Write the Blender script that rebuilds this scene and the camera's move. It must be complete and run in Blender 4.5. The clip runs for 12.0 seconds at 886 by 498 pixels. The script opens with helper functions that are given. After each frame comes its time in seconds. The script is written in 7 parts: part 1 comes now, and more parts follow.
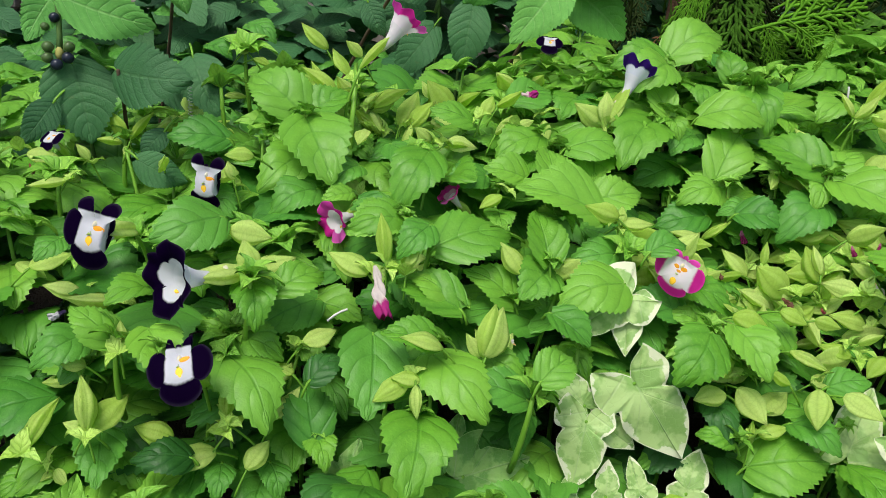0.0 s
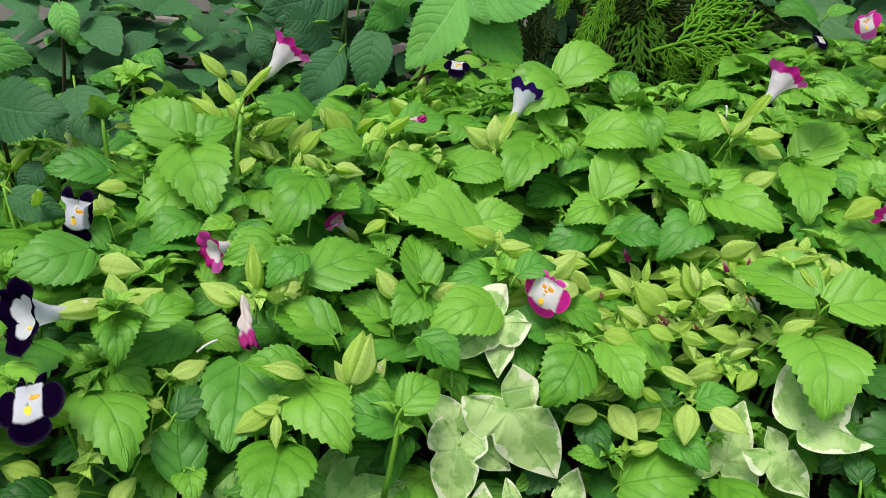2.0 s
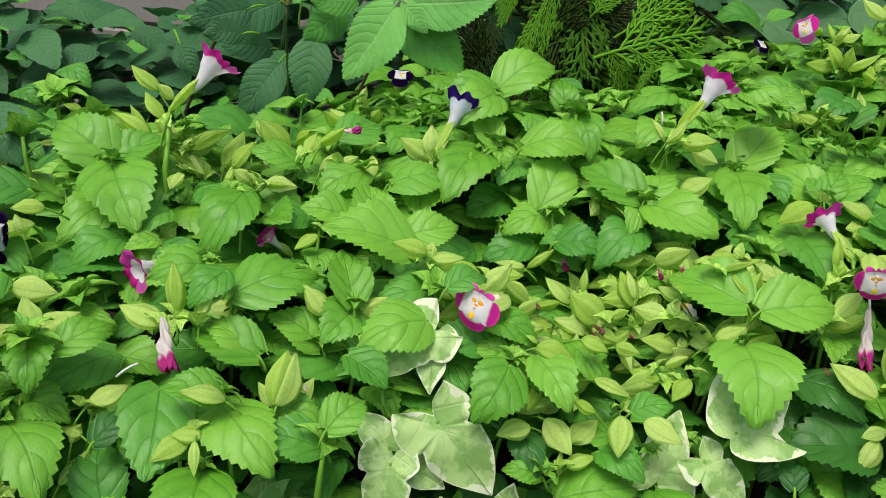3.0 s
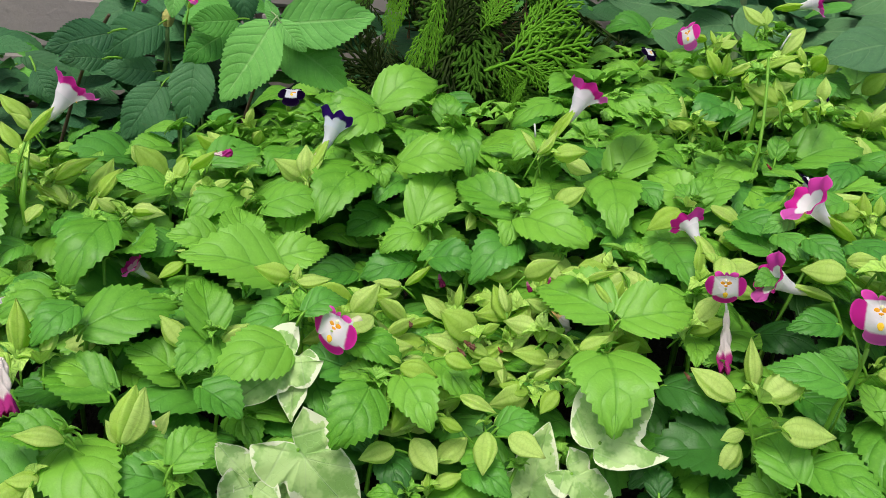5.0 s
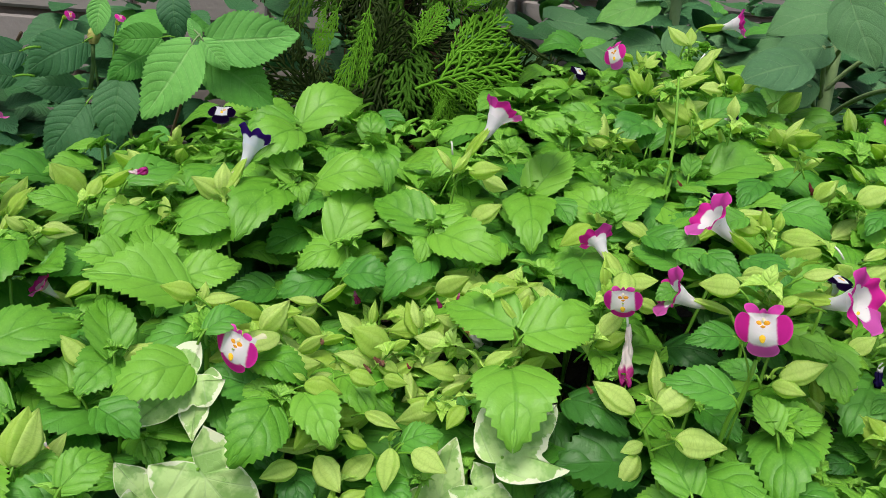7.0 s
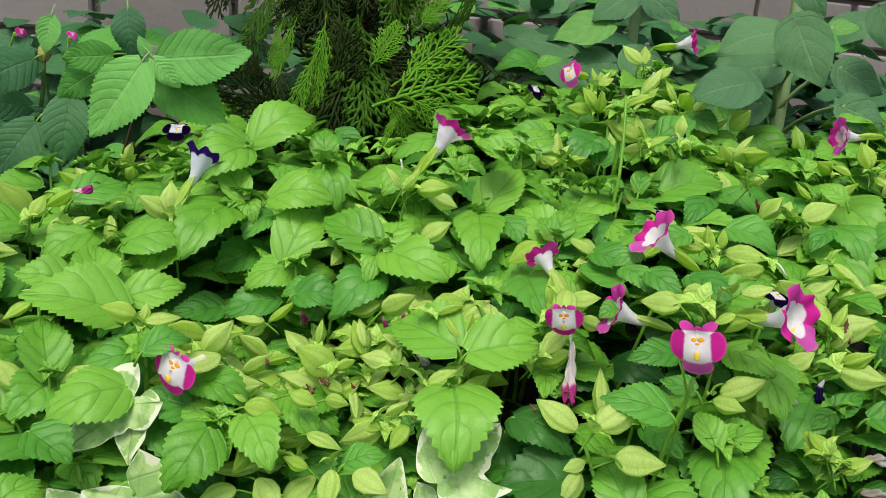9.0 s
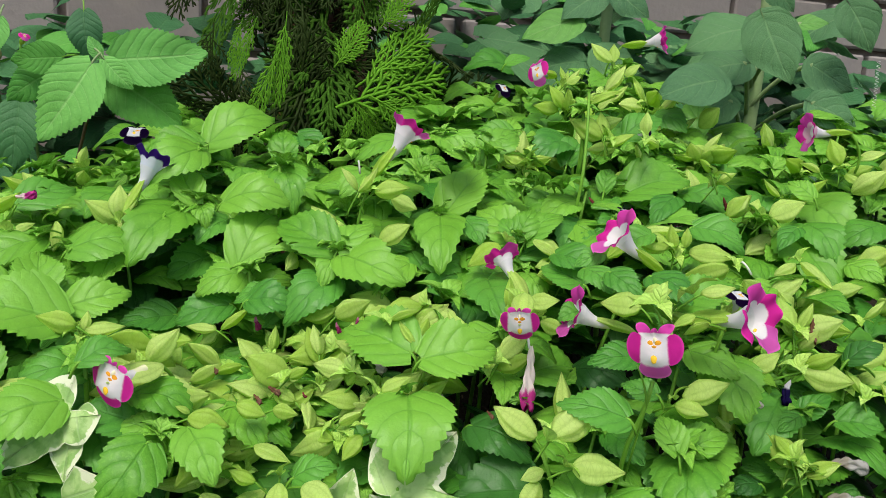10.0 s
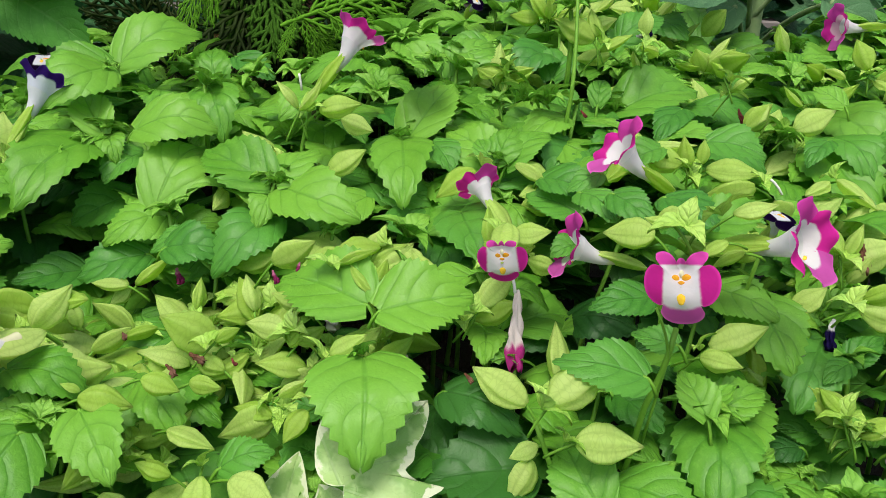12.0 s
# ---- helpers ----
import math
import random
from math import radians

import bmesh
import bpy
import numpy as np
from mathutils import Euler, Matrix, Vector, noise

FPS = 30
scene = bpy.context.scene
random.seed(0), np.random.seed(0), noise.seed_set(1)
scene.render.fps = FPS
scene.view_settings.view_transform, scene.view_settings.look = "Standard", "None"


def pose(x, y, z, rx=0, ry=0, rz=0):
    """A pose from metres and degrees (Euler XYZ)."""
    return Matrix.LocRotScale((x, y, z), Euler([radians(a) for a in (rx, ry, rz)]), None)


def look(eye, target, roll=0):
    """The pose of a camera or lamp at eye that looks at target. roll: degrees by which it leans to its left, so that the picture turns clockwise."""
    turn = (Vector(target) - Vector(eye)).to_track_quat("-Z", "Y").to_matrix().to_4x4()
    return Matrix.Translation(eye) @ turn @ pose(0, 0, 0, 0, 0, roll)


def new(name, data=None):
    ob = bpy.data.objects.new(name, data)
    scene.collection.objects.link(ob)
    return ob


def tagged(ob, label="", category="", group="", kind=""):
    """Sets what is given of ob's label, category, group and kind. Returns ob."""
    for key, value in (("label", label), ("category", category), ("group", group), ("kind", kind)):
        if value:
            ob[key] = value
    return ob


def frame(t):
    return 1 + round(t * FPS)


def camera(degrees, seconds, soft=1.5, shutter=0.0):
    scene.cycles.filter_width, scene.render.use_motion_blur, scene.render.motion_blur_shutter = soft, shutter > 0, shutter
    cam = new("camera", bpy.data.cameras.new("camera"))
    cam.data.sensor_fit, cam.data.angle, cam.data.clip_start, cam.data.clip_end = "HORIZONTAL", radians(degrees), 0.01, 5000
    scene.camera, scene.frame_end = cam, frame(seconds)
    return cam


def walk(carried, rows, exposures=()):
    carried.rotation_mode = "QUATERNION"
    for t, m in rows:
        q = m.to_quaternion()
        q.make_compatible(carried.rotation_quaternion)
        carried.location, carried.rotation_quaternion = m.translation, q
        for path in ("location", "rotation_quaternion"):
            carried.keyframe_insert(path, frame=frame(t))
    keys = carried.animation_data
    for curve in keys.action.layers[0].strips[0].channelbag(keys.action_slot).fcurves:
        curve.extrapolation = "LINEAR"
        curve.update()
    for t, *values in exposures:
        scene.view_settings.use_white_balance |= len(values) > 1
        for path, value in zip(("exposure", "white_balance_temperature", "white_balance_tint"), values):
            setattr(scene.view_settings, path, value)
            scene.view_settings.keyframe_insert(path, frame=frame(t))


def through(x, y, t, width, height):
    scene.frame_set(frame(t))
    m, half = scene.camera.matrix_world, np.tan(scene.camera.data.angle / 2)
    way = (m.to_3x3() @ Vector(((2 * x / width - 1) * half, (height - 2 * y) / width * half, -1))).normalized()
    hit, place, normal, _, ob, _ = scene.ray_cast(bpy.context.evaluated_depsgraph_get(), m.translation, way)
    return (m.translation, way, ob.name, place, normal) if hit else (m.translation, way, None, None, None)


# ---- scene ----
cam = camera(60.70, 12.0, soft=0.6)
PATH = [
    (0, (0.00917, 0.00161, 0.50427), (0.03914, 0.94169, 0.16464), 7.473),
    (0.5, (0.02153, 0.00113, 0.50782), (0.05500, 0.94352, 0.17499), 7.215),
    (1, (0.03132, 0.00102, 0.50832), (0.07093, 0.94538, 0.18180), 6.983),
    (1.5, (0.04985, 0.00148, 0.51127), (0.10162, 0.94789, 0.19247), 6.786),
    (2, (0.06269, 0.00083, 0.51373), (0.12701, 0.94922, 0.20321), 6.552),
    (2.5, (0.07569, 0.00412, 0.51754), (0.15316, 0.95364, 0.21353), 6.183),
    (3, (0.08709, 0.00856, 0.51754), (0.18516, 0.95783, 0.21877), 5.887),
    (3.5, (0.10284, 0.00909, 0.52286), (0.21721, 0.95739, 0.22684), 5.243),
    (5.5, (0.14701, 0.00874, 0.52480), (0.31408, 0.95627, 0.25225), 4.280),
    (6, (0.15602, 0.00355, 0.52510), (0.33260, 0.95100, 0.25835), 4.326),
    (6.5, (0.16631, 0.00227, 0.52761), (0.35308, 0.94918, 0.26590), 4.435),
    (8.5, (0.18177, -0.00918, 0.53034), (0.39663, 0.93769, 0.29104), 4.721),
    (9, (0.19087, -0.00287, 0.53240), (0.41393, 0.94314, 0.29723), 4.658),
    (9.5, (0.19955, 0.00052, 0.53421), (0.42977, 0.94554, 0.30198), 4.395),
    (10, (0.21241, 0.00660, 0.52943), (0.45106, 0.95042, 0.30085), 4.169),
    (10.5, (0.21631, 0.01438, 0.52391), (0.45929, 0.95609, 0.29122), 3.918),
    (11, (0.21805, 0.02723, 0.52102), (0.46410, 0.96415, 0.27273), 3.569),
    (11.5, (0.23108, 0.05599, 0.51410), (0.48266, 0.98516, 0.24324), 3.131),
    (12, (0.24111, 0.08273, 0.49632), (0.50458, 1.00460, 0.21217), 2.623),
]
walk(cam, [(t, look(eye, target, roll)) for t, eye, target, roll in PATH])

# ---------------------------------------------------------------- light
world = bpy.data.worlds.new("overcast_sky")
scene.world = world
world.use_nodes = True
wn, wl = world.node_tree.nodes, world.node_tree.links
sky = wn.new("ShaderNodeTexSky")
sky.sky_type, sky.sun_disc = "NISHITA", False
sky.sun_elevation, sky.sun_rotation = radians(62), radians(-150)
sky.air_density, sky.dust_density, sky.ozone_density = 1.0, 4.0, 1.0
wn["Background"].inputs["Strength"].default_value = 0.135
wl.new(sky.outputs["Color"], wn["Background"].inputs["Color"])
sun = new("sun", bpy.data.lights.new("sun", "SUN"))
sun.data.energy, sun.data.angle, sun.data.color = 1.85, radians(22), (1.0, 0.97, 0.92)
sun.matrix_world = look((-0.4, -0.57, 2.2), (0.1, 0.3, 0.3))
scene.view_settings.exposure = 0.46


# ---------------------------------------------------------------- materials
class Graph:
    """A small helper to wire the nodes of one material."""

    def __init__(self, name):
        self.mat = bpy.data.materials.new(name)
        self.mat.use_nodes = True
        self.nodes, self.links = self.mat.node_tree.nodes, self.mat.node_tree.links
        self.bsdf, self.out = self.nodes["Principled BSDF"], self.nodes["Material Output"]

    def node(self, kind, operation="", feature="", data_type="", interpolation_type=""):
        n = self.nodes.new(kind)
        if operation:
            n.operation = operation
        if feature:
            n.feature = feature
        if data_type:
            n.data_type = data_type
        if interpolation_type:
            n.interpolation_type = interpolation_type
        return n

    def put(self, socket, value):
        if isinstance(value, bpy.types.NodeSocket):
            self.links.new(value, socket)
        else:
            socket.default_value = value

    def math(self, op, a, b=0.0, c=0.0):
        n = self.node("ShaderNodeMath", operation=op)
        for k, v in enumerate((a, b, c)):
            self.put(n.inputs[k], v)
        return n.outputs[0]

    def ramp(self, value, lo, hi):
        n = self.node("ShaderNodeMapRange", interpolation_type="SMOOTHSTEP")
        self.put(n.inputs["Value"], value)
        n.inputs["From Min"].default_value, n.inputs["From Max"].default_value = lo, hi
        return n.outputs["Result"]

    def mix(self, factor, a, b):
        n = self.node("ShaderNodeMix", data_type="RGBA")
        self.put(n.inputs["Factor"], factor)
        self.put(n.inputs[6], (*a, 1) if isinstance(a, tuple) else a)
        self.put(n.inputs[7], (*b, 1) if isinstance(b, tuple) else b)
        return n.outputs[2]

    def noise(self, scale, detail=3.0, vector=None, rough=0.55):
        n = self.node("ShaderNodeTexNoise")
        n.inputs["Scale"].default_value, n.inputs["Detail"].default_value = scale, detail
        n.inputs["Roughness"].default_value = rough
        self.links.new(vector if vector is not None else self.place(), n.inputs["Vector"])
        return n.outputs["Fac"]

    def place(self):
        """Object coordinates shifted by the object's own random number."""
        tex, info = self.node("ShaderNodeTexCoord"), self.node("ShaderNodeObjectInfo")
        add = self.node("ShaderNodeVectorMath", operation="ADD")
        shift = self.math("MULTIPLY", info.outputs["Random"], 37.0)
        self.links.new(tex.outputs["Object"], add.inputs[0])
        self.links.new(shift, add.inputs[1])
        return add.outputs[0]

    def random(self):
        return self.node("ShaderNodeObjectInfo").outputs["Random"]

    def each(self):
        """A number of its own for every object and for every loose piece within it."""
        island = self.node("ShaderNodeNewGeometry").outputs["Random Per Island"]
        return self.math("FRACT", self.math("ADD", self.random(), island))

    def blade(self, x, v, luck):
        """Coordinates on a blade one unit long, shifted from blade to blade."""
        join = self.node("ShaderNodeCombineXYZ")
        for k, value in enumerate((self.math("MULTIPLY", x, 0.8), v, self.math("MULTIPLY", luck, 37.0))):
            self.links.new(value, join.inputs[k])
        return join.outputs[0]

    def uv(self):
        tex = self.node("ShaderNodeTexCoord")
        sep = self.node("ShaderNodeSeparateXYZ")
        self.links.new(tex.outputs["UV"], sep.inputs[0])
        return sep.outputs[0], sep.outputs[1]

    def bump(self, height, strength, distance):
        n = self.node("ShaderNodeBump")
        n.inputs["Strength"].default_value, n.inputs["Distance"].default_value = strength, distance
        self.links.new(height, n.inputs["Height"])
        self.links.new(n.outputs[0], self.bsdf.inputs["Normal"])
        return n.outputs[0]

    def done(self, colour, rough, through=0.0, normal=None, gloss=0.25):
        self.put(self.bsdf.inputs["Base Color"], colour if isinstance(colour, bpy.types.NodeSocket) else (*colour, 1))
        self.put(self.bsdf.inputs["Roughness"], rough)
        self.bsdf.inputs["Specular IOR Level"].default_value = gloss
        if through:
            tr, mixer = self.node("ShaderNodeBsdfTranslucent"), self.node("ShaderNodeMixShader")
            self.put(tr.inputs["Color"], colour if isinstance(colour, bpy.types.NodeSocket) else (*colour, 1))
            if normal is not None:
                self.links.new(normal, tr.inputs["Normal"])
            mixer.inputs[0].default_value = through
            self.links.new(self.bsdf.outputs[0], mixer.inputs[1])
            self.links.new(tr.outputs[0], mixer.inputs[2])
            self.links.new(mixer.outputs[0], self.out.inputs["Surface"])
        return self.mat


def leaf_material(name, deep, fresh, vein, pairs, slant, quilt, rough=0.42, through=0.3, spots=0.0, wrinkle=0.0, show=0.38):
    """A leaf blade: midrib, side veins, quilting between them, and tone that shifts from leaf to leaf."""
    g = Graph(name)
    x, v = g.uv()
    luck = g.each()
    at = g.blade(x, v, luck)
    side = g.math("ABSOLUTE", g.math("SUBTRACT", g.math("MULTIPLY", x, 2.0), 1.0))
    wob = g.math("MULTIPLY", g.math("SUBTRACT", g.noise(3.0, 2.0, at), 0.5), 0.34)
    phase = g.math("ADD", g.math("SUBTRACT", g.math("MULTIPLY", v, pairs), g.math("MULTIPLY", g.math("POWER", side, 1.35), slant)), wob)
    wave = g.math("MULTIPLY", g.math("ABSOLUTE", g.math("SUBTRACT", g.math("FRACT", phase), 0.5)), 2.0)
    rib = g.math("SUBTRACT", 1.0, g.ramp(side, 0.01, 0.075))
    fade = g.math("SUBTRACT", 1.0, g.ramp(side, 0.45, 0.95))
    branch = g.math("MULTIPLY", g.ramp(wave, 0.86, 1.0), fade)
    veins = g.math("MAXIMUM", rib, g.math("MULTIPLY", branch, 0.7))
    vor = g.node("ShaderNodeTexVoronoi", feature="DISTANCE_TO_EDGE")
    vor.inputs["Scale"].default_value = 20.0 if wrinkle < 0.5 else 44.0
    g.links.new(at, vor.inputs["Vector"])
    net = g.ramp(vor.outputs["Distance"], 0.0, 0.22)
    tone = g.math("ADD", g.math("MULTIPLY", luck, 0.72), g.math("MULTIPLY", g.noise(2.6, 4.0, at), 0.40))
    colour = g.mix(g.ramp(tone, 0.10, 0.95), deep, fresh)
    cool = g.math("FRACT", g.math("MULTIPLY", luck, 7.31))
    colour = g.mix(g.math("MULTIPLY", cool, 0.16), colour, (fresh[0] * 0.62, fresh[1] * 0.86, fresh[2] * 2.0))
    pillow = g.math("MULTIPLY", g.math("SUBTRACT", 1.0, wave), 0.22)
    colour = g.mix(pillow, colour, tuple(min(1.0, 1.25 * c) for c in fresh))
    colour = g.mix(g.math("MULTIPLY", veins, show), colour, vein)
    speck = g.math("MULTIPLY", g.ramp(g.noise(22.0, 6.0, at), 0.46, 0.74), 0.22)
    colour = g.mix(speck, colour, tuple(min(1.0, 1.3 * c + 0.02) for c in fresh))
    colour = g.mix(g.math("MULTIPLY", g.math("SUBTRACT", 1.0, net), 0.05 + 0.20 * wrinkle), colour, deep)
    if spots:
        brown = g.math("MULTIPLY", g.ramp(g.noise(9.0, 3.0, at), 0.68, 0.72), spots)
        colour = g.mix(brown, colour, (0.16, 0.11, 0.03))
    height = g.math("ADD", g.math("MULTIPLY", g.math("SUBTRACT", 1.0, g.math("POWER", wave, 3.0)), 0.62), g.math("MULTIPLY", net, 0.03 + 0.29 * wrinkle))
    height = g.math("ADD", height, g.math("MULTIPLY", g.noise(3.0, 2.5, at), 1.6))
    height = g.math("ADD", height, g.math("MULTIPLY", g.noise(34.0, 3.0, at), 0.22))
    height = g.math("SUBTRACT", height, g.math("MULTIPLY", rib, 0.5))
    normal = g.bump(height, quilt, 0.0013)
    return g.done(colour, g.math("ADD", g.math("MULTIPLY", g.noise(9.0, 3.0, at), 0.20), rough - 0.10), through, normal, 0.32)


LEAF_MATERIALS = {
    "bright": leaf_material("torenia_leaf_bright", (0.080, 0.275, 0.016), (0.195, 0.448, 0.042), (0.050, 0.22, 0.016), 3.7, 1.5, 0.52),
    "young": leaf_material("torenia_leaf_young", (0.135, 0.370, 0.028), (0.270, 0.540, 0.065), (0.11, 0.32, 0.03), 3.7, 1.5, 0.52),
    "pale": leaf_material("torenia_bract", (0.300, 0.545, 0.050), (0.520, 0.750, 0.150), (0.22, 0.46, 0.05), 3.7, 1.5, 0.52),
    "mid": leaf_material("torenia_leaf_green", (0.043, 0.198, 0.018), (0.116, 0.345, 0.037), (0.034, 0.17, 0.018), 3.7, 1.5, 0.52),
    # Deep green of older leaves; also stands in for shade low down.
    "dark": leaf_material("torenia_leaf_deep_and_shaded", (0.016, 0.085, 0.012), (0.045, 0.170, 0.024), (0.040, 0.14, 0.025), 3.7, 1.5, 0.52),
    "lantana light": leaf_material("lantana_leaf_young", (0.095, 0.32, 0.050), (0.165, 0.44, 0.080), (0.30, 0.54, 0.18), 8.0, 1.9, 0.42, 0.66, 0.15, wrinkle=0.35, show=0.45),
    "lantana mid": leaf_material("lantana_leaf_green", (0.048, 0.215, 0.022), (0.095, 0.31, 0.036), (0.16, 0.38, 0.08), 8.0, 1.9, 0.42, 0.66, 0.15, wrinkle=0.35, show=0.45),
    # Old leaves' own dark green, also standing in for shade behind the bed.
    "lantana dark": leaf_material("lantana_leaf_old_and_shaded", (0.018, 0.085, 0.024), (0.042, 0.150, 0.042), (0.065, 0.17, 0.055), 8.0, 1.9, 0.46, 0.62, 0.15, 0.12, wrinkle=0.45, show=0.42),
    "grey": leaf_material("heart_leaf_grey", (0.048, 0.140, 0.046), (0.092, 0.220, 0.076), (0.20, 0.36, 0.15), 4.0, 1.8, 0.70, 0.6, 0.2, wrinkle=0.6, show=0.40),
    "light": leaf_material("heart_leaf_light", (0.10, 0.28, 0.040), (0.15, 0.36, 0.065), (0.22, 0.40, 0.13), 4.0, 1.8, 0.50, 0.6, 0.3),
}


def ivy_material(name, heart, mottle, margin, edge):
    g = Graph(name)
    r, a = g.uv()
    sep = g.node("ShaderNodeSeparateXYZ")
    g.links.new(g.node("ShaderNodeTexCoord").outputs["Object"], sep.inputs[0])
    across, along = g.math("ABSOLUTE", sep.outputs[0]), sep.outputs[1]
    rag = g.math("ADD", r, g.math("MULTIPLY", g.math("SUBTRACT", g.noise(11.0, 4.0), 0.5), 0.50))
    rag = g.math("ADD", rag, g.math("MULTIPLY", g.math("SUBTRACT", g.noise(3.0, 2.0), 0.5), 0.85))
    rim = g.math("MAXIMUM", g.ramp(rag, edge, edge + 0.06), g.ramp(r, 0.972, 0.99))
    colour = g.mix(g.ramp(g.noise(4.6, 3.0), 0.42, 0.56), heart, mottle)
    vor = g.node("ShaderNodeTexVoronoi", feature="DISTANCE_TO_EDGE")
    vor.inputs["Scale"].default_value = 13.0
    g.links.new(g.place(), vor.inputs["Vector"])
    net = g.math("MULTIPLY", g.math("SUBTRACT", 1.0, g.ramp(vor.outputs["Distance"], 0.0, 0.05)), 0.35)
    slope = g.math("ABSOLUTE", g.math("SUBTRACT", g.math("SUBTRACT", along, 0.04), g.math("MULTIPLY", across, 0.42)))
    steep = g.math("ABSOLUTE", g.math("SUBTRACT", g.math("SUBTRACT", along, 0.26), g.math("MULTIPLY", across, 1.3)))
    main = g.math("SUBTRACT", 1.0, g.ramp(g.math("MINIMUM", across, g.math("MINIMUM", slope, g.math("MULTIPLY", steep, 1.3))), 0.004, 0.016))
    lines = g.math("MAXIMUM", net, main)
    colour = g.mix(g.math("MULTIPLY", lines, 0.28), colour, (0.40, 0.52, 0.27))
    colour = g.mix(rim, colour, margin)
    worn = g.math("MULTIPLY", g.ramp(g.noise(2.6, 2.0), 0.71, 0.75), g.ramp(r, 0.45, 0.85))
    colour = g.mix(worn, colour, (0.20, 0.11, 0.05))
    normal = g.bump(g.math("ADD", g.noise(9.0, 3.0), g.math("MULTIPLY", lines, -0.5)), 0.4, 0.001)
    return g.done(colour, 0.36, 0.22, normal)


IVY_CREAM = ivy_material("ivy_leaf_variegated", (0.25, 0.44, 0.12), (0.42, 0.60, 0.22), (0.68, 0.73, 0.50), 0.90)
IVY_GREEN = ivy_material("ivy_leaf_green", (0.13, 0.32, 0.06), (0.24, 0.45, 0.11), (0.30, 0.50, 0.15), 1.10)


def bud_material():
    """Inflated calyx: pale yellow-green pleats with greener grooves and pale keels."""
    g = Graph("calyx")
    a, v = g.uv()
    luck = g.each()
    at = g.blade(a, v, luck)
    keel = g.math("POWER", g.math("ABSOLUTE", g.math("COSINE", g.math("MULTIPLY", a, math.pi * 5.0))), 3.0)
    groove = g.math("POWER", g.math("ABSOLUTE", g.math("SINE", g.math("MULTIPLY", a, math.pi * 5.0))), 14.0)
    tone = g.math("ADD", g.math("MULTIPLY", luck, 0.75), g.math("MULTIPLY", g.noise(4.0, 4.0, at), 0.45))
    colour = g.mix(g.ramp(tone, 0.1, 1.05), (0.455, 0.690, 0.080), (0.690, 0.850, 0.270))
    colour = g.mix(g.math("MULTIPLY", groove, 0.20), colour, (0.22, 0.45, 0.035))
    colour = g.mix(g.math("MULTIPLY", keel, 0.18), colour, (0.58, 0.80, 0.24))
    net = g.node("ShaderNodeTexVoronoi", feature="DISTANCE_TO_EDGE")
    net.inputs["Scale"].default_value = 12.0
    g.links.new(at, net.inputs["Vector"])
    colour = g.mix(g.math("MULTIPLY", g.math("SUBTRACT", 1.0, g.ramp(net.outputs["Distance"], 0.0, 0.12)), 0.16), colour, (0.22, 0.42, 0.04))
    colour = g.mix(g.math("MULTIPLY", g.ramp(v, 0.90, 1.0), 0.35), colour, (0.26, 0.36, 0.07))
    height = g.math("ADD", g.noise(9.0, 4.0, at), g.math("MULTIPLY", groove, -0.4))
    normal = g.bump(height, 0.45, 0.0010)
    return g.done(colour, 0.5, 0.58, normal, 0.25)


BUD = bud_material()


def stalk_material(name, low, high, rough=0.45):
    g = Graph(name)
    colour = g.mix(g.noise(90.0, 4.0), low, high)
    normal = g.bump(g.noise(500.0, 2.0), 0.2, 0.0006)
    return g.done(colour, rough, 0.1, normal)


STALK = stalk_material("torenia_stalk", (0.11, 0.30, 0.022), (0.20, 0.42, 0.045))
PALE_STALK = stalk_material("hairy_pale_stalk", (0.17, 0.28, 0.10), (0.29, 0.39, 0.18), 0.7)
WOODY = stalk_material("woody_stem", (0.05, 0.035, 0.02), (0.12, 0.085, 0.05), 0.8)
DARK_STALK = stalk_material("lantana_stalk", (0.045, 0.11, 0.025), (0.10, 0.19, 0.045), 0.6)


def petal_material(name, base, rim, band):
    """White at the throat, coloured beyond it with a fine bleed between them, and a thin paler edge."""
    g = Graph(name)
    x, v = g.uv()
    streak = g.math("MULTIPLY", g.math("SUBTRACT", g.noise(420.0, 4.0), 0.5), 0.08)
    f = g.ramp(g.math("ADD", v, streak), band - 0.05, band + 0.05)
    rimmed = g.mix(g.math("MULTIPLY", g.noise(170.0, 4.0), 0.5), rim, tuple(c * 0.68 for c in rim))
    edge = g.math("MULTIPLY", g.ramp(x, 0.90, 1.0), 0.55)
    pale = g.mix(edge, rimmed, tuple(min(1.0, c * 1.5 + 0.035) for c in rim))
    blush = g.mix(g.math("MULTIPLY", g.noise(110.0, 3.0), 0.22), base, tuple(0.7 * b + 0.3 * r for b, r in zip(base, rim)))
    colour = g.mix(f, blush, pale)
    normal = g.bump(g.math("ADD", g.noise(420.0, 2.0), g.noise(120.0, 2.0)), 0.3, 0.0006)
    return g.done(colour, 0.75, 0.42, normal, 0.10 if max(rim) > 0.1 else 0.02)


WHITE = (0.86, 0.83, 0.86)
MAGENTA, ROSE, VIOLET, PURPLE = (0.76, 0.026, 0.36), (0.70, 0.110, 0.48), (0.0050, 0.0006, 0.017), (0.036, 0.009, 0.165)
PETALS = {}
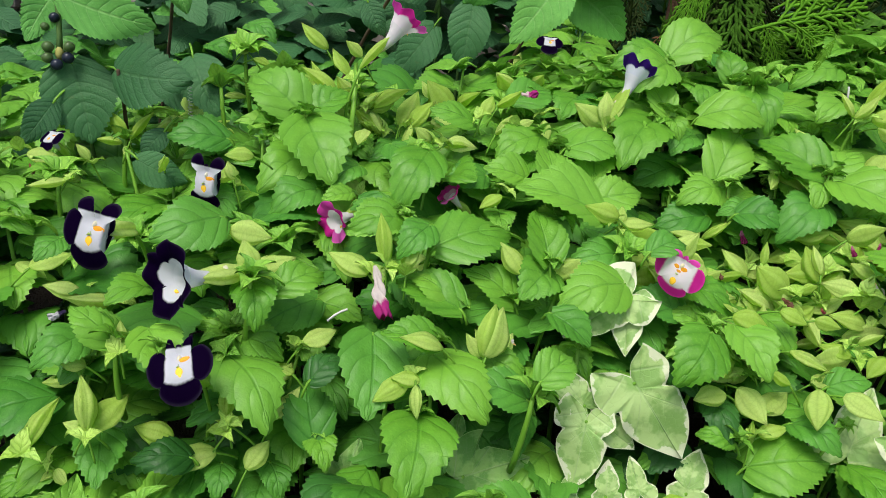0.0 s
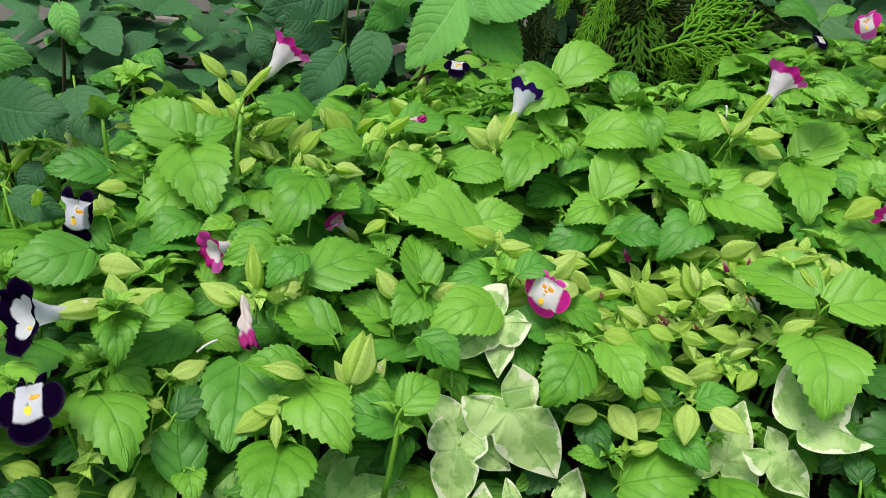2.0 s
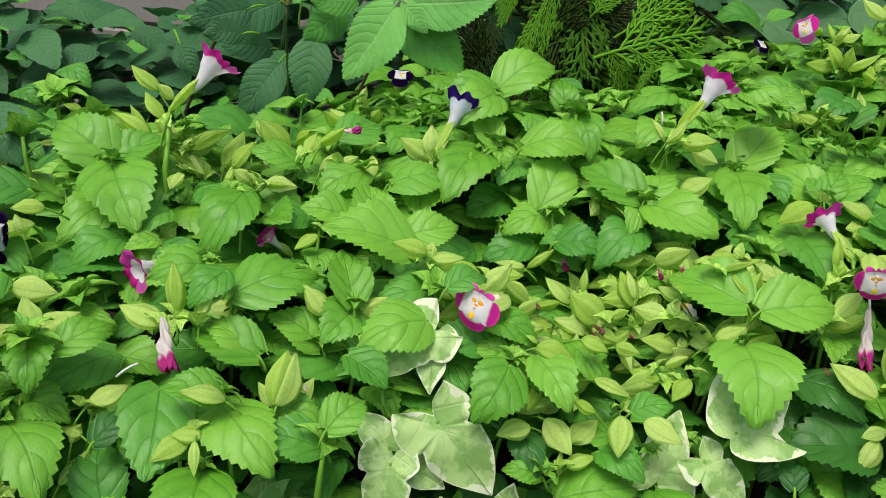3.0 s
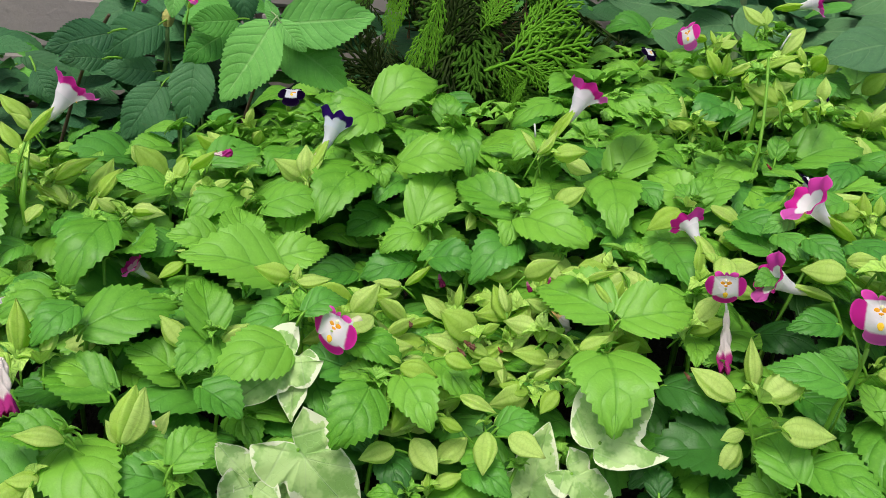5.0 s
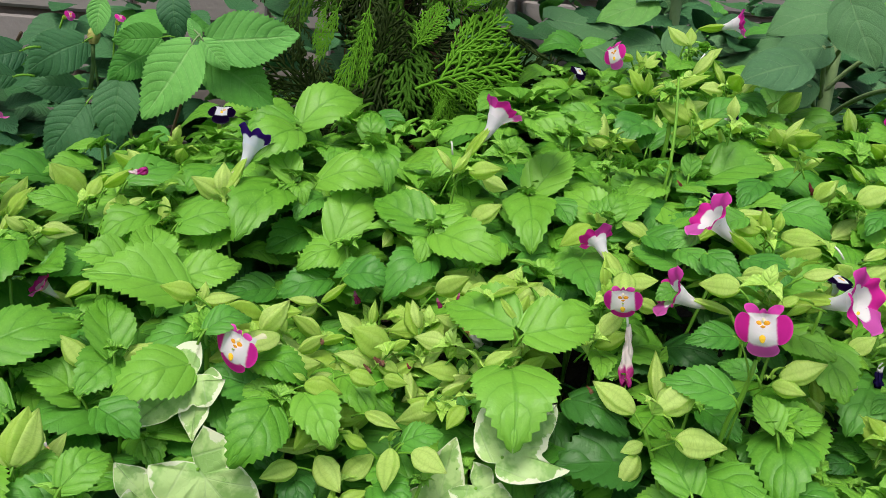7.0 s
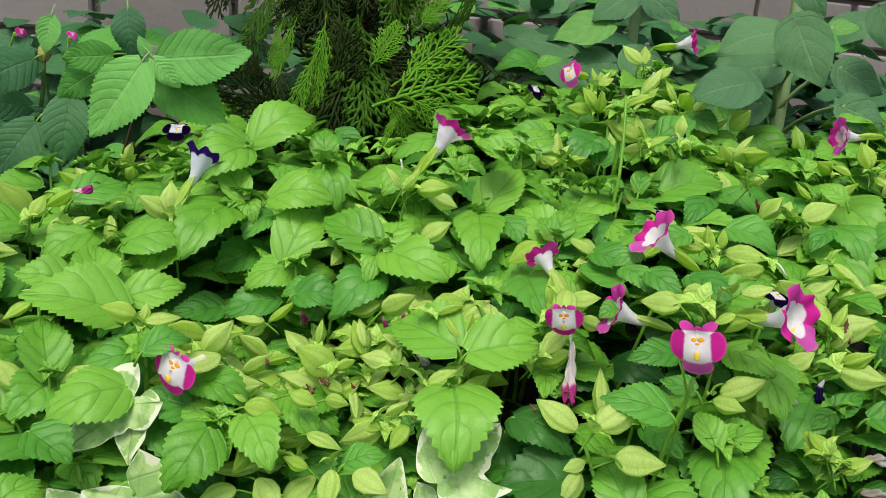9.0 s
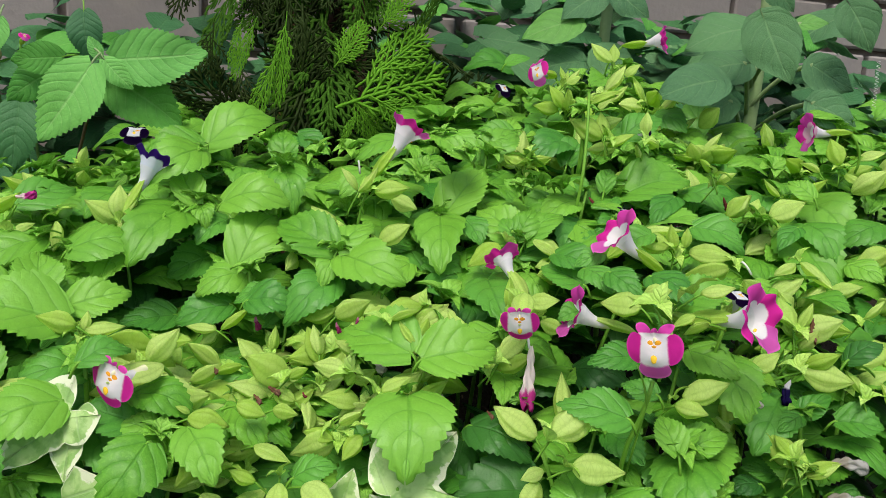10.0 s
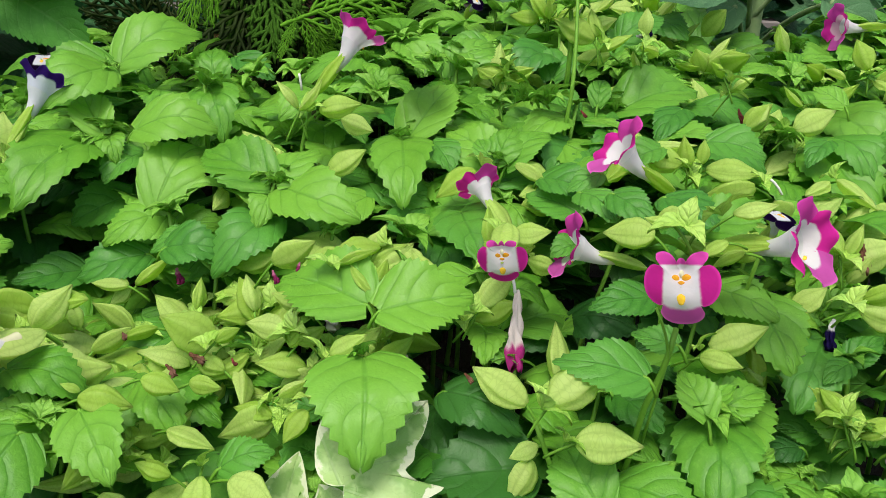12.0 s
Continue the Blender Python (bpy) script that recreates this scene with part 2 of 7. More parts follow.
for tone, pale, wing, lip in (("pink", WHITE, MAGENTA, ROSE), ("rim", WHITE, MAGENTA, MAGENTA), ("magenta", (0.72, 0.40, 0.56), MAGENTA, ROSE),
                              ("violet", (0.72, 0.73, 0.80), VIOLET, VIOLET), ("purple", (0.74, 0.76, 0.88), PURPLE, PURPLE)):
    PETALS[tone] = {key: petal_material("petal_%s_%s" % (key, tone), pale, paint if key != "hood" or paint is not MAGENTA else (0.72, 0.060, 0.42), 0.5 if key != "hood" else 0.42) for key, paint in (("wing", wing), ("lip", lip), ("hood", wing))}
TUBES = {
    "pink": petal_material("tube_white", (0.80, 0.78, 0.52), (0.86, 0.83, 0.86), 0.35),
    "violet": petal_material("tube_bluish", (0.80, 0.78, 0.60), (0.80, 0.81, 0.88), 0.4),
}


def plain(name, low, high, scale, rough, bump=0.3, distance=0.001, through=0.0):
    g = Graph(name)
    colour = g.mix(g.noise(scale, 5.0), low, high)
    normal = g.bump(g.noise(scale * 4.0, 4.0), bump, distance)
    return g.done(colour, rough, through, normal)


YELLOW = plain("petal_blotch_yellow", (0.85, 0.46, 0.02), (0.90, 0.62, 0.05), 200.0, 0.5)
ORANGE = plain("petal_blotch_orange", (0.62, 0.24, 0.01), (0.80, 0.40, 0.02), 300.0, 0.5)
WILTED = {
    "pinkwhite": petal_material("wilted_pink_white", (0.76, 0.70, 0.64), (0.50, 0.04, 0.24), 0.74),
    "magenta": petal_material("wilted_magenta", (0.50, 0.16, 0.28), (0.30, 0.03, 0.12), 0.4),
    "pale": petal_material("wilted_pale", (0.80, 0.55, 0.22), (0.66, 0.63, 0.58), 0.45),
    "violetwhite": petal_material("wilted_violet_white", (0.03, 0.015, 0.08), (0.74, 0.73, 0.80), 0.45),
    "violet": petal_material("closed_violet", (0.68, 0.68, 0.70), (0.015, 0.01, 0.07), 0.4),
    "pink": petal_material("closed_pink", (0.78, 0.62, 0.62), (0.60, 0.05, 0.32), 0.45),
    "brown": petal_material("withered_brown", (0.20, 0.09, 0.05), (0.30, 0.15, 0.10), 0.5),
    "red": petal_material("withered_red", (0.34, 0.07, 0.07), (0.24, 0.05, 0.05), 0.5),
    "straw": petal_material("dry_straw", (0.36, 0.33, 0.26), (0.50, 0.49, 0.45), 0.5),
}
SOIL = plain("soil", (0.012, 0.009, 0.006), (0.05, 0.036, 0.024), 55.0, 0.95, 1.0, 0.006)
BERRY_BLACK = plain("berry_black", (0.008, 0.012, 0.022), (0.022, 0.03, 0.05), 120.0, 0.28, 0.1)
BERRY_GREEN = plain("berry_green", (0.04, 0.085, 0.025), (0.08, 0.14, 0.04), 120.0, 0.3, 0.1)
SPIKE = plain("flower_spike", (0.26, 0.27, 0.06), (0.42, 0.41, 0.13), 400.0, 0.7)
THREAD = plain("dry_thread", (0.55, 0.56, 0.52), (0.70, 0.70, 0.66), 300.0, 0.7)
BARK = plain("conifer_bark", (0.045, 0.026, 0.016), (0.16, 0.085, 0.05), 60.0, 0.9, 1.0, 0.004)
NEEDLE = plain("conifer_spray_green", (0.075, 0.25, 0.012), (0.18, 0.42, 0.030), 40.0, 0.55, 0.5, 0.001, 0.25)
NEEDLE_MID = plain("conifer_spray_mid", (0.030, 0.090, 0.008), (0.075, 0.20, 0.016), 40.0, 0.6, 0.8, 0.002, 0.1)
# Inner sprays: the gloom inside the shrub is put into this near-black green.
NEEDLE_SHADED = plain("conifer_spray_shaded", (0.011, 0.018, 0.005), (0.032, 0.060, 0.010), 4.0, 0.6, 0.6, 0.001, 0.1)
for coat in (NEEDLE, NEEDLE_MID, NEEDLE_SHADED):
    coat.node_tree.nodes["Principled BSDF"].inputs["Specular IOR Level"].default_value = 0.08
NEEDLE_DRY = plain("conifer_spray_dry", (0.16, 0.07, 0.03), (0.30, 0.15, 0.07), 45.0, 0.8, 0.6)
MORTAR = plain("mortar", (0.15, 0.12, 0.10), (0.24, 0.20, 0.17), 30.0, 0.95, 0.6, 0.003)


def brick_material():
    g = Graph("pale_brick")
    colour = g.mix(g.random(), (0.19, 0.170, 0.155), (0.27, 0.245, 0.225))
    colour = g.mix(g.math("MULTIPLY", g.ramp(g.noise(14.0, 5.0), 0.45, 0.75), 0.45), colour, (0.27, 0.24, 0.20))
    normal = g.bump(g.noise(90.0, 5.0), 0.5, 0.003)
    return g.done(colour, 0.9, 0.0, normal)


BRICK = brick_material()


# ---------------------------------------------------------------- mesh tools
def mesh(name, verts, faces, material, uvs=None):
    me = bpy.data.meshes.new(name)
    me.from_pydata([tuple(v) for v in verts], [], faces)
    if uvs is not None:
        layer = me.uv_layers.new(name="UVMap")
        index = np.empty(len(me.loops), dtype=np.int32)
        me.loops.foreach_get("vertex_index", index)
        layer.data.foreach_set("uv", np.asarray(uvs, dtype=np.float32)[index].ravel())
    for m in material if isinstance(material, (list, tuple)) else [material]:
        me.materials.append(m)
    me.polygons.foreach_set("use_smooth", np.ones(len(me.polygons), dtype=bool))
    me.update()
    return me


def grid_faces(rows, cols, wrap=False):
    faces = []
    for i in range(rows - 1):
        for j in range(cols if wrap else cols - 1):
            k = (j + 1) % cols
            faces.append((i * cols + j, i * cols + k, (i + 1) * cols + k, (i + 1) * cols + j))
    return faces


def part(name, me, parent, m=Matrix(), label=""):
    """One mesh object under a thing or under a part; m is its pose in the parent's space."""
    ob = new(name, me)
    ob.parent = parent
    ob.matrix_basis = m
    return tagged(ob, label)


def tube(name, points, radii, material, sides=6):
    """A round stalk along points, closed at both ends."""
    pts = [Vector(p) for p in points]
    verts, uvs = [], []
    ref = Vector((0.31, 0.87, 0.38))
    for i, p in enumerate(pts):
        d = (pts[min(i + 1, len(pts) - 1)] - pts[max(i - 1, 0)]).normalized()
        a = d.cross(ref).normalized()
        b = d.cross(a)
        r = radii[i] if isinstance(radii, (list, tuple)) else radii
        for k in range(sides):
            t = 2 * math.pi * k / sides
            verts.append(p + r * (math.cos(t) * a + math.sin(t) * b))
            uvs.append((k / sides, i / (len(pts) - 1)))
    faces = grid_faces(len(pts), sides, True)
    faces += [tuple(range(sides))[::-1], tuple((len(pts) - 1) * sides + k for k in range(sides))]
    return mesh(name, verts, faces, material, uvs)


def bow(a, b, sag, n=6):
    """Points from a to b along a shallow arc, bent by the vector sag."""
    a, b, sag = Vector(a), Vector(b), Vector(sag)
    return [a.lerp(b, i / n) + sag * 4 * (i / n) * (1 - i / n) for i in range(n + 1)]


def frame_of(base, tip, face):
    """The pose whose y runs from base to tip and whose z is as near to face as it can be."""
    base, tip, face = Vector(base), Vector(tip), Vector(face)
    y = (tip - base).normalized()
    x = y.cross(face).normalized()
    z = x.cross(y)
    m = Matrix((x, y, z)).transposed().to_4x4()
    m.translation = base
    return m, (tip - base).length


def leaf_mesh(name, material, rng, width, teeth, bite, arch, fold, quilt, pairs, slant, peak=0.62, cordate=0.0, halves=3):
    """A toothed blade one metre long, from its stalk at the origin to its tip on the y axis."""
    rows, cols = 2 * teeth + 1, 2 * halves + 1
    twist, sway, ruffle = rng.uniform(-0.14, 0.14), rng.uniform(-0.05, 0.05), rng.uniform(0, 6.28)
    verts, uvs = [], []
    for i in range(rows):
        v = i / (rows - 1)
        half = 0.5 * width * max(math.sin(math.pi * max(v, 0.0) ** peak), 0.0) ** 0.86 + 0.008
        if cordate:
            half = max(half, 0.5 * width * cordate * math.exp(-((v - 0.05) / 0.13) ** 2))
        tooth = bite * width * (1.0 if i % 2 else 0.0) * min(1.0, 8 * v * (1.02 - v))
        for j in range(cols):
            u = (j - halves) / halves
            x = u * half + (math.copysign(tooth, u) if abs(u) == 1 else 0.0)
            y = v + (tooth * 0.9 if abs(u) == 1 else 0.0) - cordate * 0.22 * abs(u) * math.exp(-(v / 0.12) ** 2)
            z = arch * math.sin(math.pi * v) + fold * abs(u) * half * 2 - 0.5 * arch * u * u
            z += twist * u * half * (v - 0.4) * 2
            z += quilt * math.cos(2 * math.pi * (v * pairs - abs(u) * slant)) * (1 - abs(u)) * abs(u) * 4 * math.sin(math.pi * v)
            z += 0.018 * abs(u) * math.sin(ruffle + 9 * v + 2.5 * u)
            verts.append((x + sway * math.sin(math.pi * v), y, z))
            uvs.append((0.5 + 0.5 * u, v))
    return mesh(name, verts, grid_faces(rows, cols), material, uvs)


def heart_mesh(material, rng, width):
    """A broad heart-shaped blade with shallow teeth, one metre from its stalk to its tip."""
    rows, halves = 22, 5
    droop, fold, sway, ph = rng.uniform(0.08, 0.22), rng.uniform(0.02, 0.16), rng.uniform(-0.05, 0.05), rng.uniform(0, 6.28)
    verts, uvs = [], []
    for i in range(rows):
        v = i / (rows - 1)
        if v < 0.34:
            half = math.sqrt(max(0.0, 1 - (1 - v / 0.34) ** 2))
        else:
            half = 1 - ((v - 0.34) / 0.66) ** 1.55
        half = 0.5 * width * half * (1.0 + (0.018 if i % 2 else -0.012)) + 0.004
        for j in range(2 * halves + 1):
            u = (j - halves) / halves
            y = v - 0.20 * abs(u) ** 1.4 * math.exp(-(v / 0.22) ** 2)
            z = fold * abs(u) * half * 1.6 - droop * v * v - 0.25 * (u * half) ** 2
            z += 0.03 * abs(u) * math.sin(ph + 8 * v + 3 * u) + 0.012 * math.cos(2 * math.pi * (4 * v - 1.8 * abs(u))) * abs(u) * (1 - abs(u)) * 4
            verts.append((u * half + sway * math.sin(math.pi * v), y, z))
            uvs.append((0.5 + 0.5 * u, v))
    return mesh("leaf", verts, grid_faces(rows, 2 * halves + 1), material, uvs)


dice = random.Random(11)


def shoot_mesh(material, rng, n=8, name="shoot_tip"):
    """The growing point of a stem: small pointed leaves fanning up and out, one metre across."""
    verts, faces, uvs = [], [], []
    for k in range(n):
        a = 2 * math.pi * k / n * 1.03 + rng.uniform(-0.25, 0.25)
        rise = rng.uniform(0.25, 0.95) if k % 2 else rng.uniform(0.05, 0.4)
        size, wide = rng.uniform(0.32, 0.58), rng.uniform(0.14, 0.22)
        out = Vector((math.cos(a) * math.cos(rise), math.sin(a) * math.cos(rise), math.sin(rise)))
        side = out.cross(Vector((0, 0, 1))).normalized()
        top = side.cross(out)
        start = len(verts)
        for i in range(7):
            v = i / 6
            half = wide * math.sin(math.pi * min(1.0, 0.08 + 0.92 * v) ** 0.7) * (1.0 if i % 2 else 0.86)
            for u in (-1, 0, 1):
                verts.append(out * size * v + side * u * half + top * (0.06 * abs(u) + 0.10 * math.sin(math.pi * v) - 0.10 * v * v))
                uvs.append((0.5 + 0.5 * u, v))
        faces += [tuple(start + q for q in f) for f in grid_faces(7, 3)]
    return mesh(name, verts, faces, material, uvs)


BLADES = {}
for tone in ("bright", "mid", "dark"):
    BLADES[tone] = [leaf_mesh("leaf", LEAF_MATERIALS[tone], dice, dice.uniform(0.70, 0.90), dice.choice((10, 11, 12)), 0.042,
                              dice.uniform(0.04, 0.19), dice.uniform(0.02, 0.24), 0.010, 3.7, 1.5, dice.uniform(0.54, 0.70), 0.38) for _ in range(9)]
    BLADES[tone + " narrow"] = [leaf_mesh("leaf", LEAF_MATERIALS[tone], dice, dice.uniform(0.36, 0.46), 8, 0.03,
                                          dice.uniform(0.02, 0.12), 0.15, 0.005, 3.7, 1.5, 0.72) for _ in range(3)]
for tone in ("light", "mid", "dark"):
    BLADES["lantana " + tone] = [leaf_mesh("leaf", LEAF_MATERIALS["lantana " + tone], dice, dice.uniform(0.58, 0.68), 19, 0.032,
                                           dice.uniform(0.03, 0.12), dice.uniform(0.03, 0.16), 0.004, 8.0, 1.9, 0.66, 0.3) for _ in range(4)]
for tone in ("grey", "light"):
    BLADES["heart " + tone] = [heart_mesh(LEAF_MATERIALS[tone], dice, dice.uniform(0.80, 0.96)) for _ in range(5)]
# Simple blades for the background, their shade given by the dark leaf colour.
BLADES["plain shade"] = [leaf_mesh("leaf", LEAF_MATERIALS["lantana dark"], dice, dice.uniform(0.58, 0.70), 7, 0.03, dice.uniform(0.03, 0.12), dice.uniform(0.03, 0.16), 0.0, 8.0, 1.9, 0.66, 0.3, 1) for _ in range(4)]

SHOOTS = [shoot_mesh(LEAF_MATERIALS["young"], dice) for _ in range(5)]
BRACTS = [shoot_mesh(LEAF_MATERIALS["pale"], dice, 3, "bract") for _ in range(5)]


def bud_mesh(rng):
    """An inflated calyx one metre long: five thin keeled wings on a swollen body, rounded below, with a short split beak."""
    rows, sides = 14, 30
    fat, flat, bend = rng.uniform(0.200, 0.245), rng.uniform(0.40, 0.62), rng.uniform(-0.07, 0.07)
    turn, shape, open_ = rng.uniform(0, 6.28), rng.uniform(0.76, 0.98), rng.uniform(0.0, 0.10)
    wings = [rng.uniform(0.75, 1.2) for _ in range(5)]
    verts, uvs = [], []
    for i in range(rows):
        v = i / (rows - 1)
        swell = math.sin(math.pi * min(1.0, 0.02 + 0.98 * v) ** shape) ** 0.95
        taper = 1 - 0.16 * max(0.0, v - 0.55) / 0.45
        for k in range(sides):
            t = 2 * math.pi * k / sides
            q = (2.5 * t + turn) / math.pi
            ridge = 1 - abs(2 * (q - math.floor(q)) - 1)
            high = wings[int(math.floor(q)) % 5] * ridge ** 1.7
            r = fat * swell * taper * (0.94 + 0.50 * high) + 0.010 + 0.02 * (1 - v)
            lift = open_ * max(0.0, v - 0.80) / 0.20 * ridge
            pucker = 0.010 * math.sin(23 * v + 5 * t) * swell
            verts.append(((r + pucker) * math.cos(t), v + 0.6 * lift - 0.03 * (1 - ridge) * (v > 0.9), flat * (r + pucker) * math.sin(t) + bend * math.sin(math.pi * v)))
            uvs.append((q / 5 + 0.1, v))
    faces = grid_faces(rows, sides, True)
    faces += [tuple(range(sides))[::-1], tuple((rows - 1) * sides + k for k in range(sides))]
    return mesh("bud", verts, faces, BUD, uvs)


BUDS = [bud_mesh(dice) for _ in range(10)]


def funnel_petal(material, rng, mouth, half_angle, reach, start, end, band, ruffle=0.0013):
    """One lobe of a trumpet: a sector of its flare that rolls outwards from the mouth of the tube (axis y, lobe towards z)."""
    rows, cols = 12, 15
    ph = rng.uniform(0, 6.28)
    verts, uvs = [], []
    for i in range(rows):
        v = i / (rows - 1)
        for j in range(cols):
            u = 2 * j / (cols - 1) - 1
            length = reach * v * (1 - 0.36 * abs(u) ** 3.2)
            steps, r, y = 6, mouth, 0.0
            for k in range(steps):
                a = start + (end - start) * v * (k + 0.5) / steps
                r, y = r + length / steps * math.sin(a), y + length / steps * math.cos(a)
            t = u * half_angle * (1 - 0.10 * v)
            y += ruffle * v * v * math.sin(ph + 6.5 * u) + 0.10 * abs(u) ** 2 * v * reach
            verts.append((r * math.sin(t), y, r * math.cos(t)))
            uvs.append((max(v, abs(u) ** 2 * v), 0.5 * v / band * (1 + 0.18 * abs(u))))
    return mesh("petal", verts, grid_faces(rows, cols), material, uvs)


def sag_of_face(x, z, dark):
    """How far the face of an open bloom lies before (+) or behind the rim of its tube, in face radii."""
    r = math.hypot(x, z)
    y = 0.10 - 0.20 * math.exp(-(x / 0.30) ** 2 - ((z - 0.36) / 0.24) ** 2) - 0.16 * r * r * r
    y -= (0.35 if dark else 0.7) * max(0.0, z - 0.52) ** 1.3
    return y + 0.10 * math.exp(-(x / 0.42) ** 2 - ((z + 0.42) / 0.30) ** 2)


def sector_mesh(material, rng, span, peak, edges, at, dark, zone, broad=1.0, blunt=2.4, bend=0.0):
    """One lobe of an open face, as the part of its sheet between two angles; zone is one where the colour begins."""
    rings, steps, r0 = 10, 16, 0.0134
    ph, wave = rng.uniform(0, 6.28), rng.uniform(0.015, 0.04)
    lo, hi, top = radians(span[0]), radians(span[1]), radians(at)
    verts, uvs = [], []
    for i in range(rings + 1):
        f = max(i / rings, 0.02)
        for k in range(steps + 1):
            t = lo + (hi - lo) * k / steps
            u = (t - top) / (hi - top) if t > top else (t - top) / (top - lo)
            low = edges[1] if t > top else edges[0]
            r = f * (low + (peak - low) * max(0.0, 1 - abs(u) ** blunt) ** 0.5)
            x, z = broad * r * math.cos(t), r * math.sin(t)
            y = sag_of_face(x, z, dark) + wave * f ** 3 * math.sin(4 * u + ph)
            uvs.append((f, min(1.0, 0.5 * zone(x / broad, z))))
            over = max(0.0, abs(x) - 0.40)
            x, y = math.copysign(abs(x) - over * (1 - math.cos(bend)), x), y - over * math.sin(bend)
            verts.append((r0 * x, r0 * y, r0 * z))
    return mesh("petal", verts, grid_faces(rings + 1, steps + 1), material, uvs)


FACES = {"pink": (0.47, 0.66), "rim": (0.60, 0.58), "magenta": (0.25, 0.25), "violet": (0.44, 0.55), "purple": (0.34, 0.40)}


def face_meshes(colour, rng, paint, white, bends):
    """The lobes of an open face: two rolled ears of the hood with a tuft between them, two sides and a lip, white towards the throat."""
    dark = colour in ("violet", "purple")
    broad = 0.90 if colour == "rim" else 0.92 if dark else 1.0

    def sides(x, z):
        return abs(x) / (0.75 if bends.get("right" if x > 0 else "left") else white[0]) * (1 + 0.12 * z)

    def hood(x, z):
        return max(0.0, z - (0.30 if dark else 0.22)) / 0.34

    def lip(x, z):
        return math.hypot(0.8 * x, min(0.0, z + 0.05)) / white[1]

    kit = {}
    for key, flip in (("right", False), ("left", True)):
        for name, span, peak, edges, at, zone, mat in (
                (key, (-54, 42) if colour == "pink" else (-46, 42), 1.10 if dark else 1.0, (0.70, 0.74), 4, sides, "wing"),
                (key + " ear", (38, 79) if dark else (42, 79), 1.14 if dark else 1.02 if colour == "pink" else 0.87, (0.80, 0.56) if dark else (0.70, 0.50), 55 if dark else 49, hood, "hood")):
            if flip:
                span, at, edges = (180 - span[1], 180 - span[0]), 180 - at, edges[::-1]
            kit[name] = sector_mesh(paint[mat], rng, span, peak, edges, at, dark, zone, broad, 2.4 if dark or name == key else 1.5, radians(bends.get(name, 0)))
    kit["tuft"] = sector_mesh(paint["hood"], rng, (77, 103), 0.68, (0.50, 0.50), 90, dark, hood, broad)
    kit["lower"] = sector_mesh(paint["lip"], rng, (-130, -50) if colour == "pink" else (-138, -42), 1.20 if dark else 1.20 if colour == "pink" else 1.06, (0.86, 0.86) if dark else (0.76, 0.76), -90, dark, lip, broad, 2.8)
    return kit


def bead_mesh(name, material, at, size, squash=1.0):
    """A small domed drop that sits on a petal, flat behind."""
    verts = []
    for i in range(4):
        a = 0.5 * math.pi * i / 3
        for k in range(12):
            t = 2 * math.pi * k / 12
            w = math.cos(a) if i < 3 else 0.15
            verts.append((at[0] + size[0] * w * math.cos(t) * (1 + 0.12 * math.sin(3 * t)), at[1] + squash * math.sin(a), at[2] + size[1] * w * math.sin(t)))
    return mesh(name, verts, grid_faces(4, 12, True) + [tuple(36 + k for k in range(12))], material)


def flower_meshes(colour, rng, trumpet=False, bends={}, flare=1.0):
    paint = PETALS[colour]
    tube_paint = TUBES["violet" if colour in ("violet", "purple") else "pink"]
    rows, sides = 12, 16
    long, mouth = (0.0225, 0.0060) if trumpet else (0.0185, 0.0060)
    verts, uvs = [], []
    for i in range(rows):
        v = i / (rows - 1)
        r = 0.0021 + 0.0016 * v + (mouth - 0.0037) * v ** 4.0
        for k in range(sides):
            t = 2 * math.pi * k / sides
            verts.append((r * math.cos(t), -long * (1 - v) - (0.0 if trumpet else 0.0012), r * math.sin(t) - (0.002 * math.sin(math.pi * v) if i < rows - 1 else 0.0)))
            uvs.append((0.0, v))
    kit = {"tube": mesh("tube", verts, grid_faces(rows, sides, True), tube_paint, uvs), "blotches": []}
    if trumpet:
        m, pale = 0.97 * mouth, 1.0 if flare == 1.0 else 1.3
        kit["upper"] = funnel_petal(paint["hood"], rng, m, 0.98, 0.0136, 0.30, 1.75 * flare, 0.42 * pale)
        kit["lower"] = funnel_petal(paint["lip"], rng, m, 0.84, 0.0150, 0.42, rng.uniform(1.3, 1.6) * flare, 0.50 * pale)
        for key in ("left", "right"):
            kit[key] = funnel_petal(paint["wing"], rng, m, 0.84, 0.0134, 0.36, rng.uniform(1.3, 1.8) * flare, 0.46 * pale)
        kit["blotches"].append(bead_mesh("blotch", YELLOW, (0.0, 0.0016, -mouth - 0.0006), (0.0014, 0.0010), 0.0008))
    else:
        kit.update(face_meshes(colour, rng, paint, FACES[colour], bends))
        dark, r0 = colour in ("violet", "purple"), 0.0134
        spots = ((-0.04, -0.28, YELLOW, 0.11, 0.18), (-0.22, 0.12, ORANGE, 0.19, 0.12)) if dark else ((0.0, -0.40, YELLOW, 0.11, 0.16), (-0.14, 0.12, ORANGE, 0.12, 0.15), (0.15, 0.12, ORANGE, 0.10, 0.13), (0.0, 0.02, ORANGE, 0.09, 0.07))
        for x, z, paint_of, w, h in spots:
            kit["blotches"].append(bead_mesh("blotch", paint_of, (r0 * x, r0 * sag_of_face(x, z, dark) - 0.0001, r0 * z), (r0 * w, r0 * h), 0.0003))
        kit["anther"] = bead_mesh("anther", tube_paint, (0.0, r0 * sag_of_face(0, 0.22, dark) - 0.0002, 0.0030), (0.0009, 0.0017), 0.0014)
    return kit


FLOWERS = {c: flower_meshes(c, dice) for c in PETALS}
TRUMPETS = {c: flower_meshes(c, dice, True) for c in PETALS}
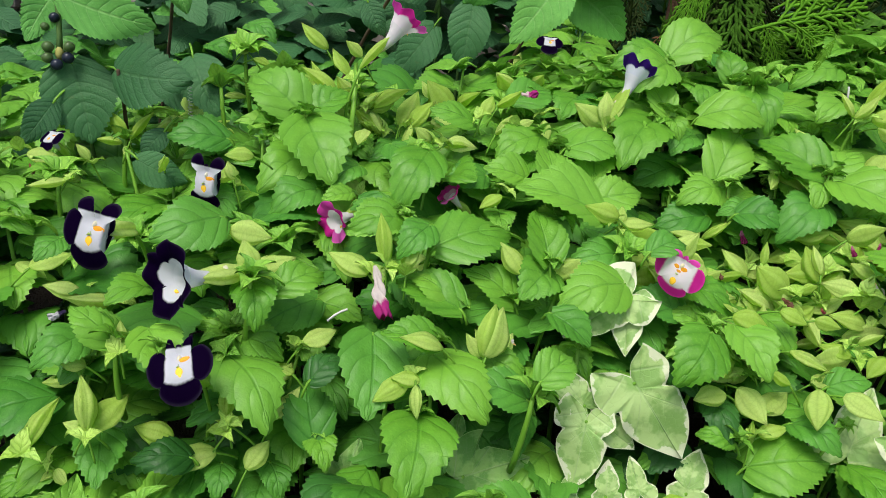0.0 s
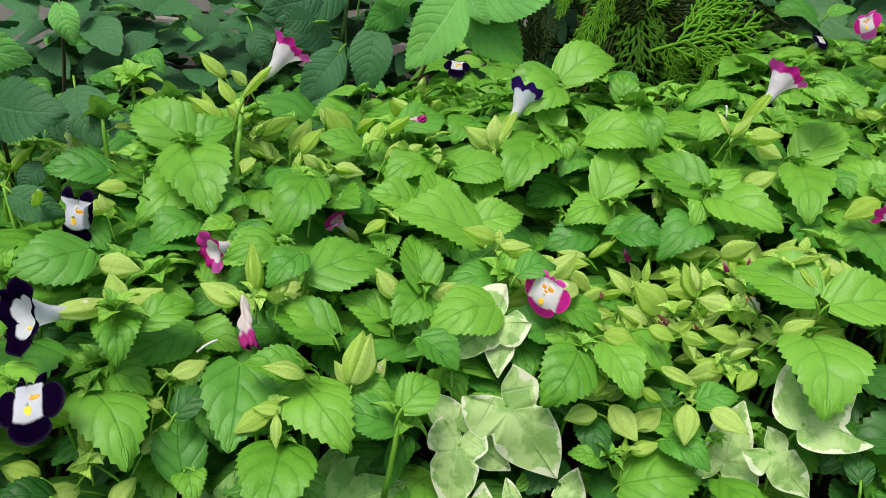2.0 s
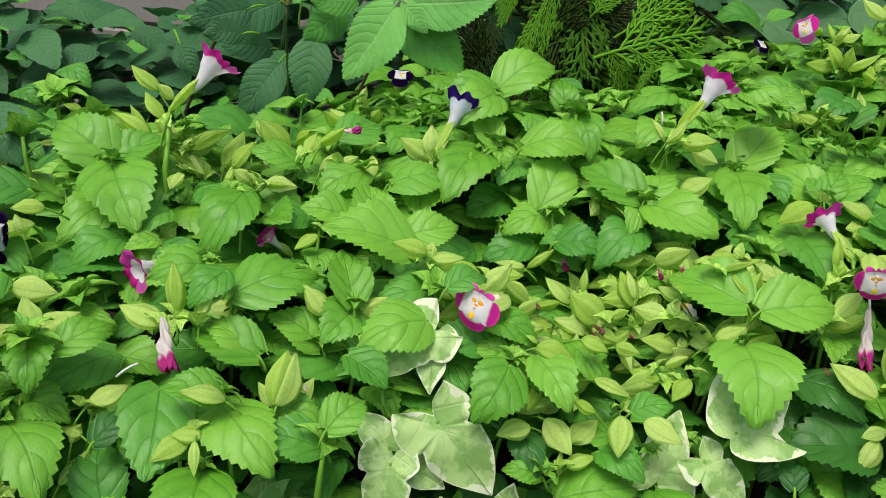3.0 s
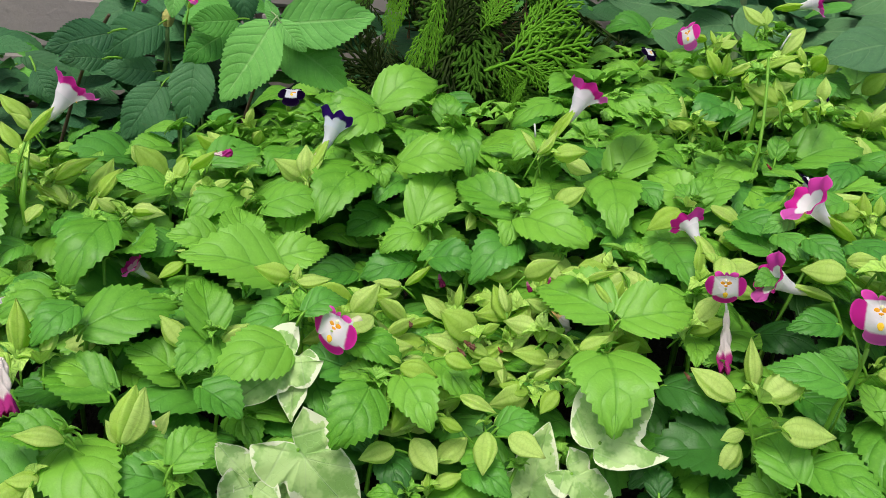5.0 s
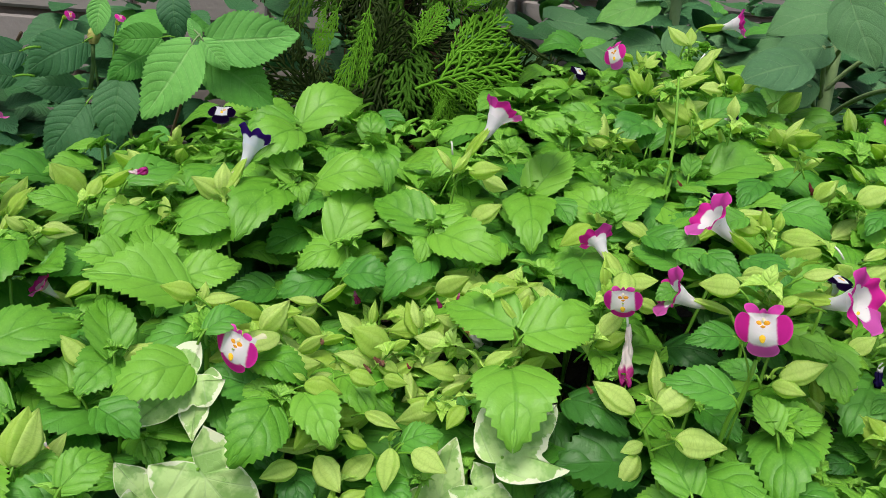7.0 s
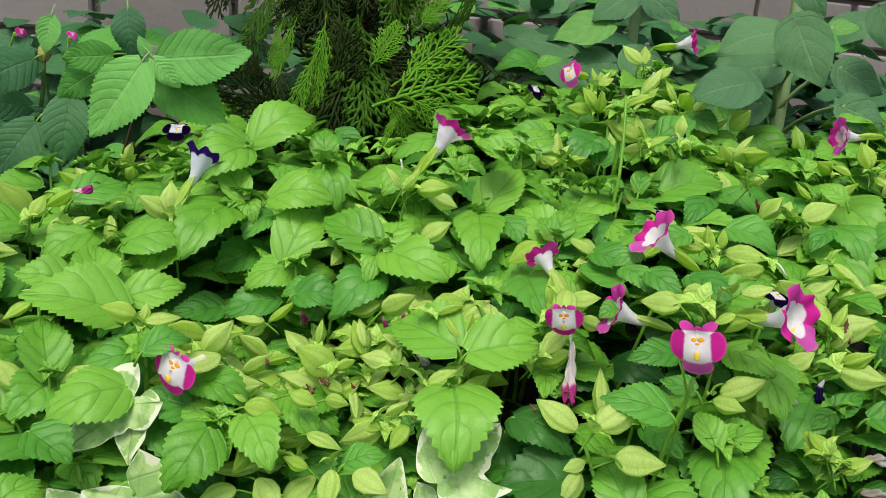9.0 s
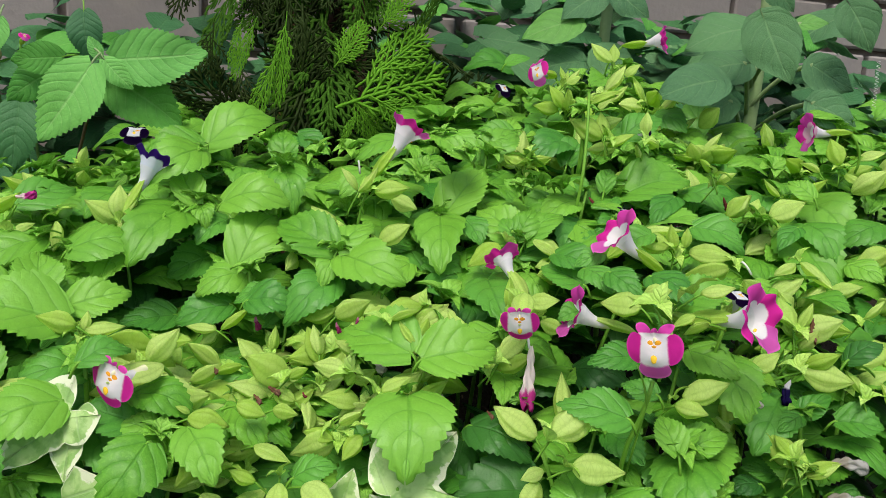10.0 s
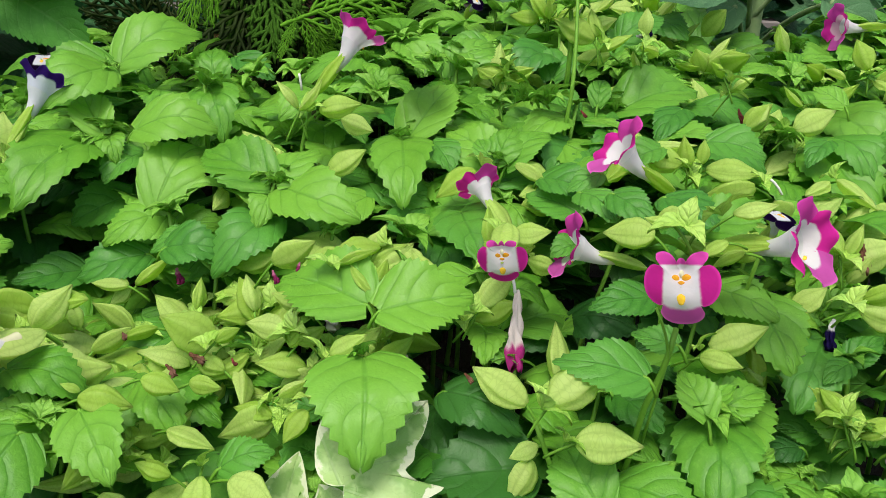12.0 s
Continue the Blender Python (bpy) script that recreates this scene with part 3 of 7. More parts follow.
FOLDED = {"cup pink": flower_meshes("pink", dice, True, {}, 0.62), "cup purple": flower_meshes("purple", dice, True, {}, 0.62), "curl": flower_meshes("violet", dice, False, {"left ear": 110, "right ear": 110}), "left": flower_meshes("violet", dice, False, {"left": 100}), "both": flower_meshes("violet", dice, False, {"left": 100, "right": 100})}


def wilt_mesh(colour, rng):
    """A collapsed corolla, one metre long: a crumpled, twisted tube with a frayed end."""
    rows, sides = 18, 20
    ph = [rng.uniform(0, 6.28) for _ in range(4)]
    verts, uvs = [], []
    for i in range(rows):
        v = i / (rows - 1)
        r = 0.045 + 0.15 * v ** 0.8 - 0.05 * max(0.0, v - 0.75) * 4 * 0.5
        for k in range(sides):
            t = 2 * math.pi * k / sides
            w = 1 + 0.42 * math.sin(3 * t + ph[0] + 6 * v) + 0.42 * math.sin(5 * t + ph[1] - 13 * v)
            verts.append((r * w * math.cos(t) + 0.05 * math.sin(5 * v + ph[2]), v + 0.07 * math.sin(5 * t + ph[3]) * v * v, 0.7 * r * w * math.sin(t)))
            uvs.append((k / sides, v))
    faces = grid_faces(rows, sides, True)
    faces += [tuple(range(sides))[::-1], tuple((rows - 1) * sides + k for k in range(sides))]
    return mesh("wilted_flower", verts, faces, WILTED[colour], uvs)


def ivy_outline(lobe, broad, rng, sharp=False):
    """Half the rim of a three-lobed blade, from the notch at its stalk to its tip, as a smooth run of points."""
    knots = [(0.0, 0.10), (0.08, -0.02), (0.24, -0.10), (0.74 * lobe, -0.10), (0.97 * lobe, 0.02), (lobe, 0.15), (0.86 * lobe, 0.26), (0.66 * lobe, 0.31),
             (broad * 1.02, 0.38), (broad, 0.48), (broad * 0.86, 0.64), (broad * 0.48, 0.83), (0.02, 0.99), (0.0, 1.0)]
    if sharp:
        knots = [(0.0, 0.06), (0.10, -0.03), (0.26, 0.02), (0.42, 0.22), (0.50, 0.40), (lobe, 0.56), (0.40, 0.47), (0.26, 0.46), (0.24, 0.54),
                 (0.21, 0.64), (0.15, 0.78), (0.07, 0.92), (0.01, 0.99), (0.0, 1.0)]
    knots = [(x + rng.uniform(-0.015, 0.015) * (0 < i < 12), y + rng.uniform(-0.015, 0.015) * (0 < i < 12)) for i, (x, y) in enumerate(knots)]
    out = []
    for i in range(len(knots) - 1):
        p0, p1, p2, p3 = (Vector((*knots[min(max(i + q, 0), len(knots) - 1)], 0)) for q in (-1, 0, 1, 2))
        for t in (0.0, 0.34, 0.67):
            out.append(0.5 * (2 * p1 + (p2 - p0) * t + (2 * p0 - 5 * p1 + 4 * p2 - p3) * t * t + (3 * p1 - p0 - 3 * p2 + p3) * t ** 3))
    return out


def ivy_mesh(material, rng, lobe, broad, sharp=False):
    """A lobed ivy blade one metre from its stalk to the tip of the middle lobe."""
    right, left = ivy_outline(lobe, broad, rng, sharp), ivy_outline(lobe * rng.uniform(0.8, 1.0), broad, rng, sharp)
    rim = right + [Vector((0, 1, 0))] + [Vector((-p.x, p.y, 0)) for p in left[:0:-1]]
    heart = Vector((0, 0.22, 0))
    droop, cup, wave, twist = rng.uniform(0.10, 0.26), rng.uniform(0.2, 0.5), rng.uniform(0, 6), rng.uniform(-0.2, 0.2)
    rings, steps = 7, len(rim)
    verts, uvs = [(0, 0.22, 0)], [(0.0, 0.0)]
    for i in range(1, rings + 1):
        f = i / rings
        for k, p in enumerate(rim):
            q = heart.lerp(p, f)
            z = -droop * (q.y - 0.2) * abs(q.y - 0.2) + cup * abs(q.x) * 0.35 - 0.6 * cup * q.x * q.x + twist * q.x * q.y
            z += 0.018 * f * f * math.sin(0.9 * k + wave) + 0.02 * math.sin(9 * q.y + 7 * abs(q.x) + wave)
            verts.append((q.x, q.y, z))
            uvs.append((f, k / steps))
    faces = [(0, 1 + k, 1 + (k + 1) % steps) for k in range(steps)]
    for i in range(rings - 1):
        for k in range(steps):
            n = (k + 1) % steps
            faces.append((1 + i * steps + n, 1 + i * steps + k, 1 + (i + 1) * steps + k, 1 + (i + 1) * steps + n))
    return mesh("leaf", verts, faces, material, uvs)


IVY = {
    "cream": [ivy_mesh(IVY_CREAM, dice, q, b) for q, b in ((0.46, 0.27), (0.42, 0.24), (0.50, 0.25), (0.40, 0.29))],
    "pointed": [ivy_mesh(IVY_CREAM, dice, 0.56, 0.25, True)],
    "green": [ivy_mesh(IVY_GREEN, dice, q, b, True) for q, b in ((0.48, 0.24), (0.44, 0.22))],
}


# ---------------------------------------------------------------- ground, bed and wall
def bed_height(x, y):
    """The raised soil: low in front, higher towards the wall."""
    t = min(max((y - 0.05) / 0.75, 0.0), 1.0)
    return 0.24 * t * t * (3 - 2 * t)


def canopy(x, y):
    """How high the tops of the bedding plants stand."""
    y = min(y, 0.80)
    return 0.020 + 0.104 * x + 1.080 * y + 0.087 * x * x - 0.077 * x * y - 0.650 * y * y


def build_ground():
    xs = [-60, -20, -6, -2.5] + [-1.5 + 0.05 * i for i in range(81)] + [3.2, 6, 20, 60]
    ys = [-60, -20, -5, -1.5] + [-0.6 + 0.05 * i for i in range(41)] + [3, 8, 25, 60]
    verts = [(x, y, bed_height(x, y) + 0.012 * noise.noise((9 * x, 9 * y, 0)) * (abs(x) < 3)) for y in ys for x in xs]
    tagged(new("ground", mesh("ground", verts, grid_faces(len(ys), len(xs)), SOIL)), "dark crumbly garden soil rising towards the wall", "ground", kind="structure")


build_ground()


# ---------------------------------------------------------------- bedding plants
PLANTS = []
TOPS = []
CLEAR = []
scatter = random.Random(5)


def off_bed(x, y):
    """Where the lantana, the conifer and the tall plant take the room of the bedding plants."""
    return math.hypot(x - 0.345, y - 0.605) < 0.04 or 0.16 < x < 0.34 and y > 0.68 or x > 0.62 and y > 0.60 or x < 0.10 and y > 0.59 + 0.8 * max(0.0, x + 0.05)


def plant_bed():
    step = 0.056
    for iy in range(13):
        for ix in range(24):
            x = -0.42 + step * ix + 0.5 * step * (iy % 2) + scatter.uniform(-0.015, 0.015)
            y = 0.20 + step * iy + scatter.uniform(-0.015, 0.015)
            if off_bed(x, y):
                continue
            root = new("torenia_plant")
            root.location = (x, y, bed_height(x, y) - 0.01)
            tagged(root, "bushy green torenia bedding plant growing in dark soil", "flowering plant", "torenia bedding plants")
            PLANTS.append((x, y, root))


plant_bed()
PLANT_XY = np.array([(p[0], p[1]) for p in PLANTS])


def plant_near(p):
    k = int(np.argmin((PLANT_XY[:, 0] - p[0]) ** 2 + (PLANT_XY[:, 1] - p[1]) ** 2))
    return PLANTS[k][2]


def inside(parent, m):
    """A world pose in the space of a thing that is only moved, not turned."""
    return Matrix.Translation(-parent.location) @ m


def local(parent, points):
    return [Vector(p) - parent.location for p in points]


def keep_clear(base, tip, radius, spots=(0.25, 0.5, 0.8)):
    """Remembers where a thing stands open to the sky and the path, so that nothing grows over it."""
    for s in spots:
        CLEAR.append((*Vector(base).lerp(Vector(tip), s), radius))


def leaf(tone, base, tip, face, broad=1.0, narrow=False, stalk=0.007):
    """One blade of a torenia on its short stalk."""
    parent = plant_near(base)
    m, size = frame_of(base, tip, face)
    kind = dice.choice(BLADES[tone + (" narrow" if narrow else "")])
    part("leaf", kind, parent, inside(parent, m @ Matrix.Diagonal((size * broad, size, size, 1))))
    keep_clear(base, tip, size * 0.36)
    if stalk:
        back = Vector(base) - m.col[1].to_3d() * stalk * 0.7 + Vector((0, 0, -stalk))
        path = local(parent, bow(back, Vector(base) + m.col[1].to_3d() * size * 0.03, (0, 0, 0.002), 3))
        part("leaf_stalk", tube("leaf_stalk", path, 0.0008, STALK, 5), parent)
    if tone == "bright" and dice.random() < 0.4:
        at = Vector(base) + m.col[2].to_3d() * 0.002
        part("shoot_tip", dice.choice(SHOOTS), parent, inside(parent, Matrix.Translation(at) @ pose(0, 0, 0, dice.uniform(0, 40), dice.uniform(-15, 15), dice.uniform(0, 360)) @ Matrix.Scale(dice.uniform(0.014, 0.024), 4)))
    TOPS.append(tuple((Vector(base) + Vector(tip)) / 2))


def bud(base, tip):
    """An inflated calyx on a thin stalk."""
    parent = plant_near(base)
    face = (dice.uniform(-1, 1), dice.uniform(-1, 0.2), dice.uniform(0, 1))
    m, size = frame_of(base, tip, face)
    part("bud", dice.choice(BUDS), parent, inside(parent, m @ Matrix.Scale(size * 1.04, 4)))
    low = Vector(base) - m.col[1].to_3d() * 0.010 + Vector((dice.uniform(-0.002, 0.002), 0.003, -0.009))
    path = local(parent, bow(low, Vector(base) + m.col[1].to_3d() * 0.001, -m.col[1].to_3d() * 0.0010, 4))
    part("bud_stalk", tube("bud_stalk", path, 0.0006, STALK, 5), parent)
    if dice.random() < 0.5:
        foot = Matrix.Translation(Vector(base) - m.col[1].to_3d() * 0.004) @ pose(0, 0, 0, dice.uniform(0, 30), dice.uniform(-20, 20), dice.uniform(0, 360))
        part("bract", dice.choice(BRACTS), parent, inside(parent, foot @ Matrix.Scale(dice.uniform(0.016, 0.026), 4)))
    TOPS.append(tuple((Vector(base) + Vector(tip)) / 2))
    keep_clear(base, tip, size * 0.35)


def shoot_tip(at, size):
    """The small new leaves at the end of a stem."""
    parent = plant_near(at)
    m = Matrix.Translation(at) @ pose(0, 0, 0, dice.uniform(0, 35), dice.uniform(-15, 15), dice.uniform(0, 360)) @ Matrix.Scale(size * 1.5, 4)
    part("shoot_tip", dice.choice(SHOOTS), parent, inside(parent, m))
    path = local(parent, bow(Vector(at) + Vector((dice.uniform(-0.006, 0.006), 0.008, -0.05)), at, (0, -0.004, 0), 4))
    part("side_stem", tube("side_stem", path, [0.0018, 0.0017, 0.0016, 0.0014, 0.0012], STALK, 6), parent)


def style(base, tip):
    parent = plant_near(base)
    part("style", tube("style", local(parent, bow(base, tip, (0, 0, 0.001), 3)), 0.0007, THREAD, 5), parent, Matrix(), "bare white style")


FLOWER_LABELS = {
    "pink": "white trumpet flower with magenta lobes and yellow blotch", "rim": "small white flower with thin magenta rims",
    "magenta": "small crinkled magenta flower", "purple": "white trumpet flower with deep purple lobes",
    "violet": "white flower with dark violet velvety lobes and yellow blotch"}


def flower(colour, mouth, axis, size, trumpet=False, roll=0, fold="", slim=1.0):
    """An open bloom: tube, calyx, four lobes and yellow blotches."""
    parent = plant_near(mouth)
    axis = Vector(axis).normalized()
    up = Vector((0, 0.25, 1)) if abs(axis.z) < 0.85 else Vector((0, 1, 0.2))
    m = frame_of(mouth, Vector(mouth) + axis, up)[0] @ pose(0, 0, 0, 0, roll, 0)
    s = size * 1.08
    keep_clear(Vector(mouth) - axis * 0.035, mouth, 0.009, (0.3, 0.7))
    keep_clear(mouth, mouth, 0.022 * size, (0.5,))
    kit = FOLDED[fold] if fold else (TRUMPETS if trumpet else FLOWERS)[colour]
    body = part("flower", kit["tube"], parent, inside(parent, m @ Matrix.Diagonal((s * slim, s, s, 1))), FLOWER_LABELS[colour])
    lobes = (("upper", 0), ("left", 94), ("lower", 180), ("right", -94)) if trumpet else (("left ear", 0), ("right ear", 0), ("tuft", 0), ("left", 0), ("lower", 0), ("right", 0))
    for key, turn in lobes:
        part("petal", kit[key], body, pose(0, 0, 0, 0, turn, 0))
    if not trumpet:
        part("anther", kit["anther"], body, Matrix(), "pale joined anthers")
    for spot in kit["blotches"]:
        part("blotch", spot, body, Matrix(), "yellow blotch")
    part("calyx", dice.choice(BUDS), body, pose(0, -0.035 if trumpet else -0.031, -0.001) @ Matrix.Diagonal((0.023, 0.033, 0.023, 1)), "pale green ribbed calyx")
    back = m @ Vector((0, -(0.034 if trumpet else 0.030) * s, -0.001 * s))
    low = back - axis * 0.012 + Vector((0, 0.004, -0.03))
    path = local(parent, bow(low, back, -axis * 0.005, 5))
    part("flower_stalk", tube("flower_stalk", path, 0.0010, STALK, 6), parent)


WILT_MESHES = {c: wilt_mesh(c, dice) for c in WILTED}


def wilted(colour, base, tip):
    parent = plant_near(base)
    m, size = frame_of(base, tip, (dice.uniform(-1, 1), -1, 0.5))
    keep_clear(base, tip, 0.008)
    part("wilted_flower", WILT_MESHES[colour], parent, inside(parent, m @ Matrix.Diagonal((min(size, 0.018), size, min(size, 0.018), 1))), "shrivelled spent flower")


leaf("bright", (-0.0753, 0.4878, 0.4082), (-0.1154, 0.5077, 0.4273), (0.05, -0.64, 0.77), 0.95)
leaf("bright", (-0.0724, 0.4789, 0.4088), (-0.0477, 0.4425, 0.3784), (0.06, -0.61, 0.79), 0.90)
leaf("bright", (-0.0725, 0.4883, 0.4092), (-0.0494, 0.5059, 0.4232), (-0.04, -0.59, 0.81), 0.97)
leaf("bright", (-0.0677, 0.4833, 0.3840), (-0.0918, 0.4415, 0.3691), (0.25, -0.45, 0.86), 0.90)
leaf("mid", (-0.1199, 0.4739, 0.3902), (-0.1537, 0.4607, 0.3911), (0.24, -0.57, 0.78), 1.00)
leaf("mid", (-0.1257, 0.5256, 0.3691), (-0.1156, 0.5558, 0.3894), (0.15, -0.58, 0.80), 0.91)
leaf("bright", (0.0074, 0.4787, 0.3971), (-0.0092, 0.4413, 0.3662), (-0.07, -0.62, 0.78), 0.92)
leaf("mid", (-0.1850, 0.4873, 0.3476), (-0.2198, 0.4956, 0.3569), (0.15, -0.39, 0.91), 0.98)
leaf("bright", (-0.0821, 0.3459, 0.3088), (-0.0526, 0.3121, 0.2893), (0.21, -0.34, 0.92), 0.93)
leaf("mid", (-0.0337, 0.3353, 0.2691), (-0.0441, 0.3655, 0.2878), (0.15, -0.48, 0.86), 0.96)
leaf("bright", (-0.0338, 0.3415, 0.2701), (-0.0250, 0.3224, 0.2622), (0.01, -0.38, 0.93), 0.93)
leaf("bright", (0.0179, 0.3181, 0.3030), (0.0157, 0.2733, 0.2878), (0.07, -0.32, 0.94), 0.92)
leaf("mid", (-0.0096, 0.3514, 0.3276), (-0.0063, 0.3112, 0.3019), (0.14, -0.53, 0.84), 0.95)
leaf("bright", (0.0345, 0.3714, 0.3378), (-0.0019, 0.3843, 0.3458), (0.04, -0.45, 0.89), 0.99)
leaf("mid", (-0.0453, 0.3942, 0.3235), (-0.0752, 0.3699, 0.3116), (0.10, -0.53, 0.84), 1.00)
leaf("bright", (-0.0762, 0.3634, 0.3442), (-0.0673, 0.3399, 0.3275), (0.11, -0.55, 0.83), 0.93)
leaf("bright", (-0.0621, 0.3602, 0.3409), (-0.0408, 0.3825, 0.3452), (0.23, -0.39, 0.89), 0.95)
leaf("mid", (-0.1576, 0.3526, 0.3075), (-0.1743, 0.3276, 0.2990), (0.23, -0.45, 0.86), 1.00)
leaf("bright", (-0.1350, 0.3344, 0.3158), (-0.1595, 0.3419, 0.3283), (0.32, -0.39, 0.86), 0.99)
leaf("bright", (-0.0849, 0.3657, 0.3091), (-0.1043, 0.3644, 0.3141), (0.25, -0.35, 0.90), 1.00)
leaf("bright", (-0.0824, 0.3612, 0.3110), (-0.0550, 0.3556, 0.3045), (0.11, -0.46, 0.88), 0.99)
leaf("dark", (-0.0910, 0.3159, 0.2663), (-0.1175, 0.3075, 0.2678), (0.18, -0.39, 0.90), 1.00)
leaf("mid", (-0.0784, 0.3265, 0.2567), (-0.0767, 0.3082, 0.2481), (0.03, -0.42, 0.91), 0.98)
leaf("mid", (-0.0554, 0.3349, 0.2541), (-0.0469, 0.3185, 0.2435), (0.16, -0.48, 0.86), 0.98)
leaf("mid", (-0.1440, 0.3368, 0.2613), (-0.1341, 0.3061, 0.2493), (0.06, -0.34, 0.94), 0.94)
leaf("bright", (-0.1164, 0.3303, 0.3269), (-0.0990, 0.3076, 0.3142), (0.11, -0.42, 0.90), 0.90)
leaf("mid", (-0.1022, 0.3846, 0.3608), (-0.1304, 0.3837, 0.3658), (0.16, -0.52, 0.84), 1.00)
leaf("mid", (-0.0998, 0.3913, 0.3670), (-0.1287, 0.3646, 0.3599), (0.30, -0.53, 0.79), 1.00)
leaf("mid", (-0.0584, 0.4544, 0.3702), (-0.0825, 0.4331, 0.3574), (0.08, -0.58, 0.81), 0.98)
leaf("bright", (-0.1070, 0.3186, 0.3220), (-0.0884, 0.3107, 0.3136), (0.19, -0.47, 0.86), 0.97)
leaf("bright", (0.0672, 0.3511, 0.3193), (0.0443, 0.3406, 0.3126), (-0.09, -0.40, 0.91), 0.98)
leaf("dark", (-0.0387, 0.3407, 0.3023), (-0.0231, 0.3573, 0.3099), (0.02, -0.43, 0.90), 0.98)
leaf("bright", (-0.1708, 0.3236, 0.2398), (-0.1844, 0.3076, 0.2368), (0.31, -0.42, 0.85), 1.00)
leaf("mid", (-0.0311, 0.4345, 0.3721), (-0.0126, 0.4247, 0.3668), (-0.07, -0.58, 0.81), 0.95)
leaf("bright", (-0.0064, 0.4300, 0.3658), (-0.0332, 0.4103, 0.3587), (0.13, -0.49, 0.86), 0.96)
leaf("bright", (0.0464, 0.3527, 0.3193), (0.0700, 0.3407, 0.3157), (-0.12, -0.49, 0.86), 0.99)
leaf("mid", (-0.1232, 0.4289, 0.3696), (-0.0991, 0.4151, 0.3594), (0.06, -0.52, 0.85), 0.93)
leaf("mid", (-0.1777, 0.3727, 0.3511), (-0.1835, 0.3557, 0.3442), (0.12, -0.41, 0.91), 0.98)
leaf("mid", (0.0615, 0.5377, 0.4261), (0.0911, 0.5654, 0.4332), (0.22, -0.45, 0.86), 0.94)
leaf("bright", (0.0358, 0.5198, 0.4112), (0.0034, 0.5180, 0.4189), (0.23, -0.43, 0.87), 1.00)
leaf("bright", (0.0815, 0.5127, 0.4095), (0.0518, 0.4941, 0.3942), (-0.05, -0.59, 0.81), 1.00)
leaf("bright", (0.0885, 0.4663, 0.3868), (0.0835, 0.4980, 0.4054), (0.22, -0.47, 0.86), 0.84)
leaf("bright", (0.0987, 0.5035, 0.4054), (0.1396, 0.5137, 0.4099), (0.01, -0.45, 0.89), 1.00)
leaf("bright", (0.1639, 0.5401, 0.4254), (0.1348, 0.4915, 0.3997), (0.05, -0.49, 0.87), 0.86)
leaf("bright", (0.1720, 0.5375, 0.4298), (0.1597, 0.5622, 0.4494), (-0.07, -0.64, 0.76), 0.89)
leaf("bright", (0.1737, 0.5407, 0.4293), (0.1792, 0.5242, 0.4159), (-0.04, -0.64, 0.77), 0.89)
leaf("bright", (0.1737, 0.5403, 0.4294), (0.1611, 0.5310, 0.4238), (-0.05, -0.46, 0.88), 0.93)
leaf("bright", (0.1903, 0.5268, 0.4338), (0.2356, 0.5216, 0.4355), (-0.10, -0.66, 0.74), 1.00)
leaf("mid", (0.1851, 0.5350, 0.3960), (0.1536, 0.5247, 0.3823), (-0.14, -0.61, 0.78), 0.99)
leaf("bright", (0.1772, 0.5904, 0.4654), (0.2244, 0.6177, 0.4849), (0.05, -0.63, 0.77), 0.93)
leaf("bright", (0.1727, 0.5808, 0.4644), (0.1326, 0.5744, 0.4555), (-0.06, -0.67, 0.74), 1.00)
leaf("bright", (0.1725, 0.5701, 0.4631), (0.1375, 0.5358, 0.4436), (0.15, -0.60, 0.79), 0.90)
leaf("bright", (0.2329, 0.5954, 0.4513), (0.2327, 0.6214, 0.4753), (-0.15, -0.67, 0.73), 0.88)
leaf("bright", (0.2285, 0.5522, 0.4559), (0.2363, 0.5181, 0.4294), (-0.21, -0.63, 0.75), 0.88)
leaf("mid", (0.2463, 0.6999, 0.4661), (0.2738, 0.6819, 0.4512), (-0.03, -0.66, 0.75), 0.97)
leaf("bright", (0.2595, 0.4746, 0.4140), (0.2267, 0.5071, 0.4264), (-0.24, -0.54, 0.80), 0.94)
leaf("bright", (0.2617, 0.4713, 0.4153), (0.2857, 0.4881, 0.4295), (-0.23, -0.42, 0.88), 0.91)
leaf("bright", (0.2645, 0.4710, 0.4124), (0.3000, 0.4392, 0.4037), (-0.26, -0.51, 0.82), 0.96)
leaf("bright", (0.2618, 0.4788, 0.4100), (0.2510, 0.4572, 0.3950), (-0.03, -0.56, 0.83), 0.86)
leaf("bright", (0.2008, 0.4982, 0.3977), (0.2265, 0.5395, 0.4232), (0.09, -0.56, 0.82), 0.86)
leaf("bright", (0.2070, 0.4962, 0.3929), (0.1746, 0.4864, 0.3818), (-0.11, -0.56, 0.82), 0.99)
leaf("bright", (0.3406, 0.5152, 0.4319), (0.3734, 0.5373, 0.4621), (-0.34, -0.54, 0.77), 0.92)
leaf("bright", (0.3352, 0.5065, 0.4317), (0.3257, 0.4589, 0.4049), (-0.28, -0.43, 0.86), 0.82)
leaf("mid", (0.3486, 0.4912, 0.4334), (0.3552, 0.4701, 0.4207), (-0.12, -0.54, 0.83), 0.91)
leaf("bright", (0.3797, 0.4734, 0.4231), (0.3606, 0.5046, 0.4372), (-0.35, -0.56, 0.75), 0.95)
leaf("bright", (0.3772, 0.4653, 0.4264), (0.3938, 0.4791, 0.4435), (-0.31, -0.57, 0.76), 0.90)
leaf("bright", (0.3836, 0.4646, 0.4245), (0.4117, 0.4744, 0.4413), (-0.36, -0.41, 0.84), 0.94)
leaf("bright", (0.3757, 0.4636, 0.4260), (0.3713, 0.4796, 0.4370), (-0.32, -0.60, 0.74), 0.92)
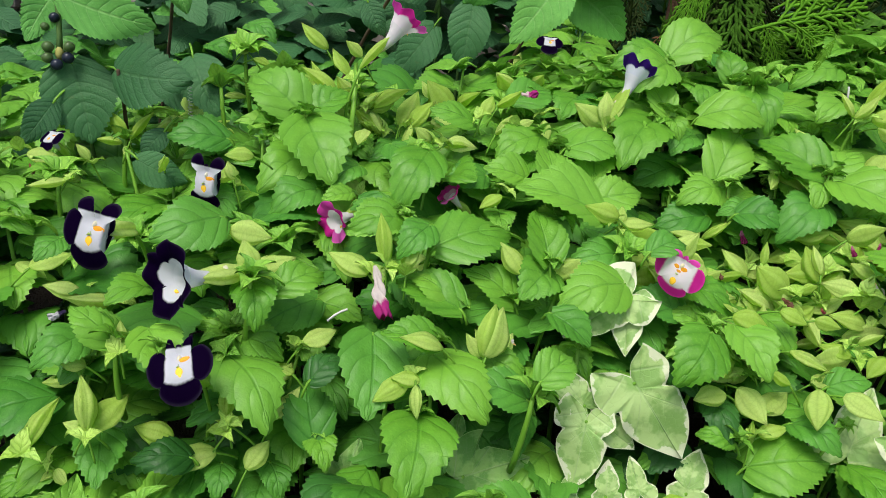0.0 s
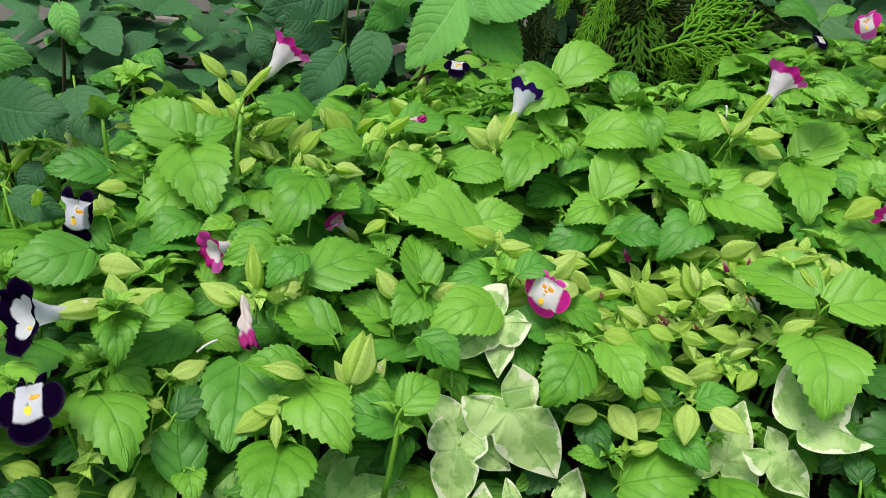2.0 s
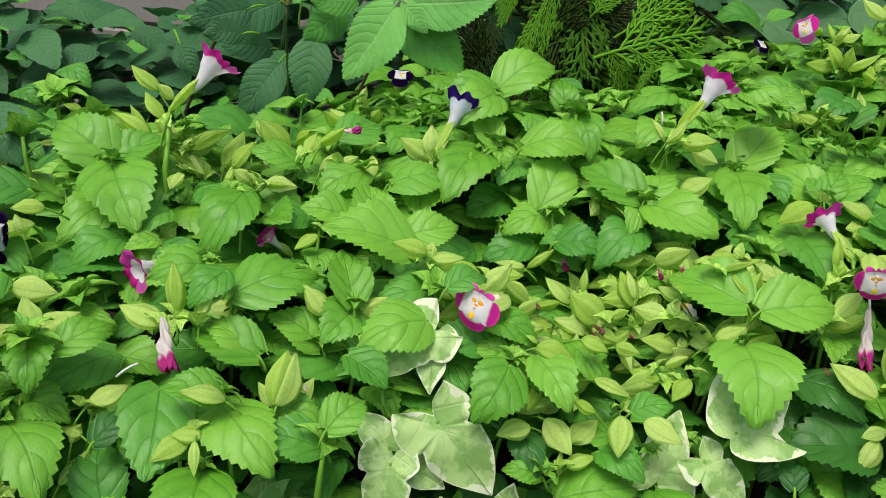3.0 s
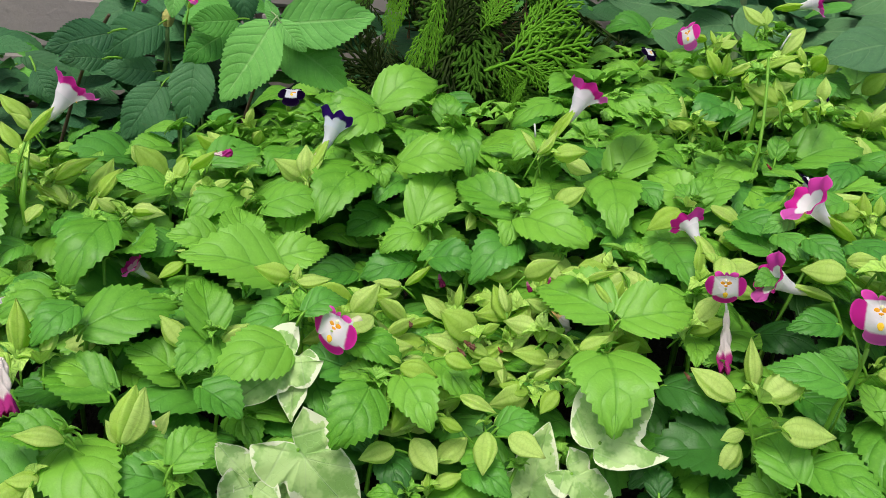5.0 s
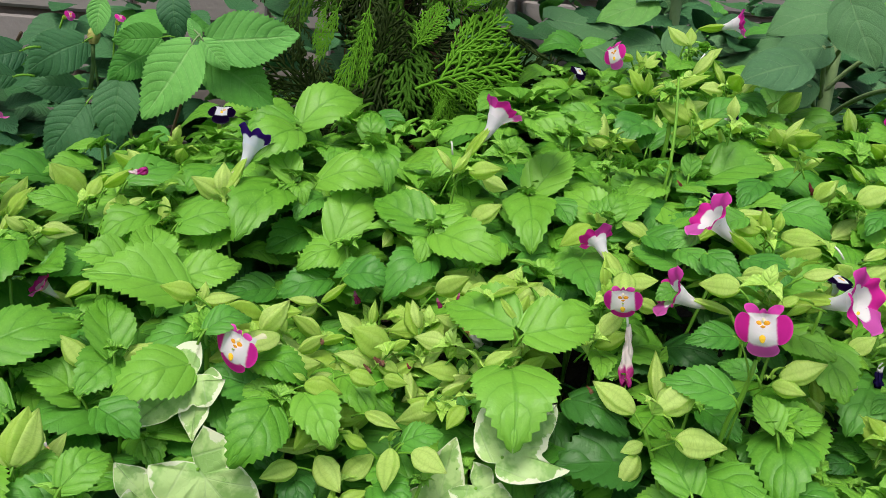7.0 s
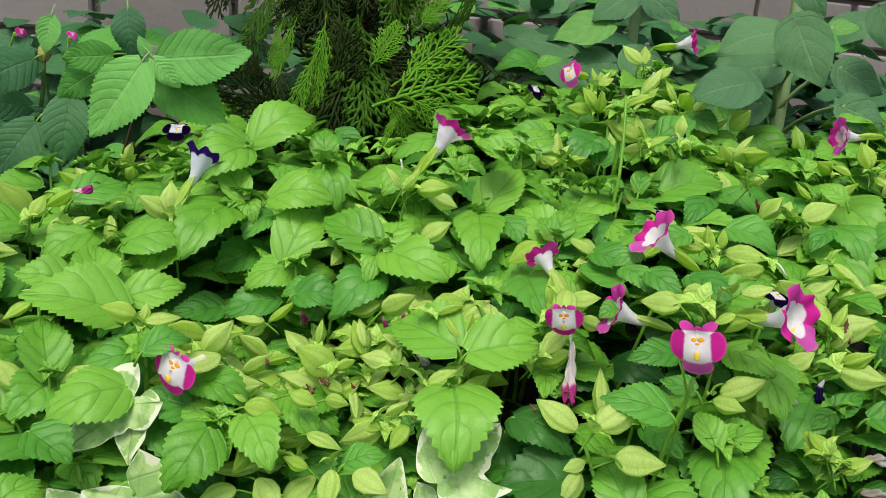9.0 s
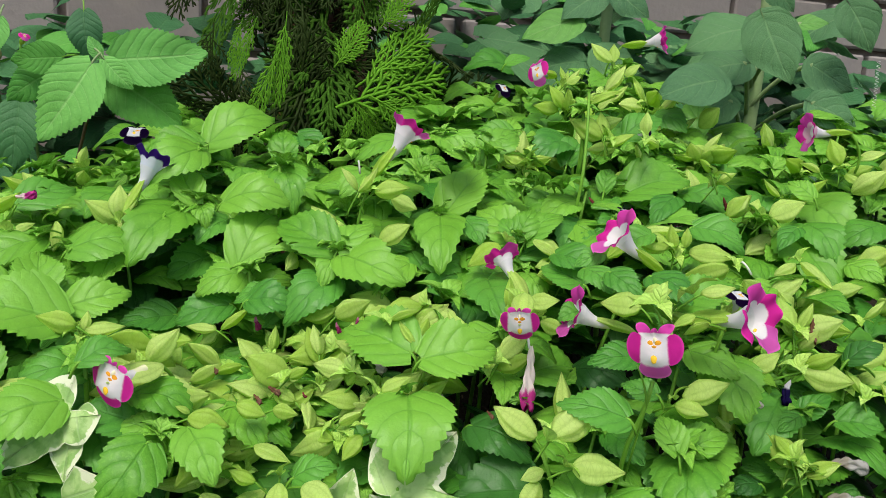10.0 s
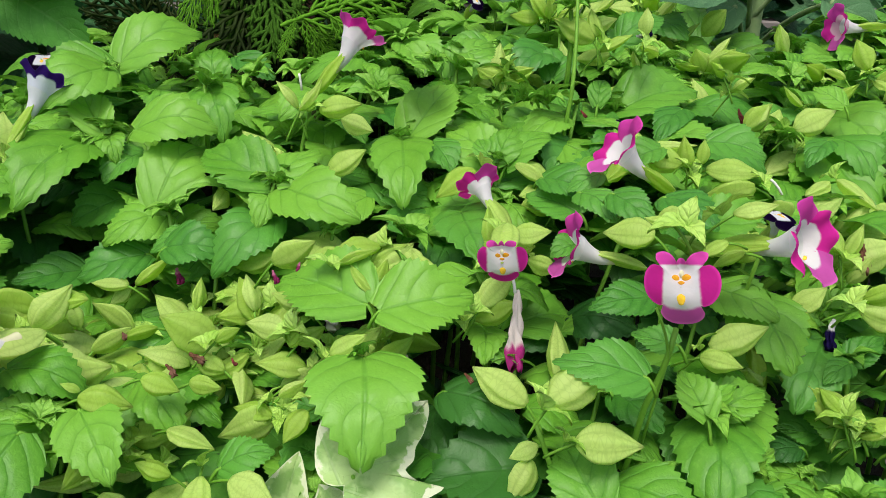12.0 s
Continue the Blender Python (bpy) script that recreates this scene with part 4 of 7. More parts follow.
leaf("bright", (0.4693, 0.5089, 0.4485), (0.5256, 0.5096, 0.4628), (-0.21, -0.50, 0.84), 0.97)
leaf("bright", (0.4847, 0.5883, 0.4335), (0.4455, 0.6002, 0.4360), (-0.12, -0.56, 0.82), 1.00)
leaf("mid", (0.4712, 0.7278, 0.4900), (0.5025, 0.6950, 0.4740), (-0.14, -0.54, 0.83), 0.98)
leaf("bright", (0.6064, 0.6396, 0.4887), (0.6320, 0.6783, 0.5185), (-0.28, -0.46, 0.84), 0.76)
leaf("bright", (0.6371, 0.6665, 0.4889), (0.6643, 0.6234, 0.4680), (-0.35, -0.58, 0.74), 1.00)
leaf("bright", (0.5953, 0.6678, 0.4874), (0.6144, 0.6283, 0.4791), (-0.46, -0.39, 0.80), 0.97)
leaf("mid", (0.4733, 0.8030, 0.5368), (0.4226, 0.8078, 0.5343), (-0.09, -0.51, 0.86), 0.99)
leaf("mid", (0.4436, 0.7244, 0.5411), (0.4658, 0.7218, 0.5480), (-0.31, -0.55, 0.78), 1.00)
leaf("bright", (0.3380, 0.5269, 0.4851), (0.3558, 0.5018, 0.4712), (-0.12, -0.54, 0.83), 0.94)
leaf("bright", (0.4161, 0.6379, 0.4715), (0.4341, 0.6634, 0.4926), (-0.14, -0.57, 0.81), 0.81)
leaf("bright", (0.4566, 0.5585, 0.5018), (0.4675, 0.5421, 0.4953), (-0.26, -0.50, 0.82), 0.96)
leaf("bright", (0.0182, 0.3948, 0.3637), (0.0603, 0.4171, 0.3695), (0.08, -0.39, 0.92), 1.00)
leaf("bright", (0.0816, 0.3931, 0.3609), (0.0724, 0.4207, 0.3836), (0.21, -0.58, 0.79), 0.92)
leaf("bright", (0.1114, 0.4286, 0.3837), (0.0597, 0.4238, 0.3954), (0.24, -0.40, 0.88), 1.00)
leaf("bright", (0.1095, 0.4469, 0.3868), (0.1419, 0.4578, 0.3921), (0.08, -0.62, 0.78), 1.00)
leaf("bright", (0.0718, 0.4767, 0.3877), (0.0431, 0.4725, 0.3924), (0.21, -0.59, 0.78), 1.00)
leaf("mid", (0.1597, 0.5147, 0.3586), (0.1270, 0.5019, 0.3573), (0.15, -0.48, 0.86), 0.99)
leaf("mid", (0.1965, 0.4868, 0.3748), (0.1625, 0.4817, 0.3648), (-0.15, -0.59, 0.80), 1.00)
leaf("mid", (0.1265, 0.4134, 0.3649), (0.0930, 0.4008, 0.3616), (0.10, -0.48, 0.87), 1.00)
leaf("mid", (0.1302, 0.3775, 0.3808), (0.1519, 0.3882, 0.3833), (0.10, -0.41, 0.91), 0.98)
leaf("bright", (0.1204, 0.3803, 0.3601), (0.0848, 0.3647, 0.3486), (-0.01, -0.58, 0.82), 1.00)
leaf("bright", (0.0830, 0.3989, 0.3572), (0.0663, 0.3765, 0.3455), (0.20, -0.57, 0.80), 0.99)
leaf("bright", (0.0647, 0.3914, 0.3364), (0.0350, 0.4000, 0.3501), (0.22, -0.54, 0.81), 1.00)
leaf("bright", (0.0324, 0.3765, 0.3370), (0.0033, 0.3865, 0.3498), (0.26, -0.38, 0.89), 0.99)
leaf("mid", (0.0807, 0.3604, 0.3465), (0.1015, 0.3484, 0.3360), (0.19, -0.44, 0.88), 0.98)
leaf("bright", (0.0740, 0.3209, 0.3275), (0.0912, 0.3386, 0.3339), (0.19, -0.49, 0.85), 1.00)
leaf("mid", (0.0714, 0.3320, 0.3104), (0.0400, 0.3327, 0.3169), (0.17, -0.45, 0.87), 1.00)
leaf("bright", (0.1631, 0.3553, 0.3484), (0.1445, 0.3357, 0.3263), (0.11, -0.60, 0.79), 1.10)
leaf("bright", (0.1668, 0.3702, 0.3434), (0.1457, 0.3789, 0.3478), (-0.01, -0.47, 0.88), 0.99)
leaf("bright", (0.1808, 0.3708, 0.3475), (0.1942, 0.3426, 0.3313), (-0.16, -0.55, 0.82), 0.95)
leaf("bright", (0.2017, 0.3924, 0.3467), (0.2175, 0.3684, 0.3345), (-0.04, -0.48, 0.88), 0.95)
leaf("bright", (0.1527, 0.3880, 0.3587), (0.1828, 0.3776, 0.3502), (0.09, -0.46, 0.88), 1.00)
leaf("dark", (0.1754, 0.3610, 0.3079), (0.1812, 0.3364, 0.2960), (-0.12, -0.46, 0.88), 0.95)
leaf("mid", (0.1561, 0.3788, 0.3465), (0.1285, 0.3863, 0.3536), (0.09, -0.48, 0.87), 1.00)
leaf("bright", (0.2931, 0.3778, 0.3823), (0.2609, 0.4096, 0.3859), (-0.30, -0.40, 0.86), 0.96)
leaf("bright", (0.2971, 0.3686, 0.3826), (0.3373, 0.3677, 0.3873), (-0.11, -0.57, 0.82), 0.98)
leaf("bright", (0.2901, 0.3647, 0.3639), (0.2820, 0.3228, 0.3398), (-0.16, -0.47, 0.87), 1.12)
leaf("dark", (0.3556, 0.3372, 0.3216), (0.3115, 0.3424, 0.3176), (-0.13, -0.46, 0.88), 0.99)
leaf("dark", (0.3265, 0.3791, 0.3291), (0.3170, 0.3541, 0.3140), (-0.26, -0.42, 0.87), 0.92)
leaf("dark", (0.3248, 0.3621, 0.3468), (0.3527, 0.3402, 0.3362), (-0.09, -0.52, 0.85), 1.00)
leaf("dark", (0.3957, 0.3965, 0.3630), (0.4210, 0.3735, 0.3642), (-0.39, -0.39, 0.84), 1.00)
leaf("mid", (0.3824, 0.3029, 0.3773), (0.3527, 0.3188, 0.3789), (-0.18, -0.42, 0.89), 1.00)
leaf("mid", (0.3975, 0.3468, 0.3470), (0.4057, 0.3210, 0.3413), (-0.32, -0.30, 0.90), 1.00)
leaf("bright", (0.4161, 0.3088, 0.3536), (0.4155, 0.3286, 0.3652), (-0.23, -0.50, 0.84), 0.99)
leaf("bright", (0.4270, 0.3203, 0.3465), (0.4534, 0.3234, 0.3550), (-0.22, -0.46, 0.86), 0.95)
leaf("bright", (0.4271, 0.3211, 0.3461), (0.4081, 0.2835, 0.3267), (-0.38, -0.27, 0.89), 0.91)
leaf("bright", (0.3774, 0.3052, 0.3319), (0.3983, 0.2780, 0.3308), (-0.32, -0.28, 0.90), 1.00)
leaf("bright", (0.3680, 0.2990, 0.3267), (0.3664, 0.3304, 0.3361), (-0.36, -0.28, 0.89), 0.95)
leaf("bright", (0.3706, 0.3088, 0.3107), (0.3493, 0.3208, 0.3091), (-0.32, -0.44, 0.84), 1.00)
leaf("mid", (0.4143, 0.3329, 0.3745), (0.3997, 0.3449, 0.3757), (-0.31, -0.45, 0.84), 1.00)
leaf("mid", (0.3504, 0.4360, 0.4067), (0.3521, 0.3983, 0.3906), (-0.23, -0.39, 0.89), 0.86)
leaf("mid", (0.2263, 0.4631, 0.3844), (0.2437, 0.4544, 0.3780), (-0.03, -0.62, 0.78), 0.99)
leaf("mid", (0.2210, 0.4803, 0.3848), (0.1986, 0.4767, 0.3795), (-0.12, -0.52, 0.85), 0.99)
leaf("mid", (-0.0174, 0.4838, 0.3975), (0.0076, 0.4609, 0.3801), (0.18, -0.46, 0.87), 0.90)
leaf("bright", (-0.0020, 0.4848, 0.3942), (0.0124, 0.4913, 0.3966), (0.15, -0.61, 0.78), 1.00)
leaf("dark", (0.3118, 0.3247, 0.3039), (0.3166, 0.3438, 0.3118), (-0.27, -0.31, 0.91), 0.92)
leaf("mid", (0.1931, 0.5369, 0.4199), (0.1731, 0.5179, 0.4070), (-0.08, -0.50, 0.86), 0.91)
leaf("mid", (0.5227, 0.5131, 0.4527), (0.5467, 0.4889, 0.4441), (-0.18, -0.48, 0.86), 1.00)
leaf("mid", (0.5965, 0.4673, 0.4403), (0.5956, 0.4290, 0.4210), (-0.34, -0.42, 0.84), 0.91)
leaf("mid", (0.5756, 0.4483, 0.4414), (0.5562, 0.4390, 0.4275), (-0.44, -0.33, 0.84), 0.88)
leaf("mid", (0.6579, 0.4620, 0.4426), (0.6252, 0.4626, 0.4261), (-0.43, -0.31, 0.85), 0.97)
leaf("bright", (0.6335, 0.5179, 0.4471), (0.6371, 0.4643, 0.4275), (-0.46, -0.33, 0.82), 0.92)
leaf("mid", (0.5157, 0.4807, 0.4320), (0.5395, 0.4510, 0.4229), (-0.25, -0.46, 0.85), 1.00)
leaf("mid", (0.5239, 0.3283, 0.3573), (0.5434, 0.3150, 0.3588), (-0.37, -0.44, 0.82), 1.00)
leaf("mid", (0.5071, 0.3531, 0.3620), (0.4752, 0.3275, 0.3405), (-0.25, -0.43, 0.87), 0.88)
leaf("bright", (0.4579, 0.3500, 0.3882), (0.4576, 0.3143, 0.3666), (-0.25, -0.50, 0.83), 0.96)
leaf("mid", (0.5102, 0.3395, 0.3559), (0.5287, 0.3406, 0.3667), (-0.43, -0.44, 0.79), 0.97)
leaf("mid", (0.5045, 0.3331, 0.3591), (0.4884, 0.3288, 0.3522), (-0.24, -0.46, 0.85), 0.92)
leaf("mid", (0.4996, 0.3593, 0.3118), (0.5081, 0.3319, 0.3015), (-0.20, -0.40, 0.89), 1.00)
leaf("bright", (0.4420, 0.3524, 0.3908), (0.4599, 0.3297, 0.3843), (-0.28, -0.46, 0.84), 1.00)
leaf("bright", (0.5995, 0.4668, 0.4600), (0.5903, 0.4844, 0.4692), (-0.33, -0.57, 0.76), 1.00)
leaf("dark", (0.5281, 0.3331, 0.3910), (0.5481, 0.3323, 0.4006), (-0.43, -0.26, 0.87), 0.98)
leaf("bright", (0.6009, 0.4235, 0.4217), (0.6089, 0.4005, 0.4164), (-0.49, -0.35, 0.80), 1.00)
leaf("mid", (0.4426, 0.4092, 0.4432), (0.4246, 0.4075, 0.4348), (-0.32, -0.54, 0.78), 0.97)
leaf("mid", (0.4138, 0.4137, 0.4298), (0.3966, 0.4131, 0.4213), (-0.34, -0.58, 0.74), 0.98)
leaf("mid", (0.4236, 0.3703, 0.4278), (0.4358, 0.3460, 0.4194), (-0.17, -0.40, 0.90), 0.97)
leaf("mid", (0.4282, 0.5185, 0.4588), (0.4421, 0.4985, 0.4502), (-0.15, -0.48, 0.87), 0.95)
leaf("bright", (0.3848, 0.5778, 0.4794), (0.4042, 0.5644, 0.4687), (-0.04, -0.65, 0.76), 0.99)
leaf("bright", (0.4208, 0.6173, 0.4797), (0.3896, 0.6285, 0.4819), (-0.15, -0.59, 0.79), 1.00)
leaf("mid", (0.4970, 0.4805, 0.4548), (0.4721, 0.4622, 0.4381), (-0.29, -0.39, 0.87), 0.84)
leaf("mid", (0.5210, 0.3170, 0.3200), (0.5311, 0.3042, 0.3202), (-0.29, -0.21, 0.93), 1.00)
leaf("bright", (0.4339, 0.7220, 0.4960), (0.3998, 0.7310, 0.5014), (-0.05, -0.63, 0.77), 1.00)
leaf("bright", (0.3796, 0.5680, 0.4634), (0.4137, 0.5870, 0.4867), (-0.15, -0.65, 0.75), 0.90)
leaf("bright", (0.3523, 0.5055, 0.4746), (0.3322, 0.5202, 0.4813), (-0.23, -0.65, 0.73), 0.98)
leaf("mid", (0.4615, 0.6009, 0.4804), (0.4263, 0.5834, 0.4618), (-0.12, -0.60, 0.79), 0.89)
leaf("mid", (0.4565, 0.5816, 0.4626), (0.4807, 0.6069, 0.4818), (-0.20, -0.46, 0.86), 0.80)
leaf("mid", (0.4753, 0.5231, 0.4933), (0.5040, 0.5244, 0.5068), (-0.32, -0.59, 0.74), 0.97)
leaf("mid", (0.5529, 0.6242, 0.5059), (0.5684, 0.5951, 0.4940), (-0.39, -0.52, 0.76), 0.95)
leaf("bright", (0.4545, 0.5046, 0.4534), (0.4644, 0.5179, 0.4683), (-0.29, -0.61, 0.74), 0.88)
leaf("bright", (0.3907, 0.5051, 0.4522), (0.3824, 0.5164, 0.4583), (-0.10, -0.53, 0.84), 0.95)
leaf("bright", (0.4058, 0.5361, 0.4501), (0.4223, 0.5478, 0.4586), (-0.11, -0.47, 0.87), 0.84)
leaf("mid", (0.4052, 0.4134, 0.4098), (0.3846, 0.4348, 0.4159), (-0.18, -0.42, 0.89), 0.99)
leaf("mid", (0.3927, 0.4344, 0.4237), (0.4131, 0.4159, 0.4166), (-0.19, -0.52, 0.83), 1.00)
leaf("mid", (0.3965, 0.3977, 0.4243), (0.4041, 0.3760, 0.4164), (-0.18, -0.39, 0.90), 0.93)
leaf("mid", (0.4014, 0.3757, 0.4285), (0.4118, 0.3555, 0.4194), (-0.36, -0.53, 0.76), 0.97)
leaf("bright", (0.4386, 0.3644, 0.4131), (0.4691, 0.3602, 0.4262), (-0.41, -0.44, 0.80), 1.00)
leaf("mid", (0.4870, 0.4363, 0.4426), (0.5097, 0.4161, 0.4374), (-0.23, -0.48, 0.85), 1.00)
leaf("bright", (0.5884, 0.4701, 0.4322), (0.5912, 0.4154, 0.4021), (-0.28, -0.47, 0.84), 0.95)
leaf("mid", (0.3868, 0.3749, 0.4064), (0.3728, 0.3730, 0.4016), (-0.21, -0.53, 0.82), 0.96)
leaf("mid", (0.4092, 0.3491, 0.3895), (0.3828, 0.3524, 0.3847), (-0.21, -0.50, 0.84), 0.99)
leaf("bright", (0.5008, 0.3165, 0.3317), (0.4879, 0.3379, 0.3342), (-0.44, -0.37, 0.82), 1.00)
leaf("mid", (0.5004, 0.3597, 0.3111), (0.5045, 0.3282, 0.3036), (-0.31, -0.26, 0.91), 1.00)
leaf("dark", (0.4831, 0.3295, 0.3206), (0.4652, 0.3333, 0.3142), (-0.37, -0.25, 0.89), 1.00)
leaf("mid", (0.4956, 0.3323, 0.3241), (0.4791, 0.3415, 0.3246), (-0.23, -0.45, 0.86), 1.00)
leaf("bright", (0.4834, 0.3210, 0.3093), (0.4631, 0.3317, 0.3065), (-0.25, -0.22, 0.94), 1.00)
leaf("mid", (0.0465, 0.4893, 0.3831), (0.0219, 0.4730, 0.3797), (0.20, -0.48, 0.85), 0.97)
leaf("mid", (-0.0353, 0.4674, 0.3848), (-0.0486, 0.4473, 0.3746), (0.12, -0.51, 0.85), 0.96)
leaf("bright", (-0.0368, 0.4478, 0.3722), (-0.0526, 0.4362, 0.3695), (0.20, -0.48, 0.86), 1.00)
leaf("mid", (-0.0123, 0.4353, 0.3728), (-0.0342, 0.4250, 0.3690), (0.04, -0.42, 0.91), 1.00)
leaf("bright", (-0.0006, 0.4257, 0.3665), (-0.0332, 0.4124, 0.3621), (0.13, -0.58, 0.80), 1.00)
leaf("mid", (0.0130, 0.3946, 0.3751), (-0.0022, 0.3750, 0.3620), (0.05, -0.58, 0.81), 0.98)
leaf("mid", (0.2075, 0.4658, 0.3841), (0.2370, 0.4576, 0.3836), (-0.16, -0.60, 0.79), 1.00)
leaf("mid", (0.2604, 0.4709, 0.3973), (0.2287, 0.4478, 0.3750), (-0.16, -0.56, 0.81), 0.92)
leaf("bright", (0.0237, 0.3371, 0.3333), (-0.0049, 0.3337, 0.3382), (0.20, -0.38, 0.90), 1.00)
leaf("bright", (0.0217, 0.3452, 0.3231), (0.0506, 0.3098, 0.3101), (-0.02, -0.36, 0.93), 0.91)
leaf("bright", (0.1942, 0.3400, 0.2814), (0.2376, 0.3410, 0.2883), (-0.13, -0.45, 0.88), 0.99)
leaf("bright", (0.1833, 0.3401, 0.2946), (0.1636, 0.3424, 0.2961), (0.00, -0.52, 0.85), 1.00)
leaf("mid", (0.2163, 0.3507, 0.3035), (0.2359, 0.3315, 0.2997), (-0.20, -0.38, 0.90), 1.00)
leaf("mid", (0.2319, 0.3555, 0.3254), (0.2531, 0.3539, 0.3316), (-0.28, -0.42, 0.86), 1.00)
leaf("mid", (0.5002, 0.3170, 0.2975), (0.4996, 0.3550, 0.3118), (-0.22, -0.35, 0.91), 1.00)
leaf("bright", (0.4832, 0.3210, 0.3099), (0.4643, 0.3323, 0.3056), (-0.36, -0.25, 0.90), 1.00)
leaf("mid", (-0.1528, 0.5393, 0.4390), (-0.1340, 0.5315, 0.4332), (0.05, -0.51, 0.86), 0.94)
leaf("mid", (-0.1316, 0.5602, 0.4535), (-0.1086, 0.5496, 0.4453), (0.04, -0.56, 0.83), 0.94)

bud((-0.0835, 0.6200, 0.4371), (-0.1053, 0.6283, 0.4532))
bud((-0.0438, 0.5127, 0.4468), (-0.0547, 0.5142, 0.4548))
bud((-0.0589, 0.5140, 0.4209), (-0.0820, 0.5161, 0.4337))
bud((-0.0514, 0.5147, 0.4330), (-0.0644, 0.5237, 0.4476))
bud((-0.0436, 0.5249, 0.4101), (-0.0262, 0.5192, 0.3974))
bud((-0.0339, 0.5207, 0.4132), (-0.0127, 0.5341, 0.4250))
bud((-0.0070, 0.5167, 0.4034), (0.0062, 0.5207, 0.4215))
bud((0.0088, 0.5894, 0.4115), (-0.0042, 0.5963, 0.4238))
bud((0.0165, 0.5088, 0.3953), (0.0328, 0.5157, 0.3981))
bud((-0.1875, 0.4832, 0.3801), (-0.2003, 0.4856, 0.3958))
bud((-0.1831, 0.4781, 0.3809), (-0.1732, 0.4903, 0.3967))
bud((-0.1907, 0.4836, 0.3766), (-0.2055, 0.4781, 0.3782))
bud((-0.1872, 0.4805, 0.3758), (-0.1845, 0.4763, 0.3678))
bud((-0.2047, 0.4677, 0.3674), (-0.2129, 0.4681, 0.3758))
bud((-0.2298, 0.4415, 0.3742), (-0.2112, 0.4459, 0.3698))
bud((-0.1975, 0.4209, 0.3669), (-0.2134, 0.4099, 0.3647))
bud((-0.2061, 0.4393, 0.3601), (-0.1989, 0.4459, 0.3656))
bud((-0.0930, 0.4302, 0.3927), (-0.1068, 0.4220, 0.3929))
bud((-0.1020, 0.4218, 0.3792), (-0.1062, 0.4243, 0.3885))
bud((-0.0950, 0.3910, 0.3599), (-0.0726, 0.3902, 0.3583))
bud((-0.1518, 0.5397, 0.3806), (-0.1367, 0.5459, 0.3862))
bud((-0.1426, 0.5457, 0.4036), (-0.1278, 0.5535, 0.4033))
bud((-0.1288, 0.5444, 0.4376), (-0.1156, 0.5462, 0.4429))
bud((-0.1254, 0.5392, 0.4365), (-0.1366, 0.5396, 0.4398))
bud((-0.1199, 0.5336, 0.4339), (-0.1077, 0.5317, 0.4298))
bud((-0.1991, 0.3800, 0.3289), (-0.1835, 0.3942, 0.3333))
bud((-0.1574, 0.3869, 0.3113), (-0.1772, 0.3735, 0.3163))
bud((-0.1745, 0.3853, 0.3151), (-0.1911, 0.3786, 0.3197))
bud((-0.0777, 0.3720, 0.3404), (-0.0570, 0.3766, 0.3534))
bud((-0.0778, 0.3725, 0.3414), (-0.0843, 0.3793, 0.3588))
bud((-0.0776, 0.3696, 0.3420), (-0.0718, 0.3796, 0.3518))
bud((-0.0169, 0.3790, 0.3488), (-0.0389, 0.3855, 0.3555))
bud((0.0033, 0.3760, 0.3552), (0.0066, 0.3875, 0.3689))
bud((-0.0078, 0.3758, 0.3578), (-0.0138, 0.3929, 0.3776))
bud((0.0256, 0.3304, 0.3345), (0.0061, 0.3288, 0.3384))
bud((0.0110, 0.3256, 0.3172), (-0.0043, 0.3162, 0.3096))
bud((0.0147, 0.3168, 0.3203), (0.0171, 0.3066, 0.3091))
bud((0.0166, 0.3230, 0.3194), (0.0028, 0.3227, 0.3198))
bud((-0.0463, 0.3575, 0.3137), (-0.0311, 0.3677, 0.3187))
bud((-0.0499, 0.3553, 0.2965), (-0.0602, 0.3580, 0.2992))
bud((-0.0543, 0.3530, 0.2932), (-0.0516, 0.3594, 0.3002))
bud((-0.1409, 0.3140, 0.2765), (-0.1505, 0.3311, 0.2948))
bud((-0.1439, 0.3221, 0.2719), (-0.1315, 0.3404, 0.2817))
bud((-0.1420, 0.3193, 0.2727), (-0.1538, 0.3181, 0.2767))
bud((-0.1702, 0.3134, 0.2635), (-0.1646, 0.3345, 0.2779))
bud((-0.0813, 0.3255, 0.2640), (-0.1030, 0.3180, 0.2585))
bud((-0.0752, 0.3215, 0.2893), (-0.0780, 0.3301, 0.3017))
bud((-0.0726, 0.3222, 0.2827), (-0.0806, 0.3213, 0.2856))
bud((-0.0719, 0.3199, 0.2843), (-0.0667, 0.3246, 0.2884))
bud((-0.0557, 0.3404, 0.2775), (-0.0463, 0.3544, 0.2885))
bud((-0.1089, 0.3428, 0.2574), (-0.1291, 0.3437, 0.2607))
bud((-0.0639, 0.3188, 0.2608), (-0.0565, 0.3330, 0.2686))
bud((-0.1599, 0.3209, 0.2460), (-0.1646, 0.3136, 0.2441))
bud((-0.1596, 0.3195, 0.2477), (-0.1519, 0.3147, 0.2421))
bud((-0.1516, 0.3385, 0.2975), (-0.1640, 0.3337, 0.3025))
bud((-0.1320, 0.3326, 0.3146), (-0.1344, 0.3406, 0.3234))
bud((0.0559, 0.3577, 0.3160), (0.0637, 0.3675, 0.3288))
bud((0.0511, 0.3564, 0.3178), (0.0496, 0.3713, 0.3320))
bud((0.0529, 0.3599, 0.3161), (0.0438, 0.3661, 0.3287))
bud((0.0501, 0.5213, 0.4240), (0.0654, 0.5286, 0.4351))
bud((0.0221, 0.5832, 0.4036), (0.0007, 0.5853, 0.4257))
bud((0.0410, 0.5197, 0.4179), (0.0463, 0.5283, 0.4294))
bud((0.0508, 0.5148, 0.4064), (0.0615, 0.5224, 0.4189))
